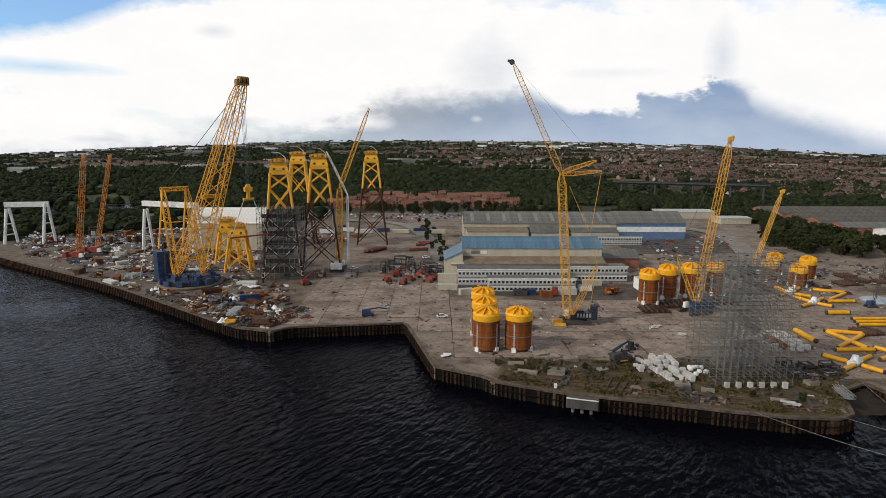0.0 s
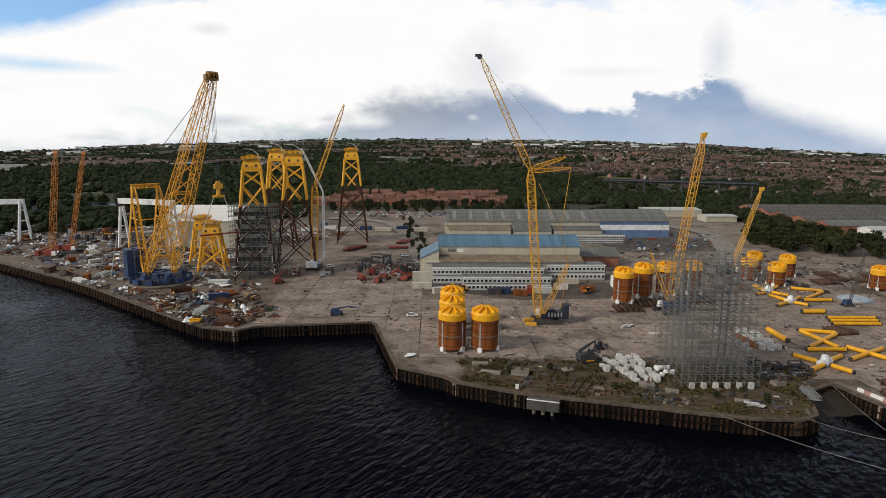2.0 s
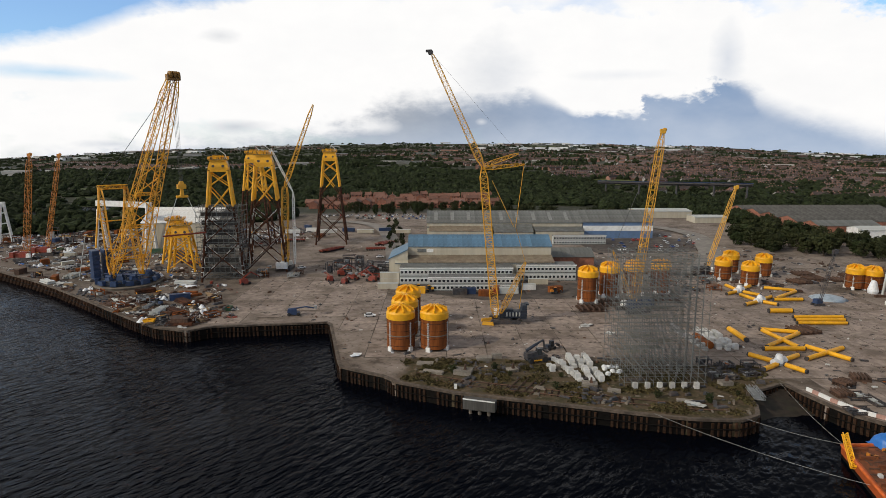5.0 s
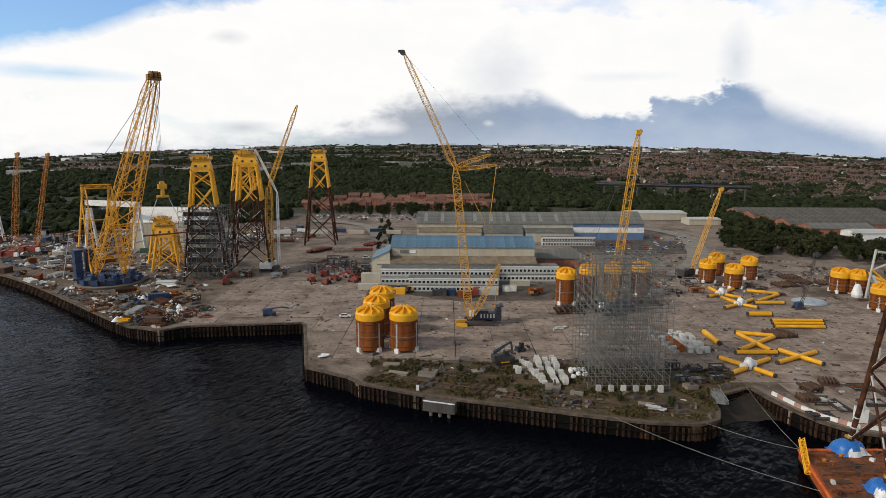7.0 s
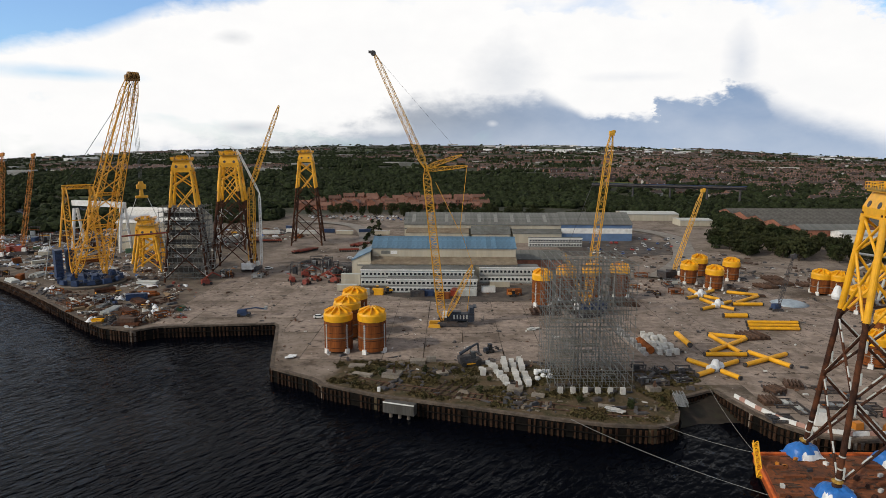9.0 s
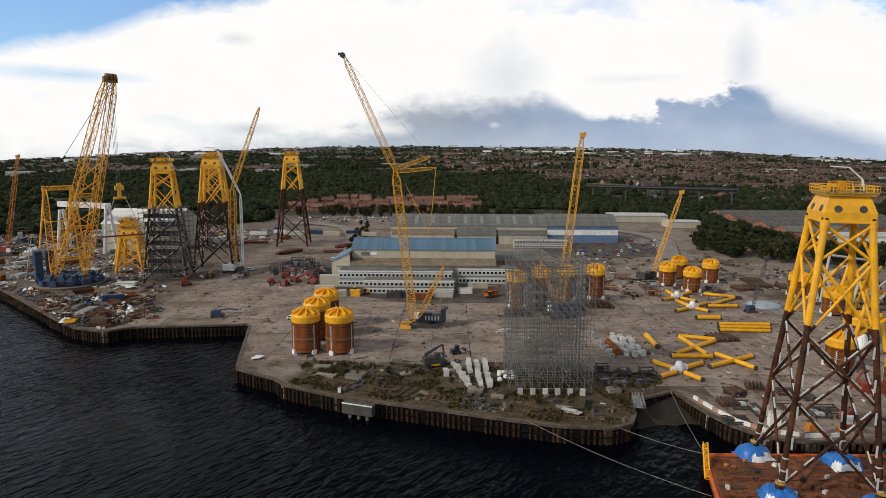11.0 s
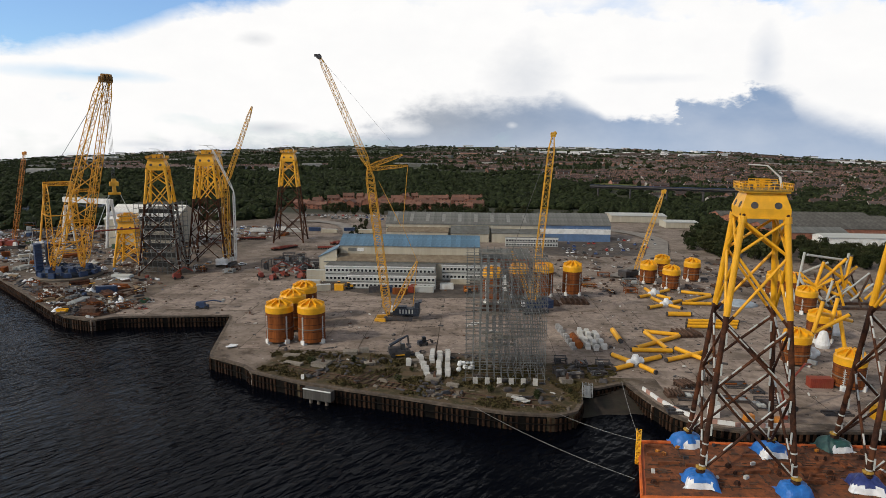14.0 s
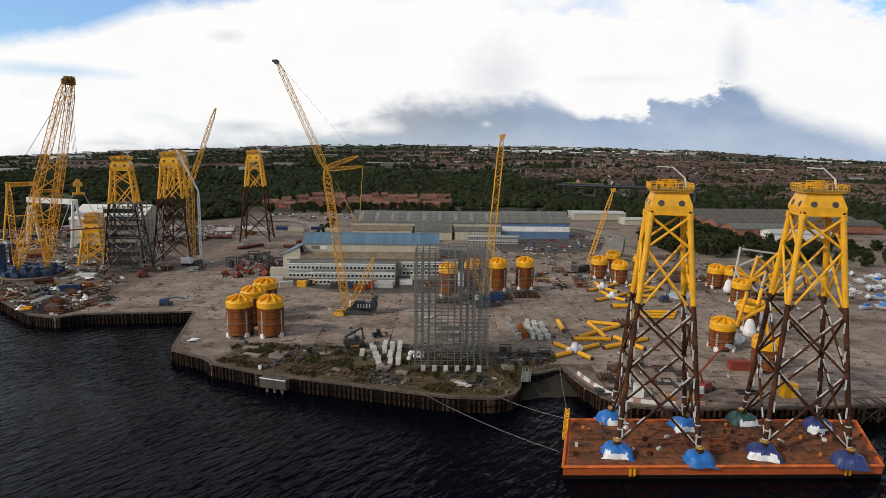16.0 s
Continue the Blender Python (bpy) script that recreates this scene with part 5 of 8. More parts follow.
def tree(x, y, s, k, label="broad dark green tree in full leaf", group="trees of the wood"):
    t = thing("tree", label, "tree", (x, y, terrain(x, y)), random.random() * 360, group)
    t.scale = (s * random.uniform(0.9, 1.2), s * random.uniform(0.9, 1.2), s)
    part("crown", TREES[k][0], None, t)
    part("trunk", TREES[k][1], None, t)


def in_poly(x, y, poly):
    c = False
    for (x0, y0), (x1, y1) in zip(poly, poly[1:] + poly[:1]):
        if (y0 > y) != (y1 > y) and x < x0 + (x1 - x0) * (y - y0) / (y1 - y0):
            c = not c
    return c


def scatter(poly, n, rnd):
    xs, ys = [p[0] for p in poly], [p[1] for p in poly]
    out = []
    while len(out) < n:
        x, y = rnd.uniform(min(xs), max(xs)), rnd.uniform(min(ys), max(ys))
        if in_poly(x, y, poly):
            out.append((x, y))
    return out


_r = random.Random(5)
BELT = [(206, 390), (226, 366), (262, 335), (330, 318), (430, 330), (430, 380), (330, 400), (290, 440), (290, 500), (268, 500), (232, 430)]
for x, y in scatter(BELT, 200, _r):
    tree(x, y, _r.uniform(0.8, 1.35) * (0.62 if x > 284 else 0.85 if x > 262 else 1.0), _r.randrange(5), "broad dark green tree in the belt beside the yard", "trees of the belt")
for k in range(26):
    f = k / 25
    tree(2 - 17 * f + _r.uniform(-5, 5), 338 + 175 * f, _r.uniform(0.32, 0.46), _r.randrange(3, 5), "low bushy green tree beside the yard road", "roadside bushes")
for x, y in scatter([(-90, 585), (-90, 640), (60, 640), (200, 560), (200, 520), (60, 545)], 100, _r):
    tree(x, y, _r.uniform(0.6, 0.95), _r.randrange(3, 5), "dark green tree in the row behind the works", "trees behind the works")


# far woods: low-cost leafy clumps, too many and too small to count
def lump(mb, x, y, z, r, h, rnd, leaves=0):
    """One broad crown: an uneven dome of facets, with loose leafy patches standing off it near by."""
    seg, o, tw = 7, len(mb.v), rnd.random()
    for f, k in ((0.05, 0.8), (0.38, 1.0), (0.74, 0.72)):
        for i in range(seg):
            a = 6.283 * (i + tw + f) / seg
            q = r * k * rnd.uniform(0.72, 1.2)
            mb.v.append((x + q * math.cos(a), y + q * math.sin(a), z + h * f * rnd.uniform(0.86, 1.14)))
    mb.v.append((x + r * rnd.uniform(-0.2, 0.2), y + r * rnd.uniform(-0.2, 0.2), z + h * rnd.uniform(0.92, 1.1)))
    for j in range(2):
        for i in range(seg):
            p, q = o + j * seg + i, o + j * seg + (i + 1) % seg
            mb.f += [(p, q, q + seg), (p, q + seg, p + seg)]
    mb.f += [(o + 2 * seg + i, o + 2 * seg + (i + 1) % seg, o + 3 * seg) for i in range(seg)]
    for k in range(leaves):
        a, v = rnd.random() * 6.283, rnd.uniform(0.15, 1)
        q = r * math.sqrt(max(0.05, 1.05 - v * v)) * rnd.uniform(0.85, 1.12)
        p = Vector((x + q * math.cos(a), y + q * math.sin(a), z + h * v * rnd.uniform(0.9, 1.12)))
        n = Vector((math.cos(a) * (1 - v) + rnd.gauss(0, 0.3), math.sin(a) * (1 - v) + rnd.gauss(0, 0.3), 0.35 + v)).normalized()
        u = n.orthogonal().normalized()
        w = n.cross(u)
        s = r * rnd.uniform(0.12, 0.26)
        mb.add([p + u * s, p + w * s * rnd.uniform(0.5, 1), p - u * s * rnd.uniform(0.6, 1), p - w * s], [(0, 1, 2, 3)])


M_WOOD = mat("far_foliage", (0.023, 0.030, 0.0125), 0.95, var=0.5, size=1.6, dirt=(0.010, 0.016, 0.007), dirt_amt=0.85, dirt_size=3.5, bump=1.0, bump_size=1.2, island=0.4, spec=0.1)


def polar(r, az):
    a = radians(az)
    return 40 + r * math.sin(a), r * math.cos(a)


def town_density(r, az):
    """How built-up the country is, by distance and bearing."""
    n = noise.noise((r / 420, az / 7, 2)) + 0.5 * noise.noise((r / 150, az / 3, 6))
    right = min(1.0, max(0.0, (az + 6) / 14))
    left = 0.16 * min(1.0, max(0.0, (-az - 6) / 14))
    d = (0.85 * right + left + 0.25) + 0.75 * n
    if r < 1150:
        d -= 0.9
    if r < 1500 and az < 22:
        d -= 0.5
    return d


MEADOW = [polar(1010, 12.0), polar(1000, 16.5), polar(1120, 17.5), polar(1160, 13.5)]


def far_country():
    rnd = random.Random(11)
    wood = MB()
    brick, tile, pale, shedm = MB(), MB(), MB(), MB()
    for k in range(15000):
        r = 540 * (4450 / 540) ** (rnd.random() ** 0.85)
        az = rnd.uniform(-47, 47)
        x, y = polar(r, az)
        if r < 700 and -16 < az < 30:
            continue
        if in_poly(x, y, [(285, 440), (470, 440), (470, 610), (285, 610)]) or in_poly(x, y, [(-130, 640), (90, 640), (90, 800), (-130, 800)]):
            continue
        d = town_density(r, az)
        g = noise.noise((x / 230, y / 230, 5))
        if rnd.random() < 0.16 + 0.80 * (d < 0.15) * (g > (-0.2 if az > -6 else -0.1)) or (r < 1150 and g > (-0.42 if az < 14 else -0.2) and az > -14):
            for _ in range(3 if r < 1100 else 2 if r < 2000 else 1):
                xx, yy = x + rnd.gauss(0, 7), y + rnd.gauss(0, 7)
                if not in_poly(xx, yy, MEADOW):
                    lump(wood, xx, yy, terrain(xx, yy) - 0.5, rnd.uniform(4.2, 7.6) * (1 + r / 7000), rnd.uniform(6, 10.5), rnd, 12 if r < 1000 else 5 if r < 1500 else 0)
    for x, y in scatter([(264, 530), (254, 588), (180, 600), (210, 720), (300, 800), (400, 700), (470, 640), (290, 600), (288, 500), (262, 520)], 640, rnd):
        lump(wood, x, y, terrain(x, y) - 0.5, rnd.uniform(4.0, 6.6), rnd.uniform(7, 11), rnd, 26)
    # hedgerows and lines of trees across the slopes
    for k in range(520):
        r = 950 * (4400 / 950) ** rnd.random()
        az = rnd.uniform(-46, 46) if rnd.random() < 0.5 else rnd.uniform(-46, 0)
        x, y = polar(r, az)
        a = radians(rnd.gauss(-az, 14))
        for j in range(rnd.randrange(8, 30)):
            px, py = x + math.cos(a) * j * 9 + rnd.gauss(0, 2), y + math.sin(a) * j * 9 + rnd.gauss(0, 3)
            if rnd.random() < 0.85 and math.hypot(px - 40, py) < 4420 and not in_poly(px, py, MEADOW):
                lump(wood, px, py, terrain(px, py) - 0.5, rnd.uniform(3.4, 6.6), rnd.uniform(4, 9), rnd)
    # spinneys of tall trees between the streets
    for k in range(75):
        r = 1000 * (4300 / 1000) ** rnd.random()
        az = rnd.uniform(-20, 46)
        x, y = polar(r, az)
        sx, sy = rnd.uniform(12, 60), rnd.uniform(6, 16)
        for j in range(rnd.randrange(8, 30)):
            px, py = x + rnd.gauss(0, sx), y + rnd.gauss(0, sy)
            if math.hypot(px - 40, py) < 4400 and not in_poly(px, py, MEADOW):
                lump(wood, px, py, terrain(px, py) - 0.5, rnd.uniform(4.5, 8.5), rnd.uniform(9, 15), rnd)
    # terraces and houses in short rows
    def terrace(x, y, a, n, r):
        """A row of n joined houses, with a pitched roof, back offshoots and chimneys."""
        ca, sa = math.cos(radians(a)), math.sin(radians(a))
        w, dp, h = 6.5, 7.8, rnd.uniform(4.8, 5.8)
        hl = n * w / 2
        z = terrain(x, y) - 0.5
        m = pale if rnd.random() < (0.34 if x > -60 else 0.55) else brick

        def P(u, v, zz):
            return (x + ca * u - sa * v, y + sa * u + ca * v, z + zz)

        m.add([P(-hl, -dp / 2, 0), P(hl, -dp / 2, 0), P(hl, dp / 2, 0), P(-hl, dp / 2, 0), P(-hl, -dp / 2, h), P(hl, -dp / 2, h), P(hl, dp / 2, h), P(-hl, dp / 2, h), P(-hl, 0, h + 3.4), P(hl, 0, h + 3.4)], [(0, 1, 5, 4), (1, 2, 6, 9, 5), (2, 3, 7, 6), (3, 0, 4, 8, 7)])
        e = 0.4
        tile.add([P(-hl - e, -dp / 2 - e, h - 0.2), P(hl + e, -dp / 2 - e, h - 0.2), P(hl + e, 0, h + 3.5), P(-hl - e, 0, h + 3.5), P(-hl - e, dp / 2 + e, h - 0.2), P(hl + e, dp / 2 + e, h - 0.2)], [(0, 1, 2, 3), (3, 2, 5, 4)])
        for c in range(n):
            u = -hl + w * (c + 0.9)
            if r < 2600:
                brick.add([P(u - 0.5, -0.5, h + 2), P(u + 0.5, -0.5, h + 2), P(u + 0.5, 0.5, h + 2), P(u - 0.5, 0.5, h + 2), P(u - 0.5, -0.5, h + 4.6), P(u + 0.5, -0.5, h + 4.6), P(u + 0.5, 0.5, h + 4.6), P(u - 0.5, 0.5, h + 4.6)], [(0, 1, 5, 4), (1, 2, 6, 5), (2, 3, 7, 6), (3, 0, 4, 7), (4, 5, 6, 7)])
            if r < 1900 and c % 2 == 0:
                q = -dp / 2
                for zz in (1.1, 3.5):
                    panes.add([P(u - 3.4, q - 0.06, zz), P(u - 2.0, q - 0.06, zz), P(u - 2.0, q - 0.06, zz + 1.3), P(u - 3.4, q - 0.06, zz + 1.3)], [(0, 1, 2, 3)])

    panes = MB()
    for k in range(340):
        r = 900 * (4300 / 900) ** rnd.random()
        az = rnd.uniform(-45, 45)
        if town_density(r, az) < 0.5 or (az < -3 and rnd.random() < 0.5):
            continue
        x, y = polar(r, az)
        a = rnd.gauss(14, 16) + 90 * (rnd.random() < 0.3) + 30 * noise.noise((x / 500, y / 500, 3))
        ca, sa = math.cos(radians(a)), math.sin(radians(a))
        gap = rnd.uniform(19, 27)
        for j in range(-rnd.randrange(2, 5), rnd.randrange(3, 6)):
            for i in range(-2, 3):
                n = rnd.randrange(3, 8)
                u, v = i * 50 + rnd.uniform(-5, 5), j * gap + rnd.uniform(-2, 2)
                px, py = x + ca * u - sa * v, y + sa * u + ca * v
                rr = math.hypot(px - 40, py)
                if rnd.random() < 0.42 or not 880 < rr < 4350 or in_poly(px, py, MEADOW):
                    continue
                terrace(px, py, a + rnd.gauss(0, 2), n, rr)
                for _ in range(rnd.choice((0, 0, 1, 1, 2, 4))):
                    lump(wood, px + rnd.gauss(0, 14), py - 11 + rnd.gauss(0, 6), terrain(px, py) - 0.5, rnd.uniform(2.8, 6.4), rnd.uniform(6, 12), rnd)
    solo("far_house_windows", panes, M_WHITE, "pale windows in the fronts of the far houses", "windows", kind="stuff")
    # pale sheds of far trading estates
    for k in range(90):
        r = rnd.choice((rnd.uniform(1500, 2600), rnd.uniform(2600, 4300), rnd.uniform(3400, 4350)))
        az = rnd.uniform(-44, 44)
        x, y = polar(r, az)
        w, dp, h = rnd.uniform(18, 75), rnd.uniform(15, 40), rnd.uniform(5, 10)
        (pale if rnd.random() < 0.65 else shedm).box((x, y, terrain(x, y) + h / 2 - 0.5), (w, dp, h), rnd.uniform(-25, 25))
    bright = MB()
    for k in range(110):
        r = rnd.uniform(3000, 4380)
        az = rnd.choice((rnd.uniform(3, 42), rnd.uniform(3, 42), rnd.uniform(-42, -12)))
        x, y = polar(r, az)
        w, dp, h = rnd.uniform(15, 70), rnd.uniform(12, 30), rnd.uniform(5, 12)
        bright.box((x, y, terrain(x, y) + h / 2 - 0.5), (w, dp, h), rnd.uniform(-25, 25))
    solo("far_white_sheds", bright, mat("far_white", (0.62, 0.62, 0.62), 0.7, var=0.1, size=8, island=0.25, bump=0), "far white sheds along the skyline", "sheds", kind="stuff")
    M_TOWNB = mat("town_brick", (0.20, 0.105, 0.078), 0.9, var=0.2, size=6, island=0.5, bump=0)
    M_TOWNT = mat("town_tile", (0.072, 0.051, 0.046), 0.85, var=0.2, size=6, island=0.6, bump=0)
    M_TOWNW = mat("town_render", (0.34, 0.33, 0.31), 0.8, var=0.1, size=6, island=0.25, bump=0)
    solo("far_woods", wood, M_WOOD, "dark green woods and hedges over the far slopes", "woods", kind="stuff")
    solo("far_houses", brick, M_TOWNB, "rows of far red-brick houses on the slopes", "houses", kind="stuff")
    solo("far_roofs", tile, M_TOWNT, "brown tiled roofs of the far houses", "roofs", kind="stuff")
    solo("far_pale_buildings", pale, M_TOWNW, "far white and pale rendered buildings", "buildings", kind="stuff")
    solo("far_sheds", shedm, M_ROOFG, "far grey sheds of trading estates", "sheds", kind="stuff")


far_country()


def meadow():
    mb, n = MB(), 10
    a, b, c, d = (Vector((*p, 0)) for p in MEADOW)
    for i in range(n):
        for j in range(n):
            p = a.lerp(b, i / (n - 1)).lerp(d.lerp(c, i / (n - 1)), j / (n - 1))
            mb.v.append((p.x, p.y, terrain(p.x, p.y) + 1.2))
    mb.f = [(i * n + j, (i + 1) * n + j, (i + 1) * n + j + 1, i * n + j + 1) for i in range(n - 1) for j in range(n - 1)]
    solo("meadow", mb, mat("meadow_grass", (0.085, 0.10, 0.03), 0.95, var=0.25, size=9, dirt=(0.12, 0.11, 0.045), dirt_amt=0.7, dirt_size=40, spec=0.1, coords="World"), "pale green meadow on the slope beyond the woods", "meadow", kind="structure")


meadow()


# ---- the brick estate behind the works ----
def estate():
    rnd = random.Random(21)
    M_TILE = mat("roof_tile", (0.15, 0.072, 0.05), 0.85, var=0.2, size=2, dirt=(0.10, 0.05, 0.035), dirt_amt=0.6, dirt_size=5, rand=0.3)
    first = {}
    rows = ((655, -115, 75), (690, -125, 80), (735, -120, 70), (780, -100, 80))
    for y, x0, x1 in rows:
        x = x0
        while x < x1:
            n = rnd.choice((8, 11, 14, 18))
            h = rnd.choice((5.6, 5.6, 8.2))
            key = (n, h)
            m = pose(x + n / 2, y + rnd.uniform(-6, 6), terrain(x, y) - 0.4, 0, 0, rnd.choice((0, 0, 90, 8, -8)))
            if key in first:
                copy_thing(first[key], m)
            else:
                t = thing("brick_house", "red-brick house with a brown tiled roof in the estate", "house", group="estate houses")
                first[key] = t
                part("wall", walls(MB(), -n / 2, n / 2, -4.5, 4.5, 0, h, h + 2.9), M_BRICK, t)
                part("roof", gable(MB(), -n / 2 - 0.4, n / 2 + 0.4, -5, 5, h, h + 3.2), M_TILE, t)
                part("chimney", MB().box((n / 2 - 1.5, 0, h + 3.2), (1.1, 0.9, 2.4)), M_BRICK, t)
                k = max(2, int(n / 4.5))
                for s in range(int(h / 2.7)):
                    for i in range(k):
                        part("window", MB().box((-n / 2 + (i + 0.5) * n / k, -4.55, 1.5 + 2.6 * s), (1.3, 0.14, 1.2)), M_GLASS, t)
                t.matrix_basis = m
            x += n + rnd.uniform(0.5, 5)


estate()


# ---- viaduct and the buildings beside the belt ----
def viaduct():
    t = thing("viaduct", "dark steel deck viaduct on slender piers across the wooded dene", "viaduct")
    a, b = Vector((232, 812, 16)), Vector((372, 686, 20))
    part("deck", MB().tube(a, b, 2.2, n=4), M_DARK, t)
    part("parapet", MB().tube(a + Vector((0, -1.8, 2)), b + Vector((0, -1.8, 2)), 0.35, n=4), M_BLUE, t)
    for f in (0.06, 0.3, 0.55, 0.78, 0.97):
        p = a.lerp(b, f)
        part("pier", MB().tube((p.x, p.y, -12), (p.x, p.y, p.z), 1.3, 1.1, 6), M_DARK, t)
    for k in range(12):
        p, q = a.lerp(b, k / 12), a.lerp(b, (k + 1) / 12)
        part("truss_bar", MB().tube(p + Vector((0, -2, -2.4)), q + Vector((0, -2, 1.8)), 0.3, n=4), M_DARK, t)


viaduct()
for _y in (470, 498, 526, 554):
    shed("grey_warehouse", "wide low brick warehouse bay with a dark weathered roof", 299, 430, _y, _y + 27.6, 6.0, 9.4, M_BRICK, M_SLATE, sheet=5.2)
shed("brick_workshop", "brick workshop with a pale sheet roof", 300, 345, 444, 466, 6.0, 9.0, M_BRICK, M_ROOFG)
shed("brick_workshop", "brick workshop with a white sheet roof", 318, 362, 424, 441, 5.5, 7.5, M_WHITE, M_PANEL)
shed("low_workshop", "low pale flat-roofed workshop at the yard's back", 200, 248, 545, 572, 6.0, 7.2, M_CREAM, M_PANEL)
shed("low_workshop", "low pale flat-roofed store at the yard's back", 236, 262, 508, 526, 5.0, 5.8, M_CREAM, M_PANEL)
shed("dark_store", "low dark-roofed brick store behind the offices", 80, 106, 322, 340, 5.5, 9.0, M_BRICK, M_ROOFG)

# ---- scaffold tower ----
M_BALLAST = mat("ballast_block", (0.46, 0.455, 0.43), 0.85, var=0.15, size=0.8, dirt=(0.25, 0.22, 0.18), dirt_amt=0.5, dirt_size=1.5, rand=0.15)


def scaffold(label, x0, x1, y0, y1, h, nx, ny, nz, r=0.075, feet=False):
    """A tube-and-fitting scaffold: standards, ledgers along the face, joined transoms, crossed braces."""
    t = thing("scaffold_tower", label, "scaffolding", (x0, y0, 0), group="scaffolding")
    w, d = x1 - x0, y1 - y0
    rnd = random.Random(int(h * 7))
    std = MB().tube((0, 0, 0), (0, 0, h), r, n=4, caps=False).mesh("standard", M_SCAF)
    led = MB().tube((-0.4, 0, 0), (w + 0.4, 0, 0), r, n=4, caps=False).mesh("ledger", M_SCAF)
    for i in range(nx):
        for j in range(ny):
            o = part("standard", std, None, t)
            o.matrix_basis = pose(w * i / (nx - 1), d * j / (ny - 1), -rnd.random() * 0.6)
    for k in range(nz):
        for j in range(ny):
            o = part("ledger", led, None, t)
            o.matrix_basis = pose(0, d * j / (ny - 1), h * (k + 0.6) / nz, 0, rnd.uniform(-0.15, 0.15))
    tr = MB()
    for k in range(nz):
        for i in range(nx):
            tr.tube((w * i / (nx - 1), -0.3, h * (k + 0.6) / nz + 0.1), (w * i / (nx - 1), d + 0.3, h * (k + 0.6) / nz + 0.1), r, n=3, caps=False)
    tagged(part("transom", tr, M_SCAF, t), kind="stuff")
    for k in range(0, nz, 4):
        for i in range(1, nx - 2, 5):
            part("brace", MB().tube((w * i / (nx - 1), 0, h * k / nz), (w * (i + 2) / (nx - 1), 0, h * min(nz, k + 3) / nz), r * 0.7, n=4, caps=False), M_SCAF, t)
    # boarded lifts, partly laid
    M_BOARD = mat("scaffold_board", (0.13, 0.12, 0.10), 0.9, var=0.3, size=1.5, rand=0.3)
    for k in (2, 4, 7, 10, 13, nz - 1):
        for j in range(ny - 1):
            if rnd.random() < 0.35 and k < nz:
                a = rnd.uniform(0, w * 0.4)
                part("board", MB().box((a + w * 0.25, d * (j + 0.5) / (ny - 1), h * (k + 0.6) / nz + 0.2), (w * rnd.uniform(0.25, 0.5), d / (ny - 1) * 0.6, 0.06)), M_BOARD, t)
    if feet:
        for i in range(6):
            part("ballast_block", MB().box((w * (i + 0.8) / 6.6, -1.0, 0.9), (1.3, 1.0, 1.7), 0, 0.93), M_BALLAST, t, "white ballast block")
    return t


scaffold("tall grey tube scaffold tower on the river front", 73.5, 95, 157, 178, 35, 12, 6, 15, 0.075, True)
scaffold("grey scaffold round the legs of a yard jacket", -90.5, -70.5, 290, 304, 36, 9, 4, 15, 0.11)
M_NET = mat("debris_netting", (0.040, 0.036, 0.031), 0.9, var=0.3, size=1.0, dirt=(0.04, 0.04, 0.04), dirt_amt=0.6, dirt_size=4)
for x, z, w, h in ((-80.5, 5, 19, 3.0), (-80, 9.5, 20, 2.6), (-81, 14, 19, 2.8), (-80, 18.5, 20, 2.4), (-80.5, 23, 19, 2.6), (-80, 27.5, 20, 2.2), (-81, 31.5, 19, 2.0)):
    solo("debris_net", MB().box((0, 0, 0), (w - 3.5, 0.12, h)).box((0, 0.4, -0.5), (w - 3, 0.9, 0.1)), M_NET, "dark debris netting along a scaffold lift", "netting", (x, 291.2 + 0.3 * (z % 3), z), group="debris nets")

# ---- concrete yard slabs ----
def build_slabs():
    p = thing("pavement", "large worn concrete yard slabs with dark open joints", "pavement", kind="structure")
    M_SLAB = mat("slab_concrete", (0.275, 0.222, 0.188), 0.9, var=0.24, size=2.2, dirt=(0.115, 0.088, 0.068), dirt_amt=0.8, dirt_size=11, coords="World", bump=0.45, rand=0.13, spec=0.25, spots=((0.034, 0.026, 0.021), 0.9, 3.4, 0.562))
    me = {}
    bed = MB()
    n = 0
    rnd = random.Random(9)
    for j in range(-4, 14):
        y0 = 172 + 9.0 * j
        for i in range(27):
            x0 = -61 + 12.5 * i
            w, d = 12.5 - 0.15, 9.0 - 0.15
            if n >= 300 or (j < 0 and x0 < 112):
                continue
            cs = [(x0, y0), (x0 + w, y0), (x0, y0 + d), (x0 + w, y0 + d), (x0 + w / 2, y0)]
            if any(shore_y(x) + 1.6 > y for x, y in cs):
                continue
            if y0 < 181 - 0.08 * x0 and 8 < x0 + w and x0 < 112:
                continue
            if x0 > 215 - 0.3 * (y0 - 172) or (y0 > 247 and 12 < x0 + w and x0 < 97):
                continue
            if "a" not in me:
                me["a"] = MB().box((w / 2, d / 2, -0.06), (w, d, 0.24), taper=0.997).mesh("slab", M_SLAB)
            bed.add([(x0 - 0.3, y0 - 0.3, 0.03), (x0 + w + 0.3, y0 - 0.3, 0.03), (x0 + w + 0.3, y0 + d + 0.3, 0.03), (x0 - 0.3, y0 + d + 0.3, 0.03)], [(0, 1, 2, 3)])
            o = part("slab", me["a"], None, p)
            o.matrix_basis = pose(x0 + rnd.uniform(-0.06, 0.06), y0 + rnd.uniform(-0.06, 0.06), rnd.uniform(-0.02, 0.02), rnd.uniform(-0.06, 0.06), rnd.uniform(-0.05, 0.05), rnd.uniform(-0.3, 0.3))
            n += 1
    part("joint_bed", bed, mat("joint_soil", (0.085, 0.068, 0.052), 0.95, var=0.5, size=2.0), p, "dark weedy soil in the slab joints")


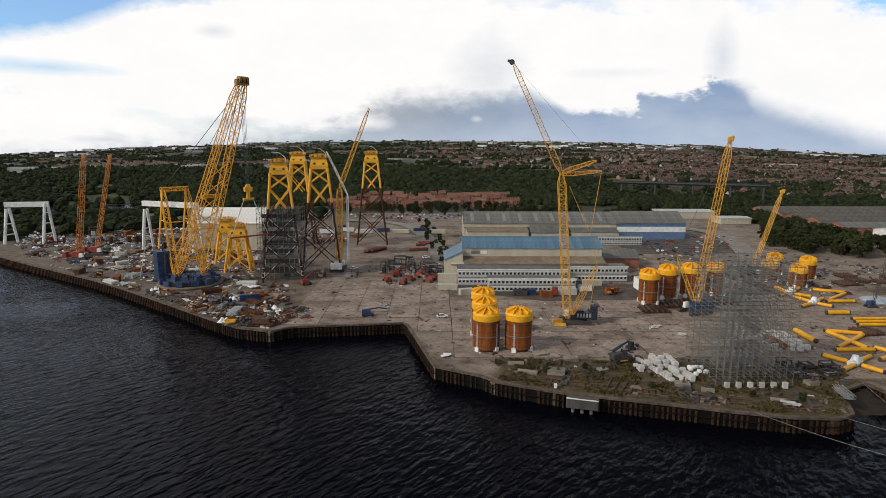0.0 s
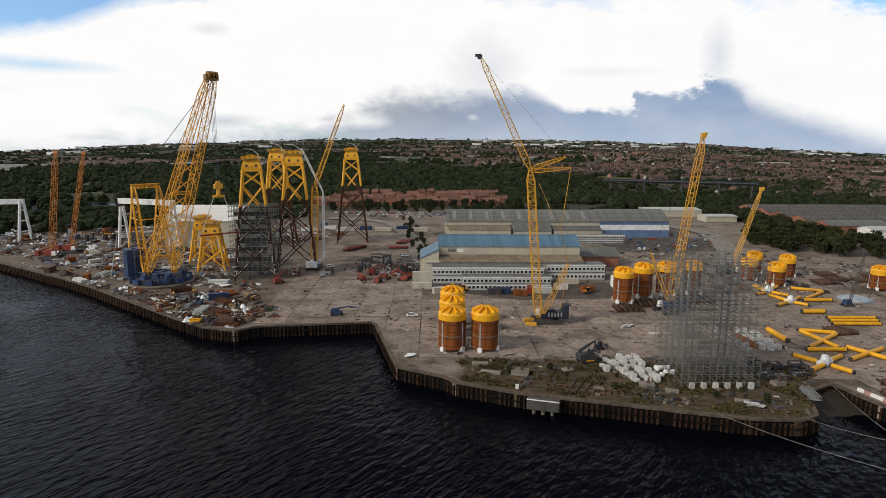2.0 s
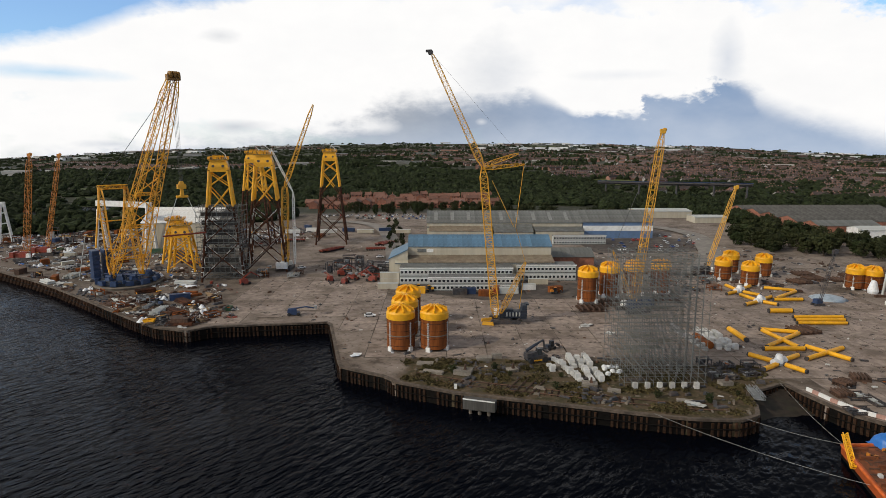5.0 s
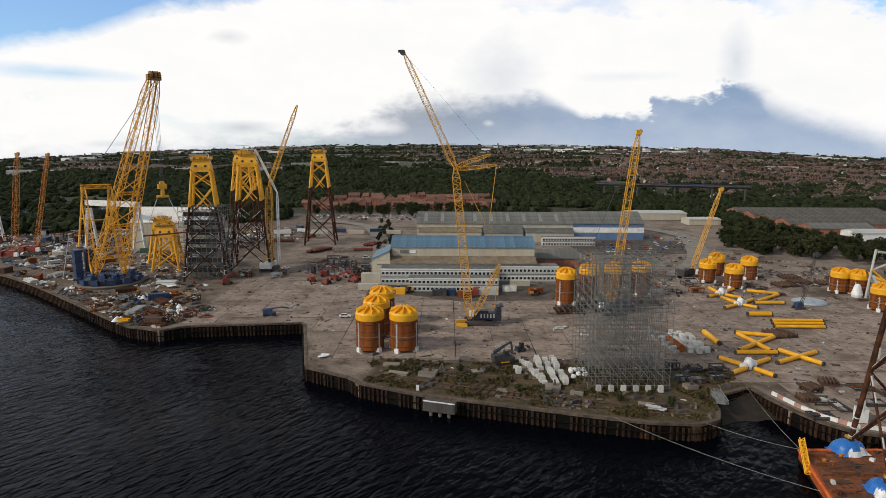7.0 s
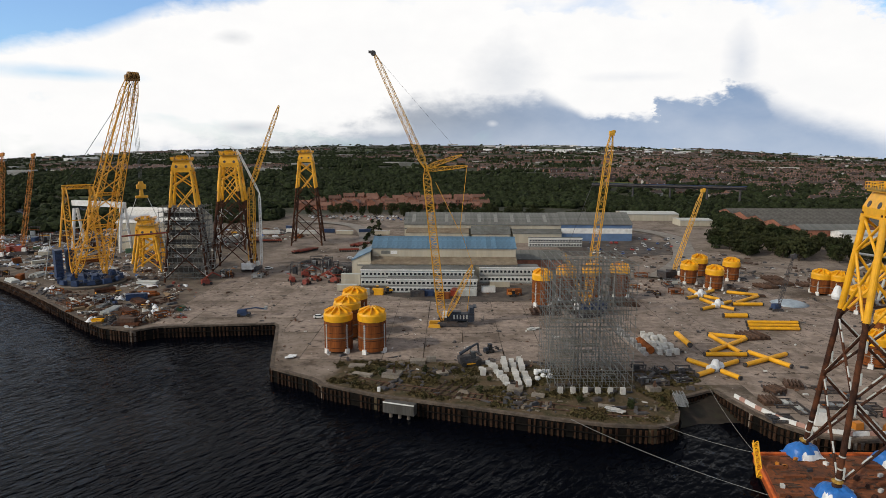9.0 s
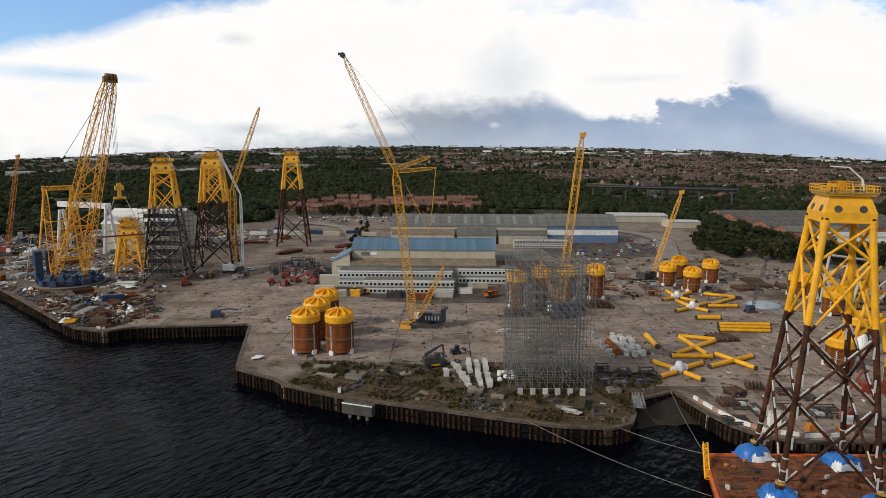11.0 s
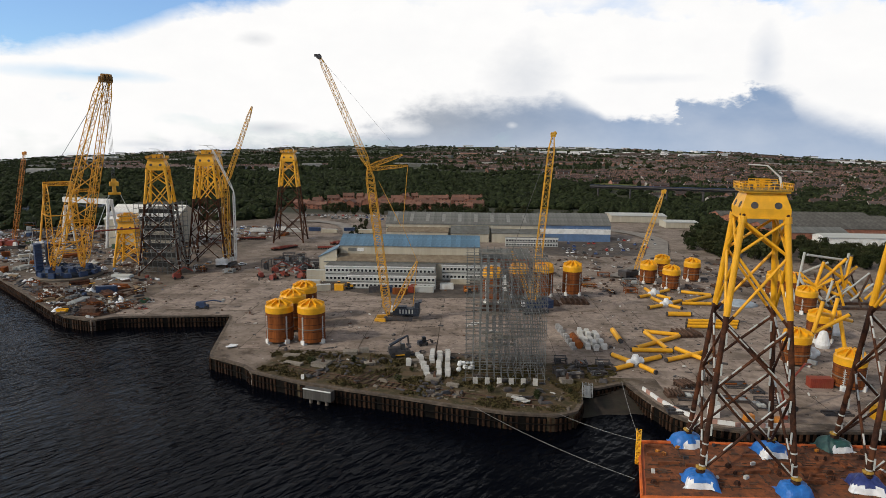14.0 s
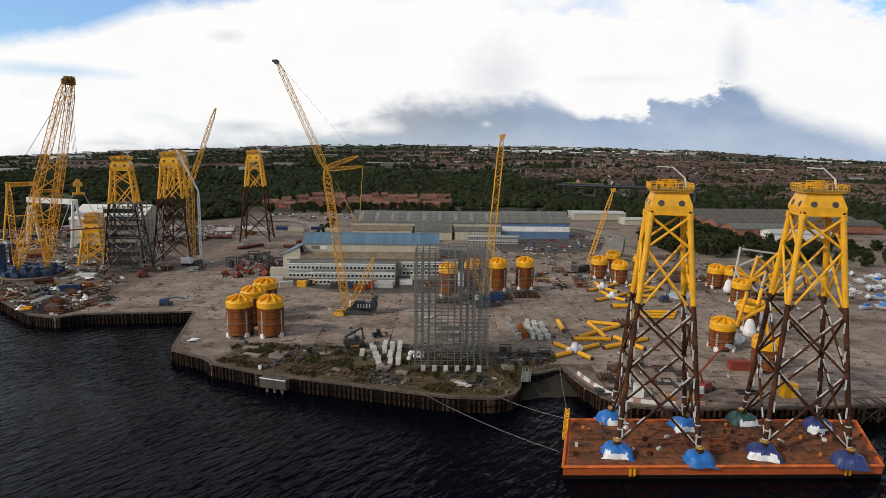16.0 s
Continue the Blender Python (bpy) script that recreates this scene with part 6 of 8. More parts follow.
build_slabs()
solo("road", MB().prism([(3, 282), (7, 269), (43, 250.5), (70, 253), (98, 256), (98, 284)], -0.2, 0.13), mat("old_tarmac", (0.052, 0.042, 0.036), 0.9, var=0.3, size=2.0, dirt=(0.15, 0.12, 0.095), dirt_amt=0.6, dirt_size=7, coords="World", bump=0.3), "dark worn tarmac in front of the offices", "road", kind="structure")


# ---- overgrown river-front strip ----
def scrub():
    rnd = random.Random(31)
    mb = MB()
    for k in range(9000):
        x = rnd.uniform(14, 116)
        y = rnd.uniform(shore_y(x) + 2.2, min(181 - 0.08 * x, shore_y(x) + 32))
        if noise.noise((x / 9, y / 7, 3)) < 0.08:
            continue
        h = rnd.uniform(0.15, 0.6)
        for q in range(3):
            a = rnd.random() * 6.283
            dx, dy = math.cos(a) * 0.3, math.sin(a) * 0.3
            px, py = x + rnd.gauss(0, 0.4), y + rnd.gauss(0, 0.4)
            mb.add([(px - dx, py - dy, 0), (px + dx, py + dy, 0), (px + dx * 1.6 + rnd.gauss(0, 0.15), py + dy * 1.6, h), (px - dx * 0.6, py - dy + rnd.gauss(0, 0.15), h * 0.9)], [(0, 1, 2, 3)])
    M_SCRUB = mat("scrub_grass", (0.066, 0.056, 0.024), 0.9, var=0.4, size=1.0, dirt=(0.11, 0.08, 0.04), dirt_amt=0.8, dirt_size=6, bump=0, island=0.18, spec=0.15)
    solo("scrub", mb, M_SCRUB, "rough olive and brown scrub grass along the river front", "grass", kind="stuff")
    for x, y in ((28, 168), (44, 165), (55, 156), (58, 164), (80, 150), (101, 151), (40, 170), (92, 147)):
        tree(x, y, rnd.uniform(0.14, 0.26), rnd.randrange(5), "small scrubby bush on the overgrown river front", "scrub bushes")


scrub()


def plinth(x, y, rz, w, d, h, gear):
    """An old concrete footing, with bolts or a rusty bracket left on it."""
    t = thing("concrete_plinth", "old pale concrete plinth on the overgrown river front", "plinth", (x, y, 0), rz, "concrete plinths")
    part("block", MB().box((0, 0, h / 2 - 0.1), (w, d, h + 0.2), 0, 0.95), M_BLOCKY, t)
    part("cap", MB().box((0, 0, h + 0.09), (w * 0.98, d * 0.98, 0.18)), M_BLOCKY, t)
    if gear:
        part("bracket", MB().box((w * 0.1, 0, h + 0.6), (0.9, 0.7, 0.9), 0, 0.6).tube((w * 0.1, 0, h + 0.9), (w * 0.1, 0, h + 1.7), 0.25, n=7), M_SCRAP, t)


M_BLOCKY = mat("weathered_plinth", (0.21, 0.185, 0.155), 0.9, var=0.25, size=1.0, dirt=(0.10, 0.085, 0.065), dirt_amt=0.7, dirt_size=2.5, bump=0.4, rand=0.2)
for x, y, rz, w, d, h, gear in ((31.0, 167.5, -14, 5.2, 4.0, 1.0, True), (37.5, 178.2, 4, 4.6, 2.6, 0.9, False), (41.5, 180.0, 8, 3.0, 1.6, 1.3, False), (22.5, 168.0, -20, 6.0, 1.8, 0.4, False), (20.0, 175.0, -5, 5.0, 2.4, 0.35, False), (45.0, 169.0, 20, 3.2, 2.4, 0.7, True), (64.5, 158.0, -12, 4.2, 3.0, 0.8, True), (70.0, 154.0, -16, 3.4, 1.6, 0.5, False), (58.0, 172.0, 10, 3.0, 2.2, 0.6, False), (101.0, 158.0, 10, 3.4, 2.6, 1.2, True), (104.5, 163.0, -20, 2.6, 2.2, 1.0, False), (86.0, 147.5, -16, 4.0, 1.4, 0.4, False)):
    plinth(x, y, rz, w, d, h, gear)


def old_rails():
    """Sunken crane rails running along the quay on rotten sleepers."""
    t = thing("crane_rails", "rusty sunken crane rails on rotten timber sleepers", "rails")
    for off in (5.0, 8.2):
        prev = None
        for x, y, a in along_shore(14, 96, 6.0):
            p = (x - math.sin(a) * off, y + math.cos(a) * off, 0.16 + 0.05 * noise.noise((x / 7, y / 7, off)))
            if prev:
                part("rail", MB().tube(prev, p, 0.16, n=4), M_SCRAP, t)
            prev = p
    for k, (x, y, a) in enumerate(along_shore(15, 95, 1.7)):
        if noise.noise((x / 6, y / 6, 11)) > -0.05:
            part("sleeper", MB().box((x - math.sin(a) * 6.6, y + math.cos(a) * 6.6, 0.08), (0.45, 4.6, 0.16), math.degrees(a) + random.uniform(-4, 4)), M_PILE, t)
    for k in range(4):
        part("skew_rail", MB().tube((41.5 + 2.1 * k, 153.5 - 0.5 * k, 0.25), (46.5 + 2.4 * k, 163.5 - 0.3 * k, 0.3), 0.2, n=4), M_SCRAP, t)


old_rails()


# ---- yellow tubular braces laid out in the yard ----
def braces(label, tubes, nodes=(), r=0.7):
    t = thing("brace_assembly", label, "steel bracing", group="yellow bracing")
    for a, b in tubes:
        a, b = Vector((*a, r + 0.15)) if len(a) == 2 else Vector(a), Vector((*b, r + 0.15)) if len(b) == 2 else Vector(b)
        tb = part("tube", MB().tube(a, b, r, n=12), M_YELLOW, t)
        d = (b - a).normalized()
        for e, s in ((a, -1), (b, 1)):
            part("end_cap", MB().tube(e, e + d * s * 0.5, r * 0.93, n=12), M_DARK, tb)
    for p in nodes:
        n = MB()
        n.lathe((p[0], p[1], 0.1), [(1.2, 0), (1.5, 0.8), (1.2, 2.2), (0.95, 3.0), (0.75, 3.3), (0.3, 3.4)], 12)
        n.tube((p[0] - 2.2, p[1] - 1.2, 1.1), (p[0] + 2.2, p[1] + 1.2, 1.3), 1.15, n=10)
        part("node_wrap", n, M_TARPW, t, "white sheeted node")
    return t


braces("white-wrapped node with four yellow tube arms", [((118.7, 180.8), (122.6, 175)), ((133, 179.8), (125.2, 174.8)), ((116.6, 168), (122.4, 172)), ((127.5, 166.2), (124.8, 171.5))], [(123.8, 173.5)])
braces("yellow K-shaped tube frame", [((135.5, 206.8), (146.4, 203.3)), ((126, 186), (138.6, 186)), ((135.5, 205.5), (137.6, 187.5)), ((146, 202), (128, 188))])
braces("crossed pair of yellow tubes", [((140.5, 188.3), (146.8, 175.9)), ((134.1, 176.8), (151, 186.6))])
braces("white-wrapped node with four yellow tube arms", [((154.8, 275), (155.2, 266)), ((160.5, 256), (156.5, 262)), ((147.6, 258.3), (153.8, 262.5)), ((164.9, 273), (156.8, 265.5))], [(155.3, 263.5)])
braces("white-wrapped node with four yellow tube arms", [((152.7, 257), (154.8, 248)), ((159.5, 240.3), (156.2, 244.5)), ((146.7, 240.3), (153.5, 244.5)), ((163.7, 253), (156.6, 247.5))], [(155.2, 245.7)])
braces("yellow K-shaped tube frame", [((169.5, 270), (180.5, 264.4)), ((162.5, 248.5), (174.4, 248.5)), ((179.5, 262.5), (164.5, 250.5))])
braces("single yellow tube lying in the yard", [((151, 230.2), (159.6, 230.2))], r=0.9)
braces("row of long yellow tubes side by side", [((156, 222.5), (174.5, 222.5)), ((154.5, 218.6), (172.5, 218.4)), ((153, 214.6), (170.5, 214.2))], r=0.6)
braces("single yellow tube lying in the yard", [((124.6, 206.8), (124.4, 194.4))], r=0.9)
# part-built frames by the slipway
braces("half-built frame of leaning yellow tubes with wrapped joints", [((180.5, 185, 6), (183.0, 185, 18)), ((181, 185, 8), (193, 188, 13)), ((193, 188, 2), (191, 190, 14)), ((183, 186, 14), (199, 196, 9)), ((187, 187, 9), (192, 193, 17))], [(181, 184.5)], r=0.6)
braces("half-built frame of yellow tubes and braces", [((216, 250, 6), (219, 250, 19)), ((217, 250, 9), (229, 252, 20)), ((219, 251, 18), (231, 252, 10)), ((229, 252, 4), (231, 252, 21)), ((222, 250, 7), (236, 256, 16)), ((212, 252, 11), (224, 246, 6))], r=0.62)
fr = thing("white_tube_frame", "half-built frame of white and grey tubes", "steel bracing", group="white frames")
for a, b in (((211, 252, 13), (212, 252, 22.5)), ((212, 252, 14), (223, 254, 18)), ((213, 252, 21.5), (230, 255, 19)), ((230, 254, 8), (231, 254, 22)), ((219, 246, 2), (221, 246, 12)), ((211, 252, 13), (210, 252, 2)), ((221, 247, 1), (214, 250, 9))):
    part("tube", MB().tube(a, b, 0.5, n=10), M_PANEL, fr)
_r = random.Random(71)
_lat = thing("brace_assembly", "tangled half-built lattice of yellow and white tubes by the slipway", "steel bracing", group="yellow bracing")
for k in range(22):
    x, y = 212 + 1.35 * k, 247 + _r.uniform(-3, 8)
    lean = _r.choice((-7, -4, 4, 8, 10))
    z0 = _r.uniform(0.4, 8)
    part("tube", MB().tube((x, y, z0), (x + lean, y + _r.uniform(-2, 4), z0 + _r.uniform(5, 11)), _r.choice((0.34, 0.42, 0.5)), n=8), M_PANEL if k % 4 == 1 else M_SCRAP if k % 4 == 3 else M_YELLOW, _lat)
for y in (246, 255):
    part("sleeper", MB().box((226, y, 0.5), (34, 1.0, 1.0)), M_SCRAP, _lat, "dark steel sleeper beam")
for k in range(5):
    part("post", MB().tube((211 + 7.5 * k, 246, 0.9), (211 + 7.5 * k, 255, 13), 0.35, n=8), M_SCRAP, _lat, "dark raking post")
for x, y, s in ((190, 195, 1), (213, 262, 0.8), (203, 210, 0.9)):
    solo("sheeted_node", MB().lathe((0, 0, 0), [(1.9, 0), (2.3, 1.2), (1.7, 3.4), (1.3, 4.8), (0.9, 5.6), (0.3, 5.8)], 14), M_TARPW, "white sheeted steel node standing on blocks", "sheeted steel", (x, y, 0.0 if s < 1 else 0), group="sheeted nodes")


# ---- concrete blocks, beams and containers ----
M_BLOCK = mat("white_block", (0.50, 0.50, 0.485), 0.8, var=0.14, size=1.0, dirt=(0.33, 0.31, 0.28), dirt_amt=0.5, dirt_size=2, rand=0.15)
M_CAGE = mat("grey_block", (0.30, 0.30, 0.30), 0.8, var=0.2, size=0.8, dirt=(0.14, 0.13, 0.12), dirt_amt=0.6, dirt_size=2, rand=0.3)
_blk = MB().box((0, 0, 0.45), (1.45, 1.4, 0.9), taper=0.95).mesh("concrete_block", M_BLOCK)
_blkg = MB().box((0, 0, 0.45), (1.4, 1.35, 0.9), taper=0.95).mesh("grey_block", M_CAGE)


def block(x, y, z, rz):
    o = solo("concrete_block", _blk if x < 100 or x > 111 else _blkg, None, "pale concrete ballast block in a stacked row" if x < 100 or x > 111 else "grey concrete ballast block in a long row", "concrete block", (x, y, z), rz, "concrete blocks")


_r = random.Random(3)
for x0, y0, x1, y1, n in ((58.5, 178, 62.8, 161, 12), (63.0, 179, 63.3, 172, 5), (65.4, 179, 65.6, 172, 5), (67.8, 179, 68.0, 172, 5), (65.6, 168.5, 66.0, 161, 6), (68.0, 168.5, 68.5, 161, 6), (56.3, 172.5, 56.6, 169, 3), (106, 210, 108, 187, 13), (112.8, 206, 112.6, 188, 13), (115.0, 206, 115.2, 187, 14), (117.3, 204, 117.9, 188, 12)):
    for k in range(n):
        f = k / max(1, n - 1)
        for z in (0, 0.9):
            if z and _r.random() < 0.4:
                continue
            block(x0 + (x1 - x0) * f + _r.uniform(-0.15, 0.15), y0 + (y1 - y0) * f, z + 0.06, _r.uniform(-5, 5))
solo("rusty_cylinder", MB().tube((0, -5, 1.2), (0, 5, 1.2), 1.2, n=16), M_RUST, "rusty steel cylinder lying between block rows", "steel cylinder", (109.6, 193, 0.05), 4)
_bag = MB().lathe((0, 0, 0), [(0.6, 0), (0.8, 0.4), (0.7, 1.0), (0.3, 1.2)], 8).mesh("bulk_bag", M_TARPW)
for k in range(9):
    solo("bulk_bag", _bag, None, "white bulk bag lying among the rubble", "bulk bag", (70.5 + _r.uniform(0, 5), 163 + _r.uniform(0, 9), 0), _r.random() * 180, "bulk bags")


def beam_rack(x, y, n, l, rz=0, label="stack of rusty steel beams"):
    t = thing("beam_stack", label, "steel beams", (x, y, 0.05), rz, "beam stacks")
    for k in range(n):
        z = 0.35 + 0.75 * (k // 5)
        if (k // 5) % 2:
            part("beam", MB().box((-l / 2 + l * ((k % 5) + 0.5) / 5, 0, z), (0.4, l * 0.9, 0.7)), M_SCRAP, t)
        else:
            part("beam", MB().box((0, -l * 0.45 + l * 0.9 * ((k % 5) + 0.5) / 5, z), (l, 0.4, 0.7)), M_SCRAP, t)


for x, y in ((84, 236), (95, 243.5), (106, 246), (118.5, 249.5)):
    beam_rack(x, y, 10, 11, label="crossed rusty steel beams under the tall buckets")
for x, y, rz in ((193, 283, 10), (204, 290, 0), (215, 287, -8), (226, 296, 4), (205, 301, 0), (133, 158, 20), (128, 151, 0), (140, 162, -15), (150, 206, 10)):
    beam_rack(x, y, 10, 9 if y > 200 else 4.5, rz, "low stack of rusty steel beams in the yard")


CABINS = {}


def cabin(x, y, z, rz, m, l=6.1, h=2.6, label="corrugated steel shipping container in the yard", w=2.44):
    key = (m.name, l, h)
    if key in CABINS:
        return tagged(copy_thing(CABINS[key], pose(x, y, z, 0, 0, rz)), label)
    t = thing("container", label, "container", (x, y, z), rz, "containers and cabins")
    CABINS[key] = t
    n = int(l / 0.5)
    out = []
    for k in range(2 * n + 1):
        e = 0.07 * (k % 2)
        out += [(-l / 2 + l * k / (2 * n), -w / 2 - e)]
    out += [(-a, -b) for a, b in out]
    part("body", MB().prism(out, 0, h), m, t)
    part("door", MB().box((l / 2 + 0.05, 0, h / 2), (0.1, w - 0.3, h - 0.3)), m, t)
    part("roof", MB().box((0, 0, h + 0.05), (l + 0.1, w + 0.1, 0.1)), M_PANEL if m in (M_WHITE, M_PANEL, M_CREAM) else m, t)
    return t


M_GREEN = mat("green_paint", (0.03, 0.09, 0.05), 0.6, var=0.2, size=1.5, dirt=RUST, dirt_amt=0.4, dirt_size=2)
for x, y, rz, m, l, n in ((1, 283, 0, M_CREAM, 9.0, 2), (1, 272, 0, M_CREAM, 9.0, 1), (64, 270, 5, M_WHITE, 6.1, 1), (70, 281, 0, M_CREAM, 9.0, 1), (75, 265, 12, M_RUST, 6.1, 1), (44, 258, -8, M_RUST, 6.1, 1), (54, 263, 0, M_PANEL, 9.0, 1), (49, 264, 80, M_RED, 6.1, 1), (90, 273, 90, M_WHITE, 9.0, 2), (37, 262, 0, M_BLUE, 6.1, 1), (33, 261, 4, M_DARK, 6.1, 1), (9, 263, 20, M_CREAM, 6.1, 1), (16, 264, 0, M_YELLOW, 4.0, 1)):
    for k in range(n):
        cabin(x, y, k * 2.62, rz, m, l)


# ---- vehicles and machines ----
M_TYRE = mat("tyre", (0.02, 0.02, 0.02), 0.9, var=0.2, size=0.5, bump=0)
CAR_PAINT = [mat("car_" + n, c, 0.3, var=0.05, size=2.0, bump=0) for n, c in (("white", (0.75, 0.75, 0.75)), ("silver", (0.42, 0.43, 0.44)), ("red", (0.35, 0.03, 0.02)), ("blue", (0.03, 0.07, 0.22)), ("black", (0.02, 0.02, 0.02)), ("grey", (0.13, 0.13, 0.14)))]
CAR_NAME = ("white", "silver", "red", "blue", "black", "grey")
CARS = {}


def car(x, y, rz, k):
    if k in CARS:
        return copy_thing(CARS[k], pose(x, y, terrain(x, y) + 0.02, 0, 0, rz))
    t = thing("car", "parked " + CAR_NAME[k] + " car in the car park", "car", (x, y, terrain(x, y) + 0.02), rz, "parked cars")
    CARS[k] = t
    prof = [(-2.1, 0.35), (2.1, 0.35), (2.15, 0.75), (1.1, 0.95), (-2.0, 0.98), (-2.15, 0.7)]
    b = MB()
    vs = [(x2, s * 0.88, z) for s in (-1, 1) for x2, z in prof]
    b.add(vs, [tuple(range(5, -1, -1)), tuple(range(6, 12))] + [(i, (i + 1) % 6, 6 + (i + 1) % 6, 6 + i) for i in range(6)])
    part("body", b, CAR_PAINT[k], t)
    part("cabin", MB().box((-0.35, 0, 1.2), (2.6, 1.55, 0.5), taper=0.78), M_GLASS, t)
    part("roof", MB().box((-0.35, 0, 1.46), (1.9, 1.2, 0.06)), CAR_PAINT[k], t)
    wh = MB()
    for sx in (-1.3, 1.3):
        for sy in (-0.85, 0.85):
            wh.tube((sx, sy - 0.1, 0.32), (sx, sy + 0.1, 0.32), 0.32, n=10)
    tagged(part("wheels", wh, M_TYRE, t), kind="stuff")
    return t


_r = random.Random(8)
for y0, x0, x1 in ((563, -82, 25), (549, -76, 30), (536, -60, 30)):
    x = x0
    while x < x1:
        if _r.random() < 0.6:
            car(x, y0 + _r.uniform(-1, 1), 90 + _r.uniform(-6, 6), _r.choice((0, 0, 1, 1, 2, 3, 4, 5)))
        x += 3.2
for y0, x0, x1 in ((412, 128, 200), (399, 126, 196), (386, 124, 178), (373, 128, 160), (430, 176, 214)):
    x = x0
    while x < x1:
        if _r.random() < 0.45:
            car(x, y0 + _r.uniform(-2, 2), 80 + _r.uniform(-12, 12), _r.choice((0, 0, 1, 1, 2, 3, 4, 5)))
        x += 3.4
for x, y, rz, k in ((-48, 318, 40, 0), (-2, 226, 10, 0), (5, 325, 10, 0), (-4, 330, 0, 1), (2, 320, 60, 4), (-10, 350, 15, 0)):
    car(x, y, rz, k)

LIFTS = {}


def boom_lift(x, y, rz, m, k=0, s=1.0):
    """A wheeled boom lift: chassis, four wheels, turntable, two arms and a basket."""
    lab = "red wheeled boom lift parked in the yard" if m is M_RED else "blue wheeled boom lift parked on the quay" if m is M_BLUE else "orange wheeled boom lift parked in the yard"
    key = (m.name, k)
    M = pose(x, y, 0.05, 0, 0, rz)
    if key in LIFTS:
        o = copy_thing(LIFTS[key], M)
        return o
    t = thing("boom_lift", lab, "boom lift", (x, y, 0.05), rz, "boom lifts")
    LIFTS[key] = t
    part("chassis", MB().box((0, 0, 0.9), (4.6, 2.2, 0.9), taper=0.9), m, t)
    for sx in (-1.7, 1.7):
        for sy in (-1.2, 1.2):
            part("wheel", MB().tube((sx, sy - 0.25, 0.65), (sx, sy + 0.25, 0.65), 0.65, n=12), M_TYRE, t)
    part("turntable", MB().box((-0.6, 0, 2.0), (3.6, 2.2, 1.3), taper=0.85), m, t)
    if k == 0:
        pts = [(-1.8, 0, 2.4), (4.5, 0, 3.2), (7.5, 0, 2.6)]
    elif k == 1:
        pts = [(-1.5, 0, 2.4), (-3.5, 0, 6.0), (6.0, 0, 11.0), (9.0, 0, 10.4)]
    else:
        pts = [(-1.8, 0, 2.4), (3.0, 0, 5.5), (7.0, 0, 3.0)]
    for a, b in zip(pts, pts[1:]):
        part("arm", MB().tube(a, b, 0.32, 0.26, 6), m, t)
    e = pts[-1]
    part("basket", MB().box((e[0] + 0.7, 0, e[2] + 0.4), (1.0, 2.0, 1.0)), M_GREY, t)
    return t


for x, y, rz, k in ((-24, 300, 20, 2), (-17, 291, -30, 0), (-8, 287, 160, 2), (-20, 283, 80, 0), (-12, 298, 30, 2), (-4, 292, 200, 0), (-28, 288, 120, 0), (-66, 281, 40, 2)):
    boom_lift(x, y, rz, M_RED, k)
boom_lift(153, 143, 35, M_RED, 1)
boom_lift(-31, 228, 8, M_BLUE, 0)
for x, y, rz in ((-62, 300, 90),):
    boom_lift(x, y, rz, M_ORANGE, 0)


def trailer(x, y, rz, l=14.0, m=M_RED):
    """A flat self-propelled trailer with many wheels."""
    t = thing("flat_trailer", "long red flat trailer with many wheels", "trailer", (x, y, 0.05), rz, "flat trailers")
    part("bed", MB().box((0, 0, 1.25), (l, 2.6, 0.45)), m, t)
    part("rail", MB().box((0, -1.1, 1.6), (l, 0.3, 0.3)), m, t)
    part("rail", MB().box((0, 1.1, 1.6), (l, 0.3, 0.3)), m, t)
    wh = MB()
    n = int(l / 1.5)
    for k in range(n):
        for s in (-0.9, 0.9):
            x0 = -l / 2 + l * (k + 0.5) / n
            wh.tube((x0, s - 0.3, 0.5), (x0, s + 0.3, 0.5), 0.5, n=10)
    tagged(part("wheels", wh, M_TYRE, t), kind="stuff")
    return t


for x, y, rz, l in ((-43, 372, 60, 16), (-40, 374, 60, 16), (-13, 398, 62, 14), (-9.5, 398, 62, 14), (-15, 375, 10, 12), (-75, 410, 5, 18), (-105, 330, 20, 14)):
    trailer(x, y, rz, l)


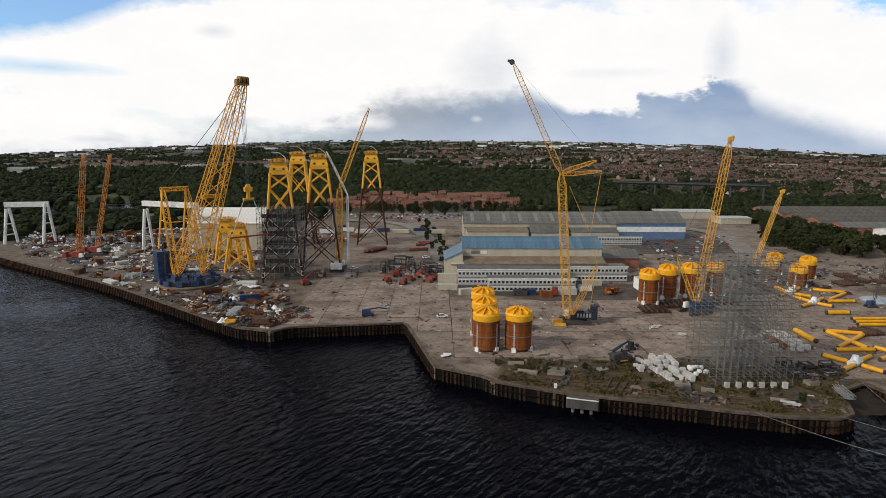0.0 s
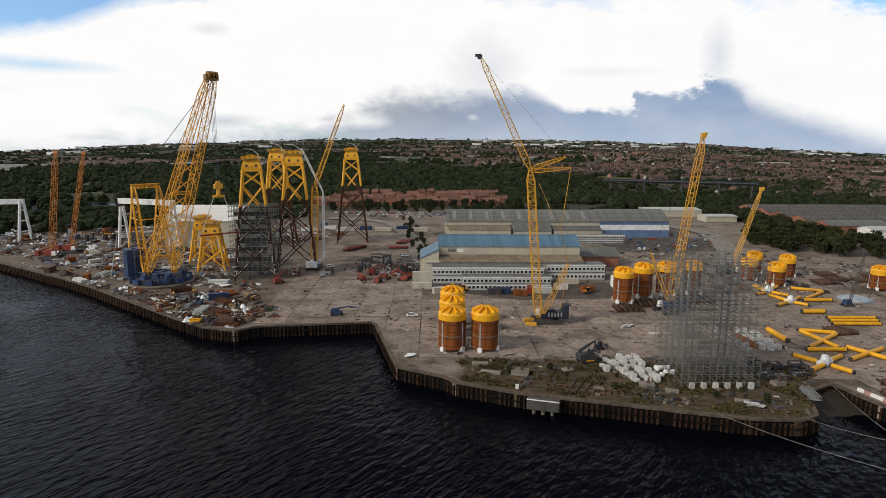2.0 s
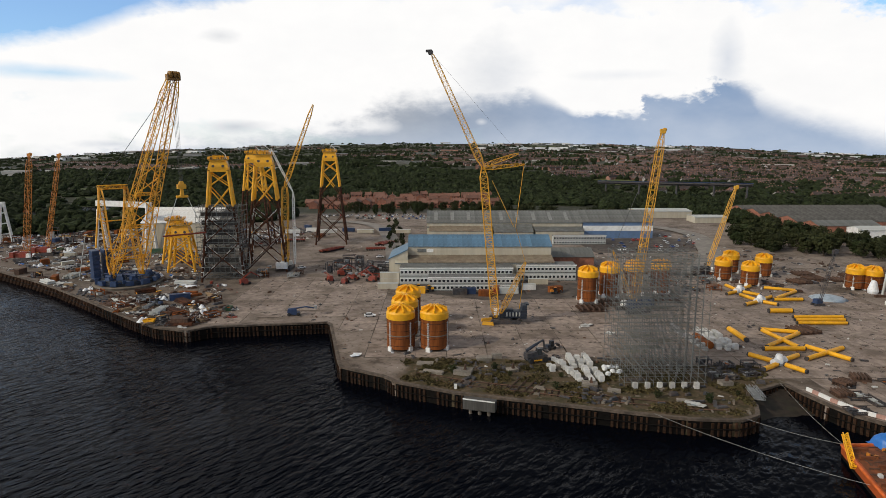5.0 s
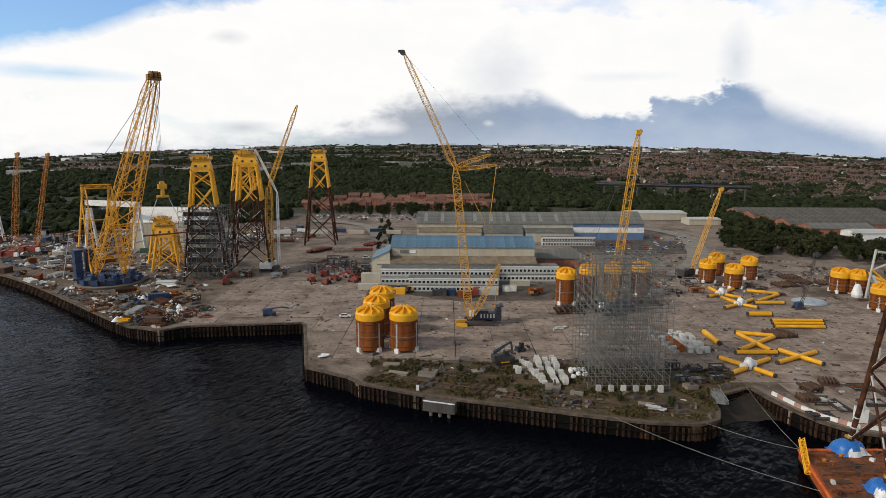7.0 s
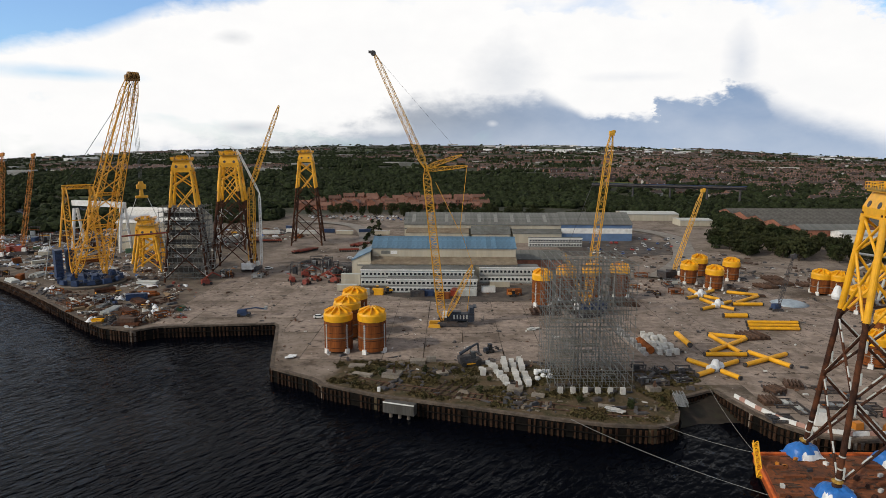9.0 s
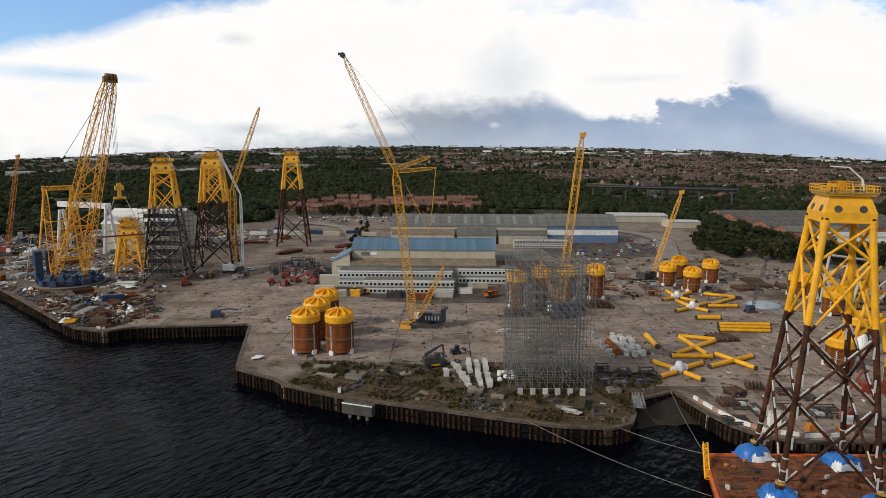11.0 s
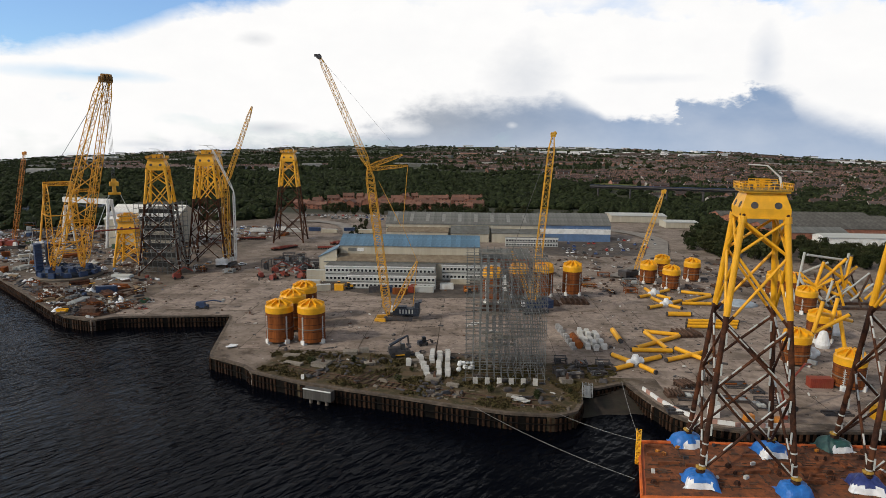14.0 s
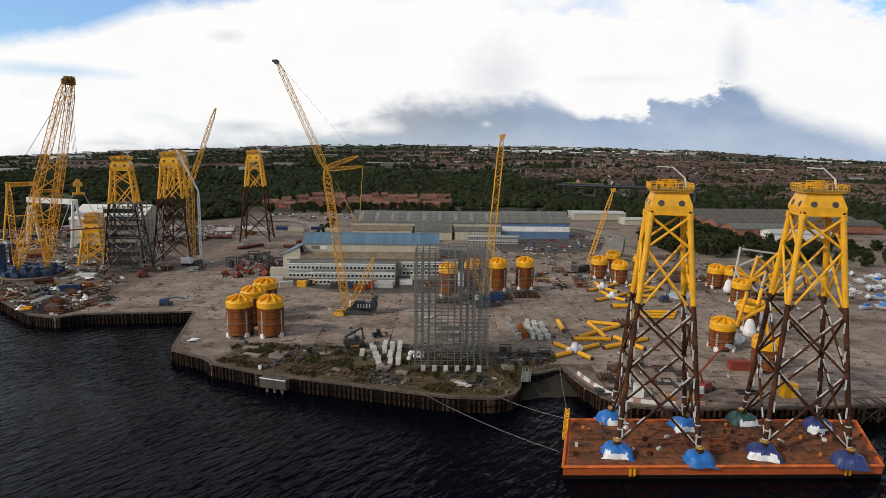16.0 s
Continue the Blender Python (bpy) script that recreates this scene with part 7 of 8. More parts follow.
def skid(x, y, rz, seed, tall=1.0, dark=False):
    """A steel fabrication on bearers: a frame of posts and beams with plate boxes and pipes."""
    rnd = random.Random(seed)
    lab, m = rnd.choice((("dark steel fabrication frame standing on timbers", M_DARK), ("rusty steel fabrication frame standing on timbers", M_RUST), ("dark painted machine skid with pipes", M_LEG), ("grey galvanised steel frame on bearers", M_GREY)))
    if dark:
        lab, m = "dark steel fabrication frame standing on timbers", M_DARK
    t = thing("steel_frame", lab, "steel frame", (x, y, 0.03), rz, "steel frames in the yard")
    w, d, h = rnd.uniform(2.5, 7), rnd.uniform(2, 4), rnd.uniform(1.6, 3.8) * tall
    for sx in (-1, 1):
        for sy in (-1, 1):
            part("post", MB().box((sx * w / 2, sy * d / 2, h / 2), (0.25, 0.25, h)), m, t)
    for z in (0.3 * h, h):
        for sy in (-1, 1):
            part("beam", MB().box((0, sy * d / 2, z), (w + 0.3, 0.28, 0.28)), m, t)
    for s in (-1, 1):
        part("beam", MB().box((s * w / 2, 0, h - 0.3), (0.28, d, 0.28)), m, t)
    for k in range(rnd.randrange(1, 3)):
        part("box", MB().box((rnd.uniform(-0.3, 0.3) * w, rnd.uniform(-0.2, 0.2) * d, 0.4 + h * 0.3), (w * rnd.uniform(0.2, 0.4), d * 0.5, h * 0.6)), rnd.choice((M_DARK, M_GREY, m, M_PANEL)), t)
    part("pipe", MB().tube((-w / 2, 0, h * 0.8), (w / 2, d * 0.2, h * 0.7), 0.25, n=8), rnd.choice((M_GREY, M_RUST, M_DARK if dark else M_YELLOW)), t)
    return t


_r = random.Random(14)
for k in range(20):
    skid(-32 + 33 * _r.random(), 298 + 32 * _r.random(), _r.choice((0, 90, 10)), (0, 2, 4, 5, 7, 9)[k % 6] + 10 * k, 1.7, True)
for k in range(7):
    cabin(-84 + 13.5 * k, 448 + 9 * (k % 2), 0.4, _r.uniform(-16, 16), _r.choice((M_WHITE, M_PANEL, M_BLUE, M_CREAM)), _r.choice((6.1, 9.0, 12.0)), 2.6, "pale steel cabin standing at the yard's back")
for k in range(9):
    skid(-80 + 35 * _r.random(), 296 + 10 * _r.random(), _r.choice((0, 90, 10)), k + 40)
for k in range(8):
    skid(100 + 15 * _r.random(), 160 + 14 * _r.random(), _r.choice((0, 90, 10)), k + 60, 0.6, True)
for k in range(10):
    skid(118 + 60 * _r.random(), 140 + 20 * _r.random(), _r.choice((0, 90, 10)), k + 80, 0.28, True)
for k in range(12):
    skid(125 + 40 * _r.random(), 265 + 40 * _r.random(), _r.choice((0, 90, 10)), k + 100, 0.7)


# the dark lifting machine on the apron
def reach_truck():
    t = thing("reach_stacker", "dark reach stacker with a raised boom parked on the apron", "reach stacker", (53, 177, 0.1), 18)
    part("chassis", MB().box((0, 0, 1.5), (6.6, 2.6, 1.1), 0, 0.95).box((-2.6, 0, 2.3), (1.8, 2.8, 1.3), 0, 0.9), M_DARK, t)
    part("engine_cover", MB().box((-0.9, 0, 2.5), (2.4, 1.8, 1.1), 0, 0.85), M_DARK, t)
    part("cab", MB().box((0.9, 0, 3.0), (1.7, 1.6, 1.9), 0, 0.8), M_GLASS, t)
    part("boom", MB().tube((-3.0, 0.5, 3.4), (0.4, 0.5, 5.2), 0.5, 0.42, 6).tube((0.4, 0.5, 5.2), (2.6, 0.5, 6.2), 0.34, 0.3, 6), M_NAVY, t, "dark telescopic boom")
    part("lift_ram", MB().tube((0.2, 0.5, 2.2), (0.6, 0.5, 5.0), 0.17, n=6), M_GREY, t)
    part("boom_head", MB().tube((2.6, 0.5, 6.2), (3.0, 0.5, 3.4), 0.3, n=6).box((3.0, 0.5, 3.0), (0.9, 3.6, 0.5)), M_DARK, t)
    for sx, r in ((-2.3, 0.75), (2.2, 0.9)):
        for sy in (-1.45, 1.45):
            part("wheel", MB().tube((sx, sy - 0.4, r), (sx, sy + 0.4, r), r, n=12), M_TYRE, t)
    part("bumper", MB().box((0, -1.5, 0.75), (6.0, 0.2, 0.3)), M_YELLOW, t)


reach_truck()
solo("covered_mound", MB().lathe((0, 0, 0), [(7.5, 0), (5.5, 0.7), (3, 1.3), (0.4, 1.6)], 14), mat("sheeted_heap", (0.30, 0.36, 0.42), 0.5, var=0.2, size=2, bump=0.5), "low heap under a pale blue-grey sheet", "sheeted heap", (188, 253, 0), smooth=True)


# ---- left yard clutter ----
def pipe_stack(x, y, rz, seed):
    rnd = random.Random(seed)
    m = rnd.choice((M_RUST, M_GREY, M_LEG, M_PANEL))
    t = thing("pipe_stack", "stack of steel pipes lying on timbers", "pipes", (x, y, 0.02), rz, "pipe stacks")
    r, l = rnd.uniform(0.2, 0.5), rnd.uniform(5, 11)
    for row in range(2):
        for k in range(5 - row):
            part("pipe", MB().tube((-l / 2 + rnd.uniform(-0.4, 0.4), (k - (4 - row) / 2) * 2.05 * r, r + row * 1.75 * r), (l / 2, (k - (4 - row) / 2) * 2.05 * r, r + row * 1.75 * r), r, n=8), m, t)


def timber(x, y, rz, seed):
    rnd = random.Random(seed)
    M_T = mat("timber", (0.22, 0.15, 0.085), 0.85, var=0.25, size=1.0, rand=0.35)
    t = thing("timber_stack", "loose stack of weathered timber baulks", "timber", (x, y, 0.02), rz, "timber stacks")
    for k in range(rnd.randrange(4, 9)):
        part("baulk", MB().box((rnd.uniform(-0.4, 0.4), (k % 3 - 1) * 0.55, 0.2 + 0.42 * (k // 3)), (rnd.uniform(2.5, 5), 0.45, 0.4)), M_T, t)


def skip(x, y, rz, m):
    t = thing("waste_skip", "open steel waste skip in the yard", "skip", (x, y, 0.03), rz, "waste skips")
    b = MB()
    for (w0, d0, z0), (w1, d1, z1) in (((1.5, 0.9, 0.1), (2.1, 1.0, 1.5)), ((2.0, 0.92, 1.5), (1.45, 0.82, 0.2))):
        vs = [(-w0, -d0, z0), (w0, -d0, z0), (w0, d0, z0), (-w0, d0, z0), (-w1, -d1, z1), (w1, -d1, z1), (w1, d1, z1), (-w1, d1, z1)]
        b.add(vs, [(0, 1, 5, 4), (1, 2, 6, 5), (2, 3, 7, 6), (3, 0, 4, 7)])
    b.add([(-1.5, -0.9, 0.1), (1.5, -0.9, 0.1), (1.5, 0.9, 0.1), (-1.5, 0.9, 0.1)], [(3, 2, 1, 0), (0, 1, 2, 3)])
    part("hull", b, m, t)
    part("rubbish", MB().lathe((0, 0, 0.5), [(1.2, 0), (0.8, 0.7), (0.2, 0.9)], 8), M_RUST, t)


def big_bag_heap(x, y, seed):
    rnd = random.Random(seed)
    mb, n = MB(), 13
    hs = [(rnd.gauss(0, 1.0), rnd.gauss(0, 0.8), rnd.uniform(1.2, 2.4), rnd.uniform(0.7, 1.3)) for _ in range(4)]
    for i in range(n):
        for j in range(n):
            u, v = (i / (n - 1) - 0.5) * 5.4, (j / (n - 1) - 0.5) * 4.4
            z = max(h * math.exp(-((u - a) ** 2 + (v - b) ** 2) / (w * w)) for a, b, h, w in hs)
            mb.v.append((u, v, max(0.0, z - 0.25) + 0.02))
    mb.f = [(i * n + j, (i + 1) * n + j, (i + 1) * n + j + 1, i * n + j + 1) for i in range(n - 1) for j in range(n - 1) if max(mb.v[i * n + j][2], mb.v[(i + 1) * n + j + 1][2]) > 0.03]
    solo("sheeted_mound", mb, M_TARPW, "heap of gear under a crumpled white sheet", "sheeted gear", (x, y, 0), rnd.random() * 180, "sheeted mounds")


_r = random.Random(77)
LEFT = [(-62, 222), (-64, 262), (-90, 268), (-100, 262), (-134, 264), (-140, 284), (-175, 312), (-240, 350), (-300, 420), (-300, 470), (-60, 480), (-55, 440), (-95, 380), (-110, 330), (-95, 320), (-92, 296), (-60, 262), (-52, 224)]
RIVER = [(-66, 211), (-60, 222), (-70, 262), (-92, 266), (-103, 258), (-136, 264), (-145, 282), (-180, 305), (-225, 335), (-170, 293), (-148, 275), (-116, 246), (-93, 226), (-79, 215)]
KINDS = (lambda x, y, a, k: pipe_stack(x, y, a, k), lambda x, y, a, k: timber(x, y, a, k), lambda x, y, a, k: skid(x, y, a, k, 0.7), lambda x, y, a, k: cabin(x, y, 0.03, a, _r.choice((M_BLUE, M_PANEL, M_GREEN, M_RUST, M_CREAM, M_SCRAP, M_DARK)), _r.choice((6.1, 4.0, 6.1)), label="steel container among the yard stores"), lambda x, y, a, k: skip(x, y, a, _r.choice((M_YELLOW, M_RUST, M_SCRAP, M_GREEN))), lambda x, y, a, k: big_bag_heap(x, y, k))
for n, (x, y) in enumerate(scatter(RIVER, 56, _r)):
    KINDS[_r.choice((0, 1, 1, 2, 2, 1, 0, 4, 3, 5))](x, y, _r.choice((0, 90, 45, -40, -38, _r.random() * 180)), 200 + n)
for n, (x, y) in enumerate(scatter(LEFT, 125, _r)):
    if math.hypot(x + 121, y - 283) < 17 or min(math.hypot(x - a, y - b) for a, b in ((-80, 297), (-65, 318), (-91, 388), (-108, 315), (-121, 338))) < 14 or (-160 < x < -110 and 372 < y < 412):
        continue
    KINDS[_r.choice((0, 0, 1, 2, 2, 3, 3, 4, 5))](x, y, _r.choice((0, 90, 45, -40, _r.random() * 180)), 400 + n)
cabin(-84, 252, 0.03, 20, M_BLUE, 8.0, label="blue steel container on the river front")
for x, y in ((-70, 238), (-74, 243), (-66, 232)):
    big_bag_heap(x, y, int(-x))
# dark lattice steel racks behind the ring crane
for k in range(14):
    skid(-250 + 120 * _r.random(), 375 + 60 * _r.random(), _r.random() * 90, 700 + k, 2.2)


# ---- quay furniture, ropes and barriers ----
def fender():
    t = thing("mooring_dolphin", "concrete mooring platform on piles against the quay", "mooring platform", (34.5, 149.5, 0), -17)
    M_STAINED = mat("stained_concrete", (0.07, 0.066, 0.06), 0.9, var=0.3, size=1.2, dirt=(0.03, 0.028, 0.024), dirt_amt=0.7, dirt_size=3, streak=True)
    part("slab", MB().box((0, 0, -1.4), (8.4, 2.0, 2.8)), M_STAINED, t, "dark stained concrete slab")
    part("edge_strip", MB().box((0, -1.02, -0.05), (8.4, 0.12, 0.3)), M_WHITE, t)
    for k in (-2.4, 0, 2.4):
        part("pile", MB().tube((k, 0, -6), (k, 0, -2.7), 0.45, n=8), M_CONC, t)
    solo("lifebuoy_post", MB().box((0, 0, 0.6), (0.8, 0.6, 1.2)), M_WHITE, "small white box on a post at the quay edge", "equipment box", (28.5, 156, 0.15))


fender()


def mooring(a, b, sag):
    mb = MB()
    a, b = Vector(a), Vector(b)
    pts = [a.lerp(b, k / 12) - Vector((0, 0, sag * 4 * (k / 12) * (1 - k / 12))) for k in range(13)]
    side = (b - a).cross(Vector((0, 0, 1))).normalized() * 0.06
    up = Vector((0, 0, 0.06))
    mb.add([p + o for p in pts for o in (side, up, -side, -up)], [(4 * k + i, 4 * k + (i + 1) % 4, 4 * k + 4 + (i + 1) % 4, 4 * k + 4 + i) for k in range(12) for i in range(4)])
    solo("mooring_line", mb, M_HOSE, "pale mooring rope from the quay to the barge", "rope", group="mooring ropes")


mooring((75.8, 139.9, 0.3), (107.4, 110.5, -1.0), 1.0)
mooring((96.4, 137.0, 0.3), (112.8, 127.0, -1.0), 0.5)
mooring((116.5, 159.5, 0.3), (112.8, 127.2, -1.0), 0.7)
_bar = {}
for k, (x, y, a) in enumerate(along_shore(119, 150, 1.9)):
    nx, ny = -math.sin(a), math.cos(a)
    m = (M_WHITE, mat("faded_red", (0.40, 0.23, 0.18), 0.7, var=0.15, size=1.0), M_WHITE)[k % 3]
    if m.name not in _bar:
        _bar[m.name] = MB().box((0, 0, 0.5), (1.98, 0.5, 0.95), taper=0.9).mesh("road_barrier", m)
    solo("road_barrier", _bar[m.name], None, "red and white block barrier along the quay edge", "barrier", (x + nx * 2.2, y + ny * 2.2, 0.02), math.degrees(a), "quay barriers")
cabin(133.5, 139, 0.03, 80, M_WHITE, 2.0, 3.4, "white and red site cabin at the quay")
cabin(173.5, 140, 0.03, 10, M_YELLOW, 4.0, 3.6, "yellow generator box at the quay")
cabin(170, 160, 0.03, 0, M_RED, 6.1, 2.6, "red steel container by the slipway")
_ft = MB().box((0, 0, 0.8), (2.2, 1.6, 1.6), taper=0.9).mesh("plant_box", M_ORANGE)
solo("plant_box", _ft, None, "orange plant box standing on the quay", "equipment box", (141, 137, 0.02), 10, "plant boxes")
solo("plant_box", _ft, None, "orange plant box standing on the quay", "equipment box", (147, 135.5, 0.02), 40, "plant boxes")


def gangway():
    t = thing("slip_gangway", "grey steel lattice gangway at the slip", "gangway", (105.5, 151, 0), 80)
    part("deck", MB().box((0, 0, 0.6), (8, 1.6, 0.2)), M_GREY, t)
    for s in (-0.8, 0.8):
        part("side", MB().lattice((-4, s, 1.1), (4, s, 1.1), 0.9, 0.9, 6, 0.08, 0.05, wend=1.0), M_GREY, t)


gangway()


# ---- small boats laid up beyond the yard ----
M_BOAT = mat("boat_white", (0.5, 0.52, 0.54), 0.35, var=0.06, size=2.0, bump=0)
BOATS = {}


def boat(x, y, rz, k):
    if k in BOATS:
        return copy_thing(BOATS[k], pose(x, y, terrain(x, y), 0, 0, rz))
    t = thing("small_boat", "small white motor boat laid up ashore" if k else "small white boat under a blue cover ashore", "boat", (x, y, terrain(x, y)), rz, "boats laid up")
    BOATS[k] = t
    h = MB()
    out = [(-3.2, -1.1), (1.5, -1.2), (3.8, 0), (1.5, 1.2), (-3.2, 1.1)]
    vs = [(x2 * 0.8, y2 * 0.4, 0.3) for x2, y2 in out] + [(x2, y2, 1.6) for x2, y2 in out]
    h.add(vs, [(i, (i + 1) % 5, 5 + (i + 1) % 5, 5 + i) for i in range(5)] + [(4, 3, 2, 1, 0), (5, 6, 7, 8, 9)])
    part("hull", h, M_BOAT, t)
    part("cabin", MB().box((-0.4, 0, 2.1), (2.6, 1.6, 1.0), taper=0.8), M_BOAT if k else M_TARP, t)
    for s in (-1.6, 1.2):
        part("cradle", MB().box((s, 0, 0.25), (0.3, 1.8, 0.5)), M_DARK, t)
    return t


_r = random.Random(19)
for x, y in scatter([(248, 226), (258, 246), (286, 300), (325, 312), (325, 290), (290, 240)], 26, _r):
    boat(x, y, _r.uniform(0, 360), _r.choice((0, 1, 1, 1)))


# ---- white cabin stack behind the hall, and the yard road ----
office("site_cabins", "white two-storey stack of site cabins with dark windows", 98, 132, 396, 401, 5.6, 2, 2.4)
M_ROAD = mat("asphalt", (0.215, 0.195, 0.172), 0.9, var=0.2, size=4, dirt=(0.13, 0.115, 0.098), dirt_amt=0.6, dirt_size=12, coords="World")


def road(label, pts, w):
    mb = MB()
    out = []
    for k in range(len(pts) - 1):
        p0, p1, p2, p3 = (Vector((*pts[max(0, min(len(pts) - 1, k + i))], 0)) for i in (-1, 0, 1, 2))
        for q in range(8):
            t = q / 8
            out.append(0.5 * ((2 * p1) + (p2 - p0) * t + (2 * p0 - 5 * p1 + 4 * p2 - p3) * t * t + (3 * p1 - p0 - 3 * p2 + p3) * t ** 3))
    rows = []
    for a, b in zip(out, out[1:]):
        d = (b - a).normalized()
        n = Vector((-d.y, d.x, 0)) * w / 2
        for s in (1, -1):
            p = a + n * s
            mb.v.append((p.x, p.y, terrain(p.x, p.y) + 0.7))
    mb.f = [(2 * k, 2 * k + 1, 2 * k + 3, 2 * k + 2) for k in range(len(mb.v) // 2 - 1)]
    solo("road", mb, M_ROAD, label, "road", kind="structure")


road("pale worn yard road curving past the halls", [(6, 290), (1, 330), (-5, 385), (-13, 440), (-24, 480), (-45, 508), (-90, 522)], 11)
road("pale worn yard road behind the long halls", [(150, 300), (178, 345), (196, 395), (206, 440), (190, 480), (140, 490), (40, 492)], 13)


_cp = [(118, 366), (150, 362), (186, 372), (204, 396), (206, 418), (180, 424), (130, 421), (116, 396)]
solo("car_park", MB().prism(_cp, -0.3, 0.16), MATS["old_tarmac"], "dark worn tarmac of the yard's car park", "car park", kind="structure")


# ---- loose rubble and scrap over the yard ----
def litter(name, label, m, n, seed, poly, smin, smax):
    rnd = random.Random(seed)
    mb = MB()
    for x, y in scatter(poly, n, rnd):
        if y < shore_y(x) + 1.5:
            continue
        if noise.noise((x / 14, y / 11, seed)) < rnd.uniform(-0.1, 0.5):
            continue
        s = smin + (smax - smin) * rnd.random() ** 2.5
        h = s * rnd.uniform(0.15, 0.6)
        mb.box((x, y, h / 2 + 0.06), (s * rnd.uniform(0.6, 2.6), s * rnd.uniform(0.4, 1.0), h), rnd.random() * 180, rnd.uniform(0.6, 1))
    solo(name, mb, m, label, "debris", kind="stuff")


YARD = [(-60, 216), (-17, 221), (-4, 176), (12, 166), (95, 140), (118, 162), (190, 138), (260, 300), (200, 340), (120, 420), (-20, 420), (-60, 300)]
FRONT = [(13, 164), (57, 147), (98, 139), (117, 162), (105, 178), (50, 184), (14, 186)]
litter("dark_rubble", "dark scraps and rubble strewn over the yard", M_DARK, 2300, 1, YARD, 0.25, 1.1)
litter("rusty_scrap", "rusty steel scraps strewn over the yard", M_SCRAP, 1500, 2, YARD, 0.25, 1.2)
litter("pale_rubble", "pale concrete rubble strewn over the yard", M_BLOCK, 900, 3, YARD, 0.2, 0.8)
litter("front_rubble", "broken concrete and timber on the river front", M_CONC, 700, 4, FRONT, 0.3, 1.5)
litter("front_scrap", "dark scrap on the overgrown river front", M_DARK, 1300, 5, FRONT, 0.3, 1.6)
litter("store_scrap", "mixed dark scrap among the yard stores", M_DARK, 6500, 6, LEFT, 0.3, 2.4)
litter("store_rubble", "pale scraps among the yard stores", M_BLOCK, 6500, 7, LEFT, 0.3, 2.0)
litter("store_rust", "rusty scraps among the yard stores", M_SCRAP, 6000, 8, LEFT, 0.3, 2.4)
litter("store_sheets", "white sheets and sacks among the yard stores", M_TARPW, 1500, 21, LEFT, 0.4, 2.2)
litter("store_blue_gear", "small blue gear boxes among the yard stores", M_TARP, 420, 22, LEFT, 0.4, 1.8)
litter("store_yellow_gear", "small yellow gear among the yard stores", M_YELLOW, 380, 23, LEFT, 0.3, 1.5)
litter("store_red_gear", "small red gear among the yard stores", M_RED, 520, 24, LEFT, 0.4, 2.0)
litter("river_scrap", "mixed scraps along the river front stores", M_SCRAP, 2200, 9, RIVER, 0.3, 1.9)
litter("river_rubble", "pale scraps along the river front stores", M_BLOCK, 1500, 10, RIVER, 0.3, 1.5)
litter("river_dark_scrap", "dark scraps along the river front stores", M_DARK, 2200, 25, RIVER, 0.3, 1.8)
BACK = [(96, 260), (200, 262), (262, 300), (215, 372), (180, 420), (96, 372)]
litter("back_scrap", "rusty beams and scrap at the yard's back", M_SCRAP, 1300, 12, BACK, 0.4, 2.4)
litter("back_pale_rubble", "pale scraps strewn at the yard's back", M_BLOCK, 900, 14, BACK, 0.3, 1.3)
litter("back_rubble", "dark scrap at the yard's back", M_DARK, 1300, 13, BACK, 0.4, 2.2)


# ---- deck gear on the barge ----
def deck_gear():
    rnd = random.Random(44)
    for k in range(70):
        x, y = rnd.uniform(110, 178), rnd.uniform(109.5, 126.5)
        x += (y - 109) * 0.3
        if k % 3 == 0:
            solo("deck_beam", MB().box((0, 0, 0.3), (rnd.uniform(2, 5), 0.5, 0.6)), M_DECK, "rusty steel grillage beam welded to the deck", "steel beam", (x, y, BARGE_Z + 0.02), rnd.choice((0, 90, 0)), "deck beams")
        elif k % 3 == 1:
            solo("sea_fastening", MB().box((0, 0, 0.4), (rnd.uniform(0.6, 1.4), rnd.uniform(0.5, 1.2), 0.8), 0, 0.6), M_LEG, "dark sea-fastening bracket on the deck", "bracket", (x, y, BARGE_Z + 0.02), rnd.random() * 90, "sea fastenings")
        else:
            solo("deck_box", MB().box((0, 0, 0.3), (rnd.uniform(0.5, 1.1), rnd.uniform(0.4, 0.9), 0.6)), rnd.choice((M_WHITE, M_BLOCK, M_ORANGE, M_DARK)), "small gear box standing on the deck", "equipment box", (x, y, BARGE_Z + 0.02), rnd.random() * 90, "deck boxes")
    mb = MB()
    for k in range(300):
        y = rnd.uniform(108.5, 127.5)
        x = rnd.uniform(109, 170) + (y - 108) * 0.33
        mb.box((x, y, BARGE_Z + 0.12), (rnd.uniform(0.8, 2.4), 0.18, 0.16), rnd.choice((0, 0, 0, 90)))
    solo("deck_battens", mb, M_SCRAP, "dark timber battens and bars over the barge deck", "deck battens", kind="stuff")
    solo("barge_ladder", MB().lattice((110.4, 119.6, -2.4), (112.2, 126.0, 2.0), 0.9, 0.9, 10, 0.12, 0.09, wend=1.0), M_YELLOW, "yellow access ladder on the barge's end", "ladder")
    for x, y in ((122, 105.0), (168, 106.2)):
        solo("draught_mark", MB().box((-0.7, 0, 0), (0.5, 0.1, 1.7)).box((0.2, 0, 0), (0.5, 0.1, 1.7)), M_YELLOW, "yellow painted stripes on the barge's side", "painted mark", (x, y - 0.45, BARGE_Z - 0.95), 1.6, "hull marks")


deck_gear()

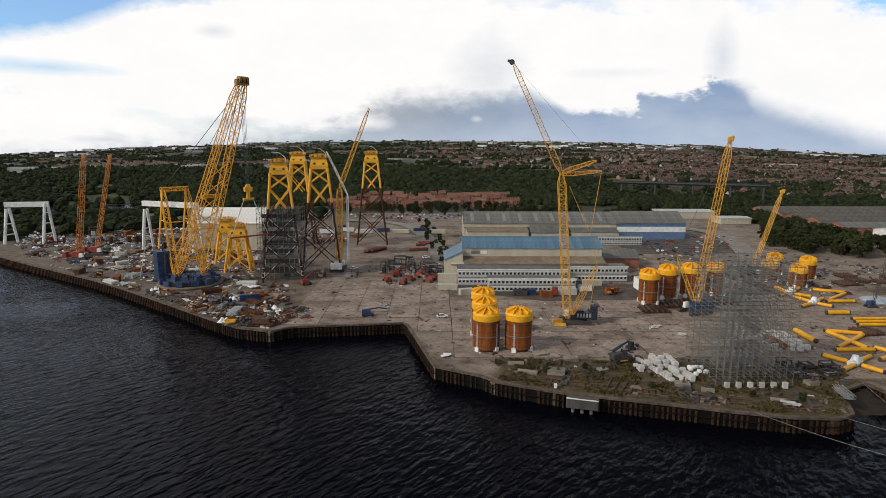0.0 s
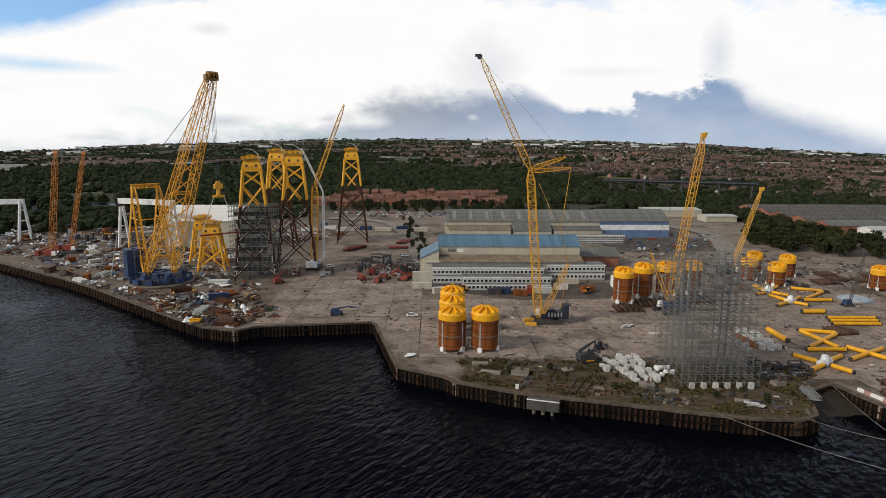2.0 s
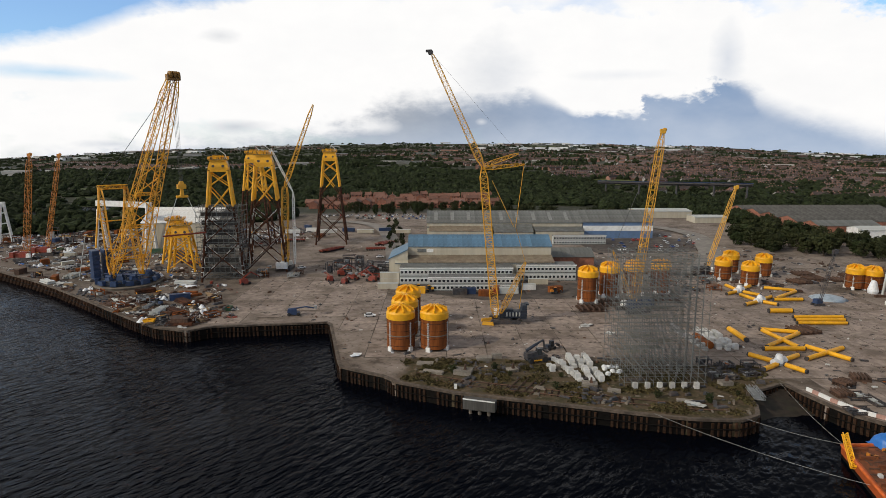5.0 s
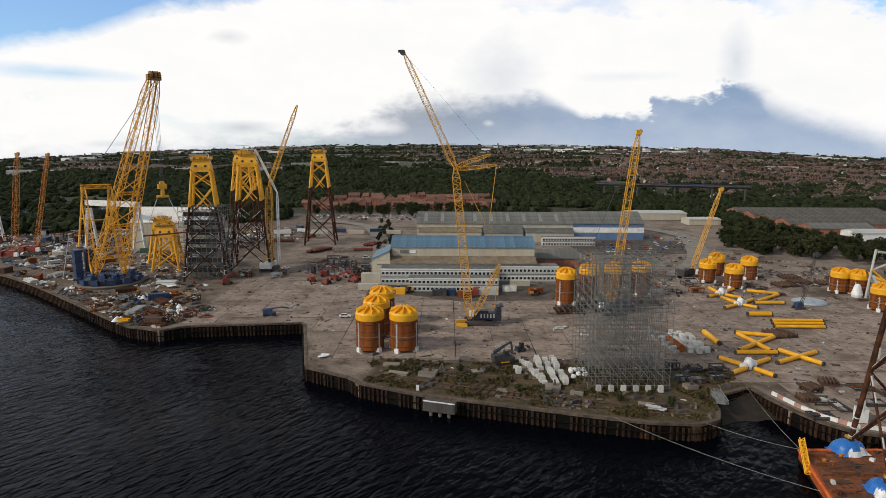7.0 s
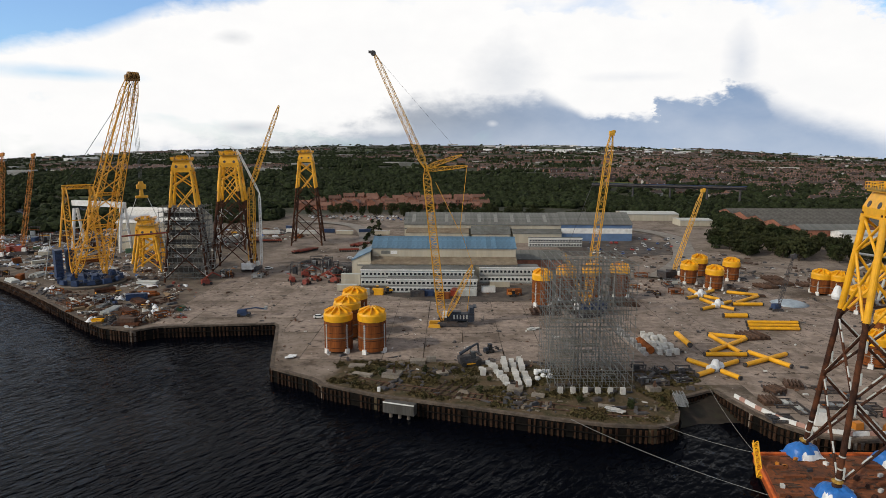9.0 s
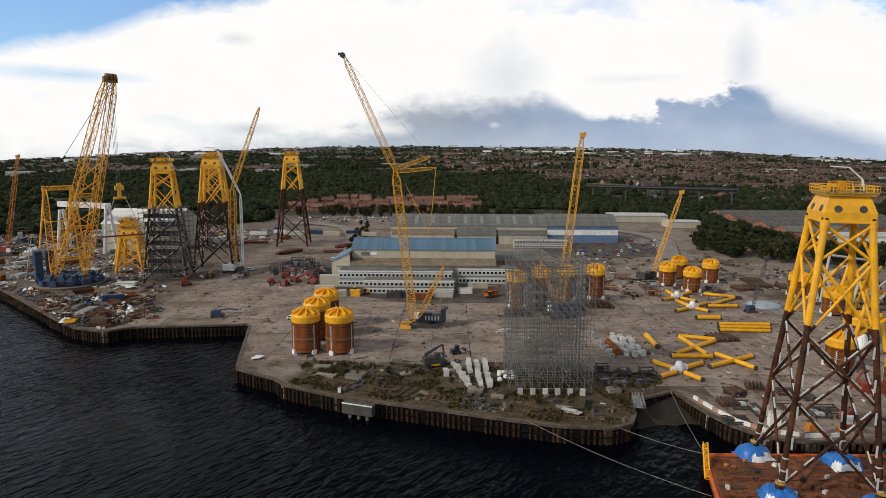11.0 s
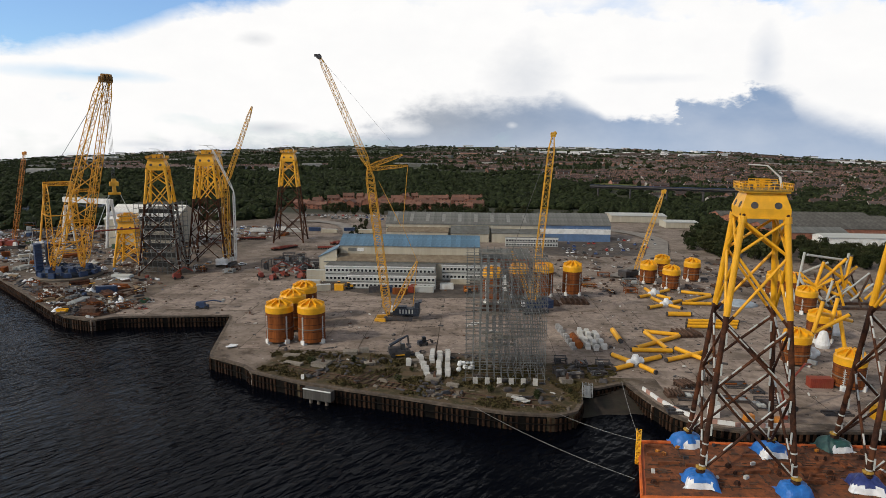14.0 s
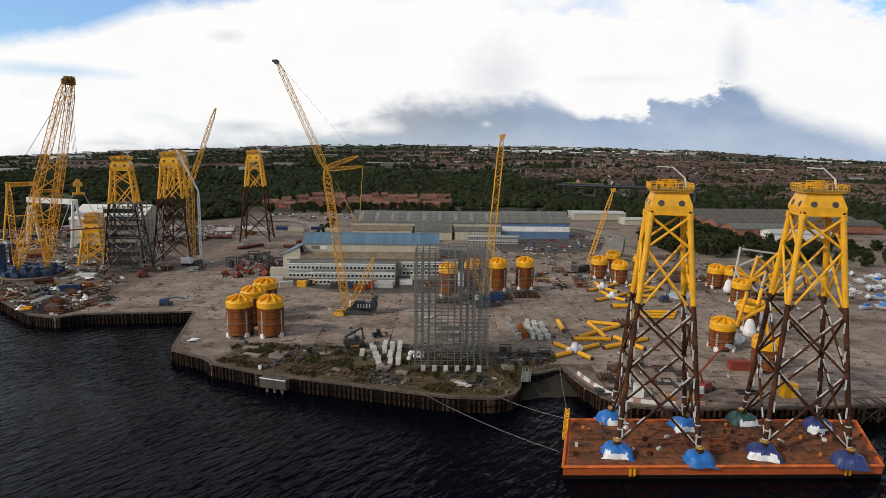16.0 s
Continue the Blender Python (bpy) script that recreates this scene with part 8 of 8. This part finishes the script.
# ---- single things on the quay and the apron ----
def quay_lamp():
    t = thing("lamp_pole", "slim leaning white lamp pole on the quay", "lamp pole", (-150.5, 294.6, 0))
    part("pole", MB().tube((0, 0, 0), (4.9, 0, 21.4), 0.26, 0.14, 8), M_PANEL, t)
    part("base", MB().box((0, 0, 0.3), (1.2, 1.2, 0.6), taper=0.8), M_CONC, t)
    part("lamp_head", MB().box((5.2, 0, 21.5), (1.5, 0.5, 0.3)), M_PANEL, t)


quay_lamp()


def sheet_heap(x, y, rz, n, m, label, seed):
    """Flat sheets lying askew on one another."""
    rnd = random.Random(seed)
    t = thing("sheet_heap", label, "sheet heap", (x, y, 0.1), rz, "sheet heaps")
    for k in range(n):
        part("sheet", MB().box((rnd.uniform(-1.2, 1.2), rnd.uniform(-0.6, 0.6), 0.09 + 0.17 * k), (rnd.uniform(1.8, 3.2), rnd.uniform(1.0, 1.8), 0.15), rnd.uniform(-35, 35)), m, t)


sheet_heap(87.7, 144.7, -15, 6, M_BLOCK, "heap of pale sheets at the tip of the quay", 1)
sheet_heap(-2.0, 181.5, 10, 4, M_TARPW, "small heap of white sheets at the quay edge", 2)
sheet_heap(76.5, 213.0, 25, 4, M_BLOCK, "pale broken slabs heaped on the apron", 3)
sheet_heap(83.0, 204.0, -20, 3, M_BLOCK, "pale broken slabs heaped on the apron", 4)


def small_machine(x, y, rz, m, label):
    """A compact wheeled machine: chassis, engine cover, cab, short boom and four wheels."""
    t = thing("small_machine", label, "machine", (x, y, 0.06), rz, "small machines")
    part("chassis", MB().box((0, 0, 0.75), (3.4, 1.5, 0.5), taper=0.92), M_DARK, t)
    part("engine_cover", MB().box((-1.0, 0, 1.4), (1.4, 1.4, 0.8), taper=0.85), m, t)
    part("cab", MB().box((0.4, 0, 1.9), (1.2, 1.3, 1.7), taper=0.84), M_GLASS, t)
    part("cab_roof", MB().box((0.4, 0, 2.8), (1.2, 1.3, 0.12)), m, t)
    part("boom", MB().tube((0.9, 0.5, 1.1), (3.2, 0.5, 1.5), 0.16, 0.12, 6), m, t)
    part("bucket_tool", MB().box((3.4, 0.3, 0.9), (0.5, 1.7, 0.8), taper=0.7), M_DARK, t)
    for sx in (-1.1, 1.1):
        for sy in (-0.8, 0.8):
            part("wheel", MB().tube((sx, sy - 0.18, 0.5), (sx, sy + 0.18, 0.5), 0.5, n=10), M_TYRE, t)


small_machine(59.3, 187.9, 30, M_NAVY, "small dark blue loader parked on the apron")
small_machine(-89.0, 243.0, 160, M_BLUE, "small blue loader among the quay stores")
small_machine(14.5, 268.5, 20, M_YELLOW, "small yellow loader beside the cabins")
small_machine(20.0, 266.5, 200, M_YELLOW, "small yellow loader beside the cabins")
small_machine(74.0, 262.0, 10, M_ORANGE, "small orange loader on the tarmac by the offices")


def warning_board():
    t = thing("sign_board", "red and white warning board on a post at the slipway", "sign", (147.8, 134.5, 0.1))
    part("post", MB().tube((0, 0.15, 0), (0, 0.15, 3.4), 0.14, n=6), M_GREY, t)
    part("panel", MB().box((0, 0, 3.6), (1.7, 0.12, 2.2)), M_WHITE, t, "white panel")
    part("stripe", MB().box((0, -0.08, 2.1), (1.7, 0.12, 1.0)), M_RED, t, "red panel")


warning_board()


def timber_jetty():
    """A derelict timber jetty: piles, cross heads, rails and braces."""
    t = thing("timber_jetty", "derelict dark timber jetty on raking piles beyond the barge", "jetty")
    m = mat("old_timber", (0.045, 0.033, 0.025), 0.9, var=0.35, size=1.0, dirt=(0.09, 0.075, 0.06), dirt_amt=0.5, dirt_size=2.5)
    for k in range(8):
        x = 189 + 4.5 * k
        y = 133 + 0.55 * k
        for dy in (0, 5.5):
            part("pile", MB().tube((x, y + dy, -7), (x + 0.2, y + dy, -0.6), 0.28, n=6), m, t)
        part("cross_head", MB().box((x + 0.2, y + 2.75, -0.4), (0.4, 6.8, 0.4)), m, t)
        if k < 7:
            for dy in (0, 5.5):
                part("rail", MB().tube((x, y + dy, -0.05), (x + 4.6, y + 0.55 + dy, -0.05), 0.2, n=4), m, t)
                part("brace", MB().tube((x, y + dy, -3.8), (x + 4.5, y + 0.55 + dy, -0.5), 0.15, n=4), m, t)
                part("brace", MB().tube((x, y + dy, -0.5), (x + 4.5, y + 0.55 + dy, -3.8), 0.15, n=4), m, t)
            part("deck_plank", MB().box((x + 1.2, y + 2.9, 0.15), (0.5, 6.2, 0.14), 4), m, t)
            part("deck_plank", MB().box((x + 2.8, y + 3.0, 0.15), (0.5, 6.2, 0.14), -3), m, t)


timber_jetty()
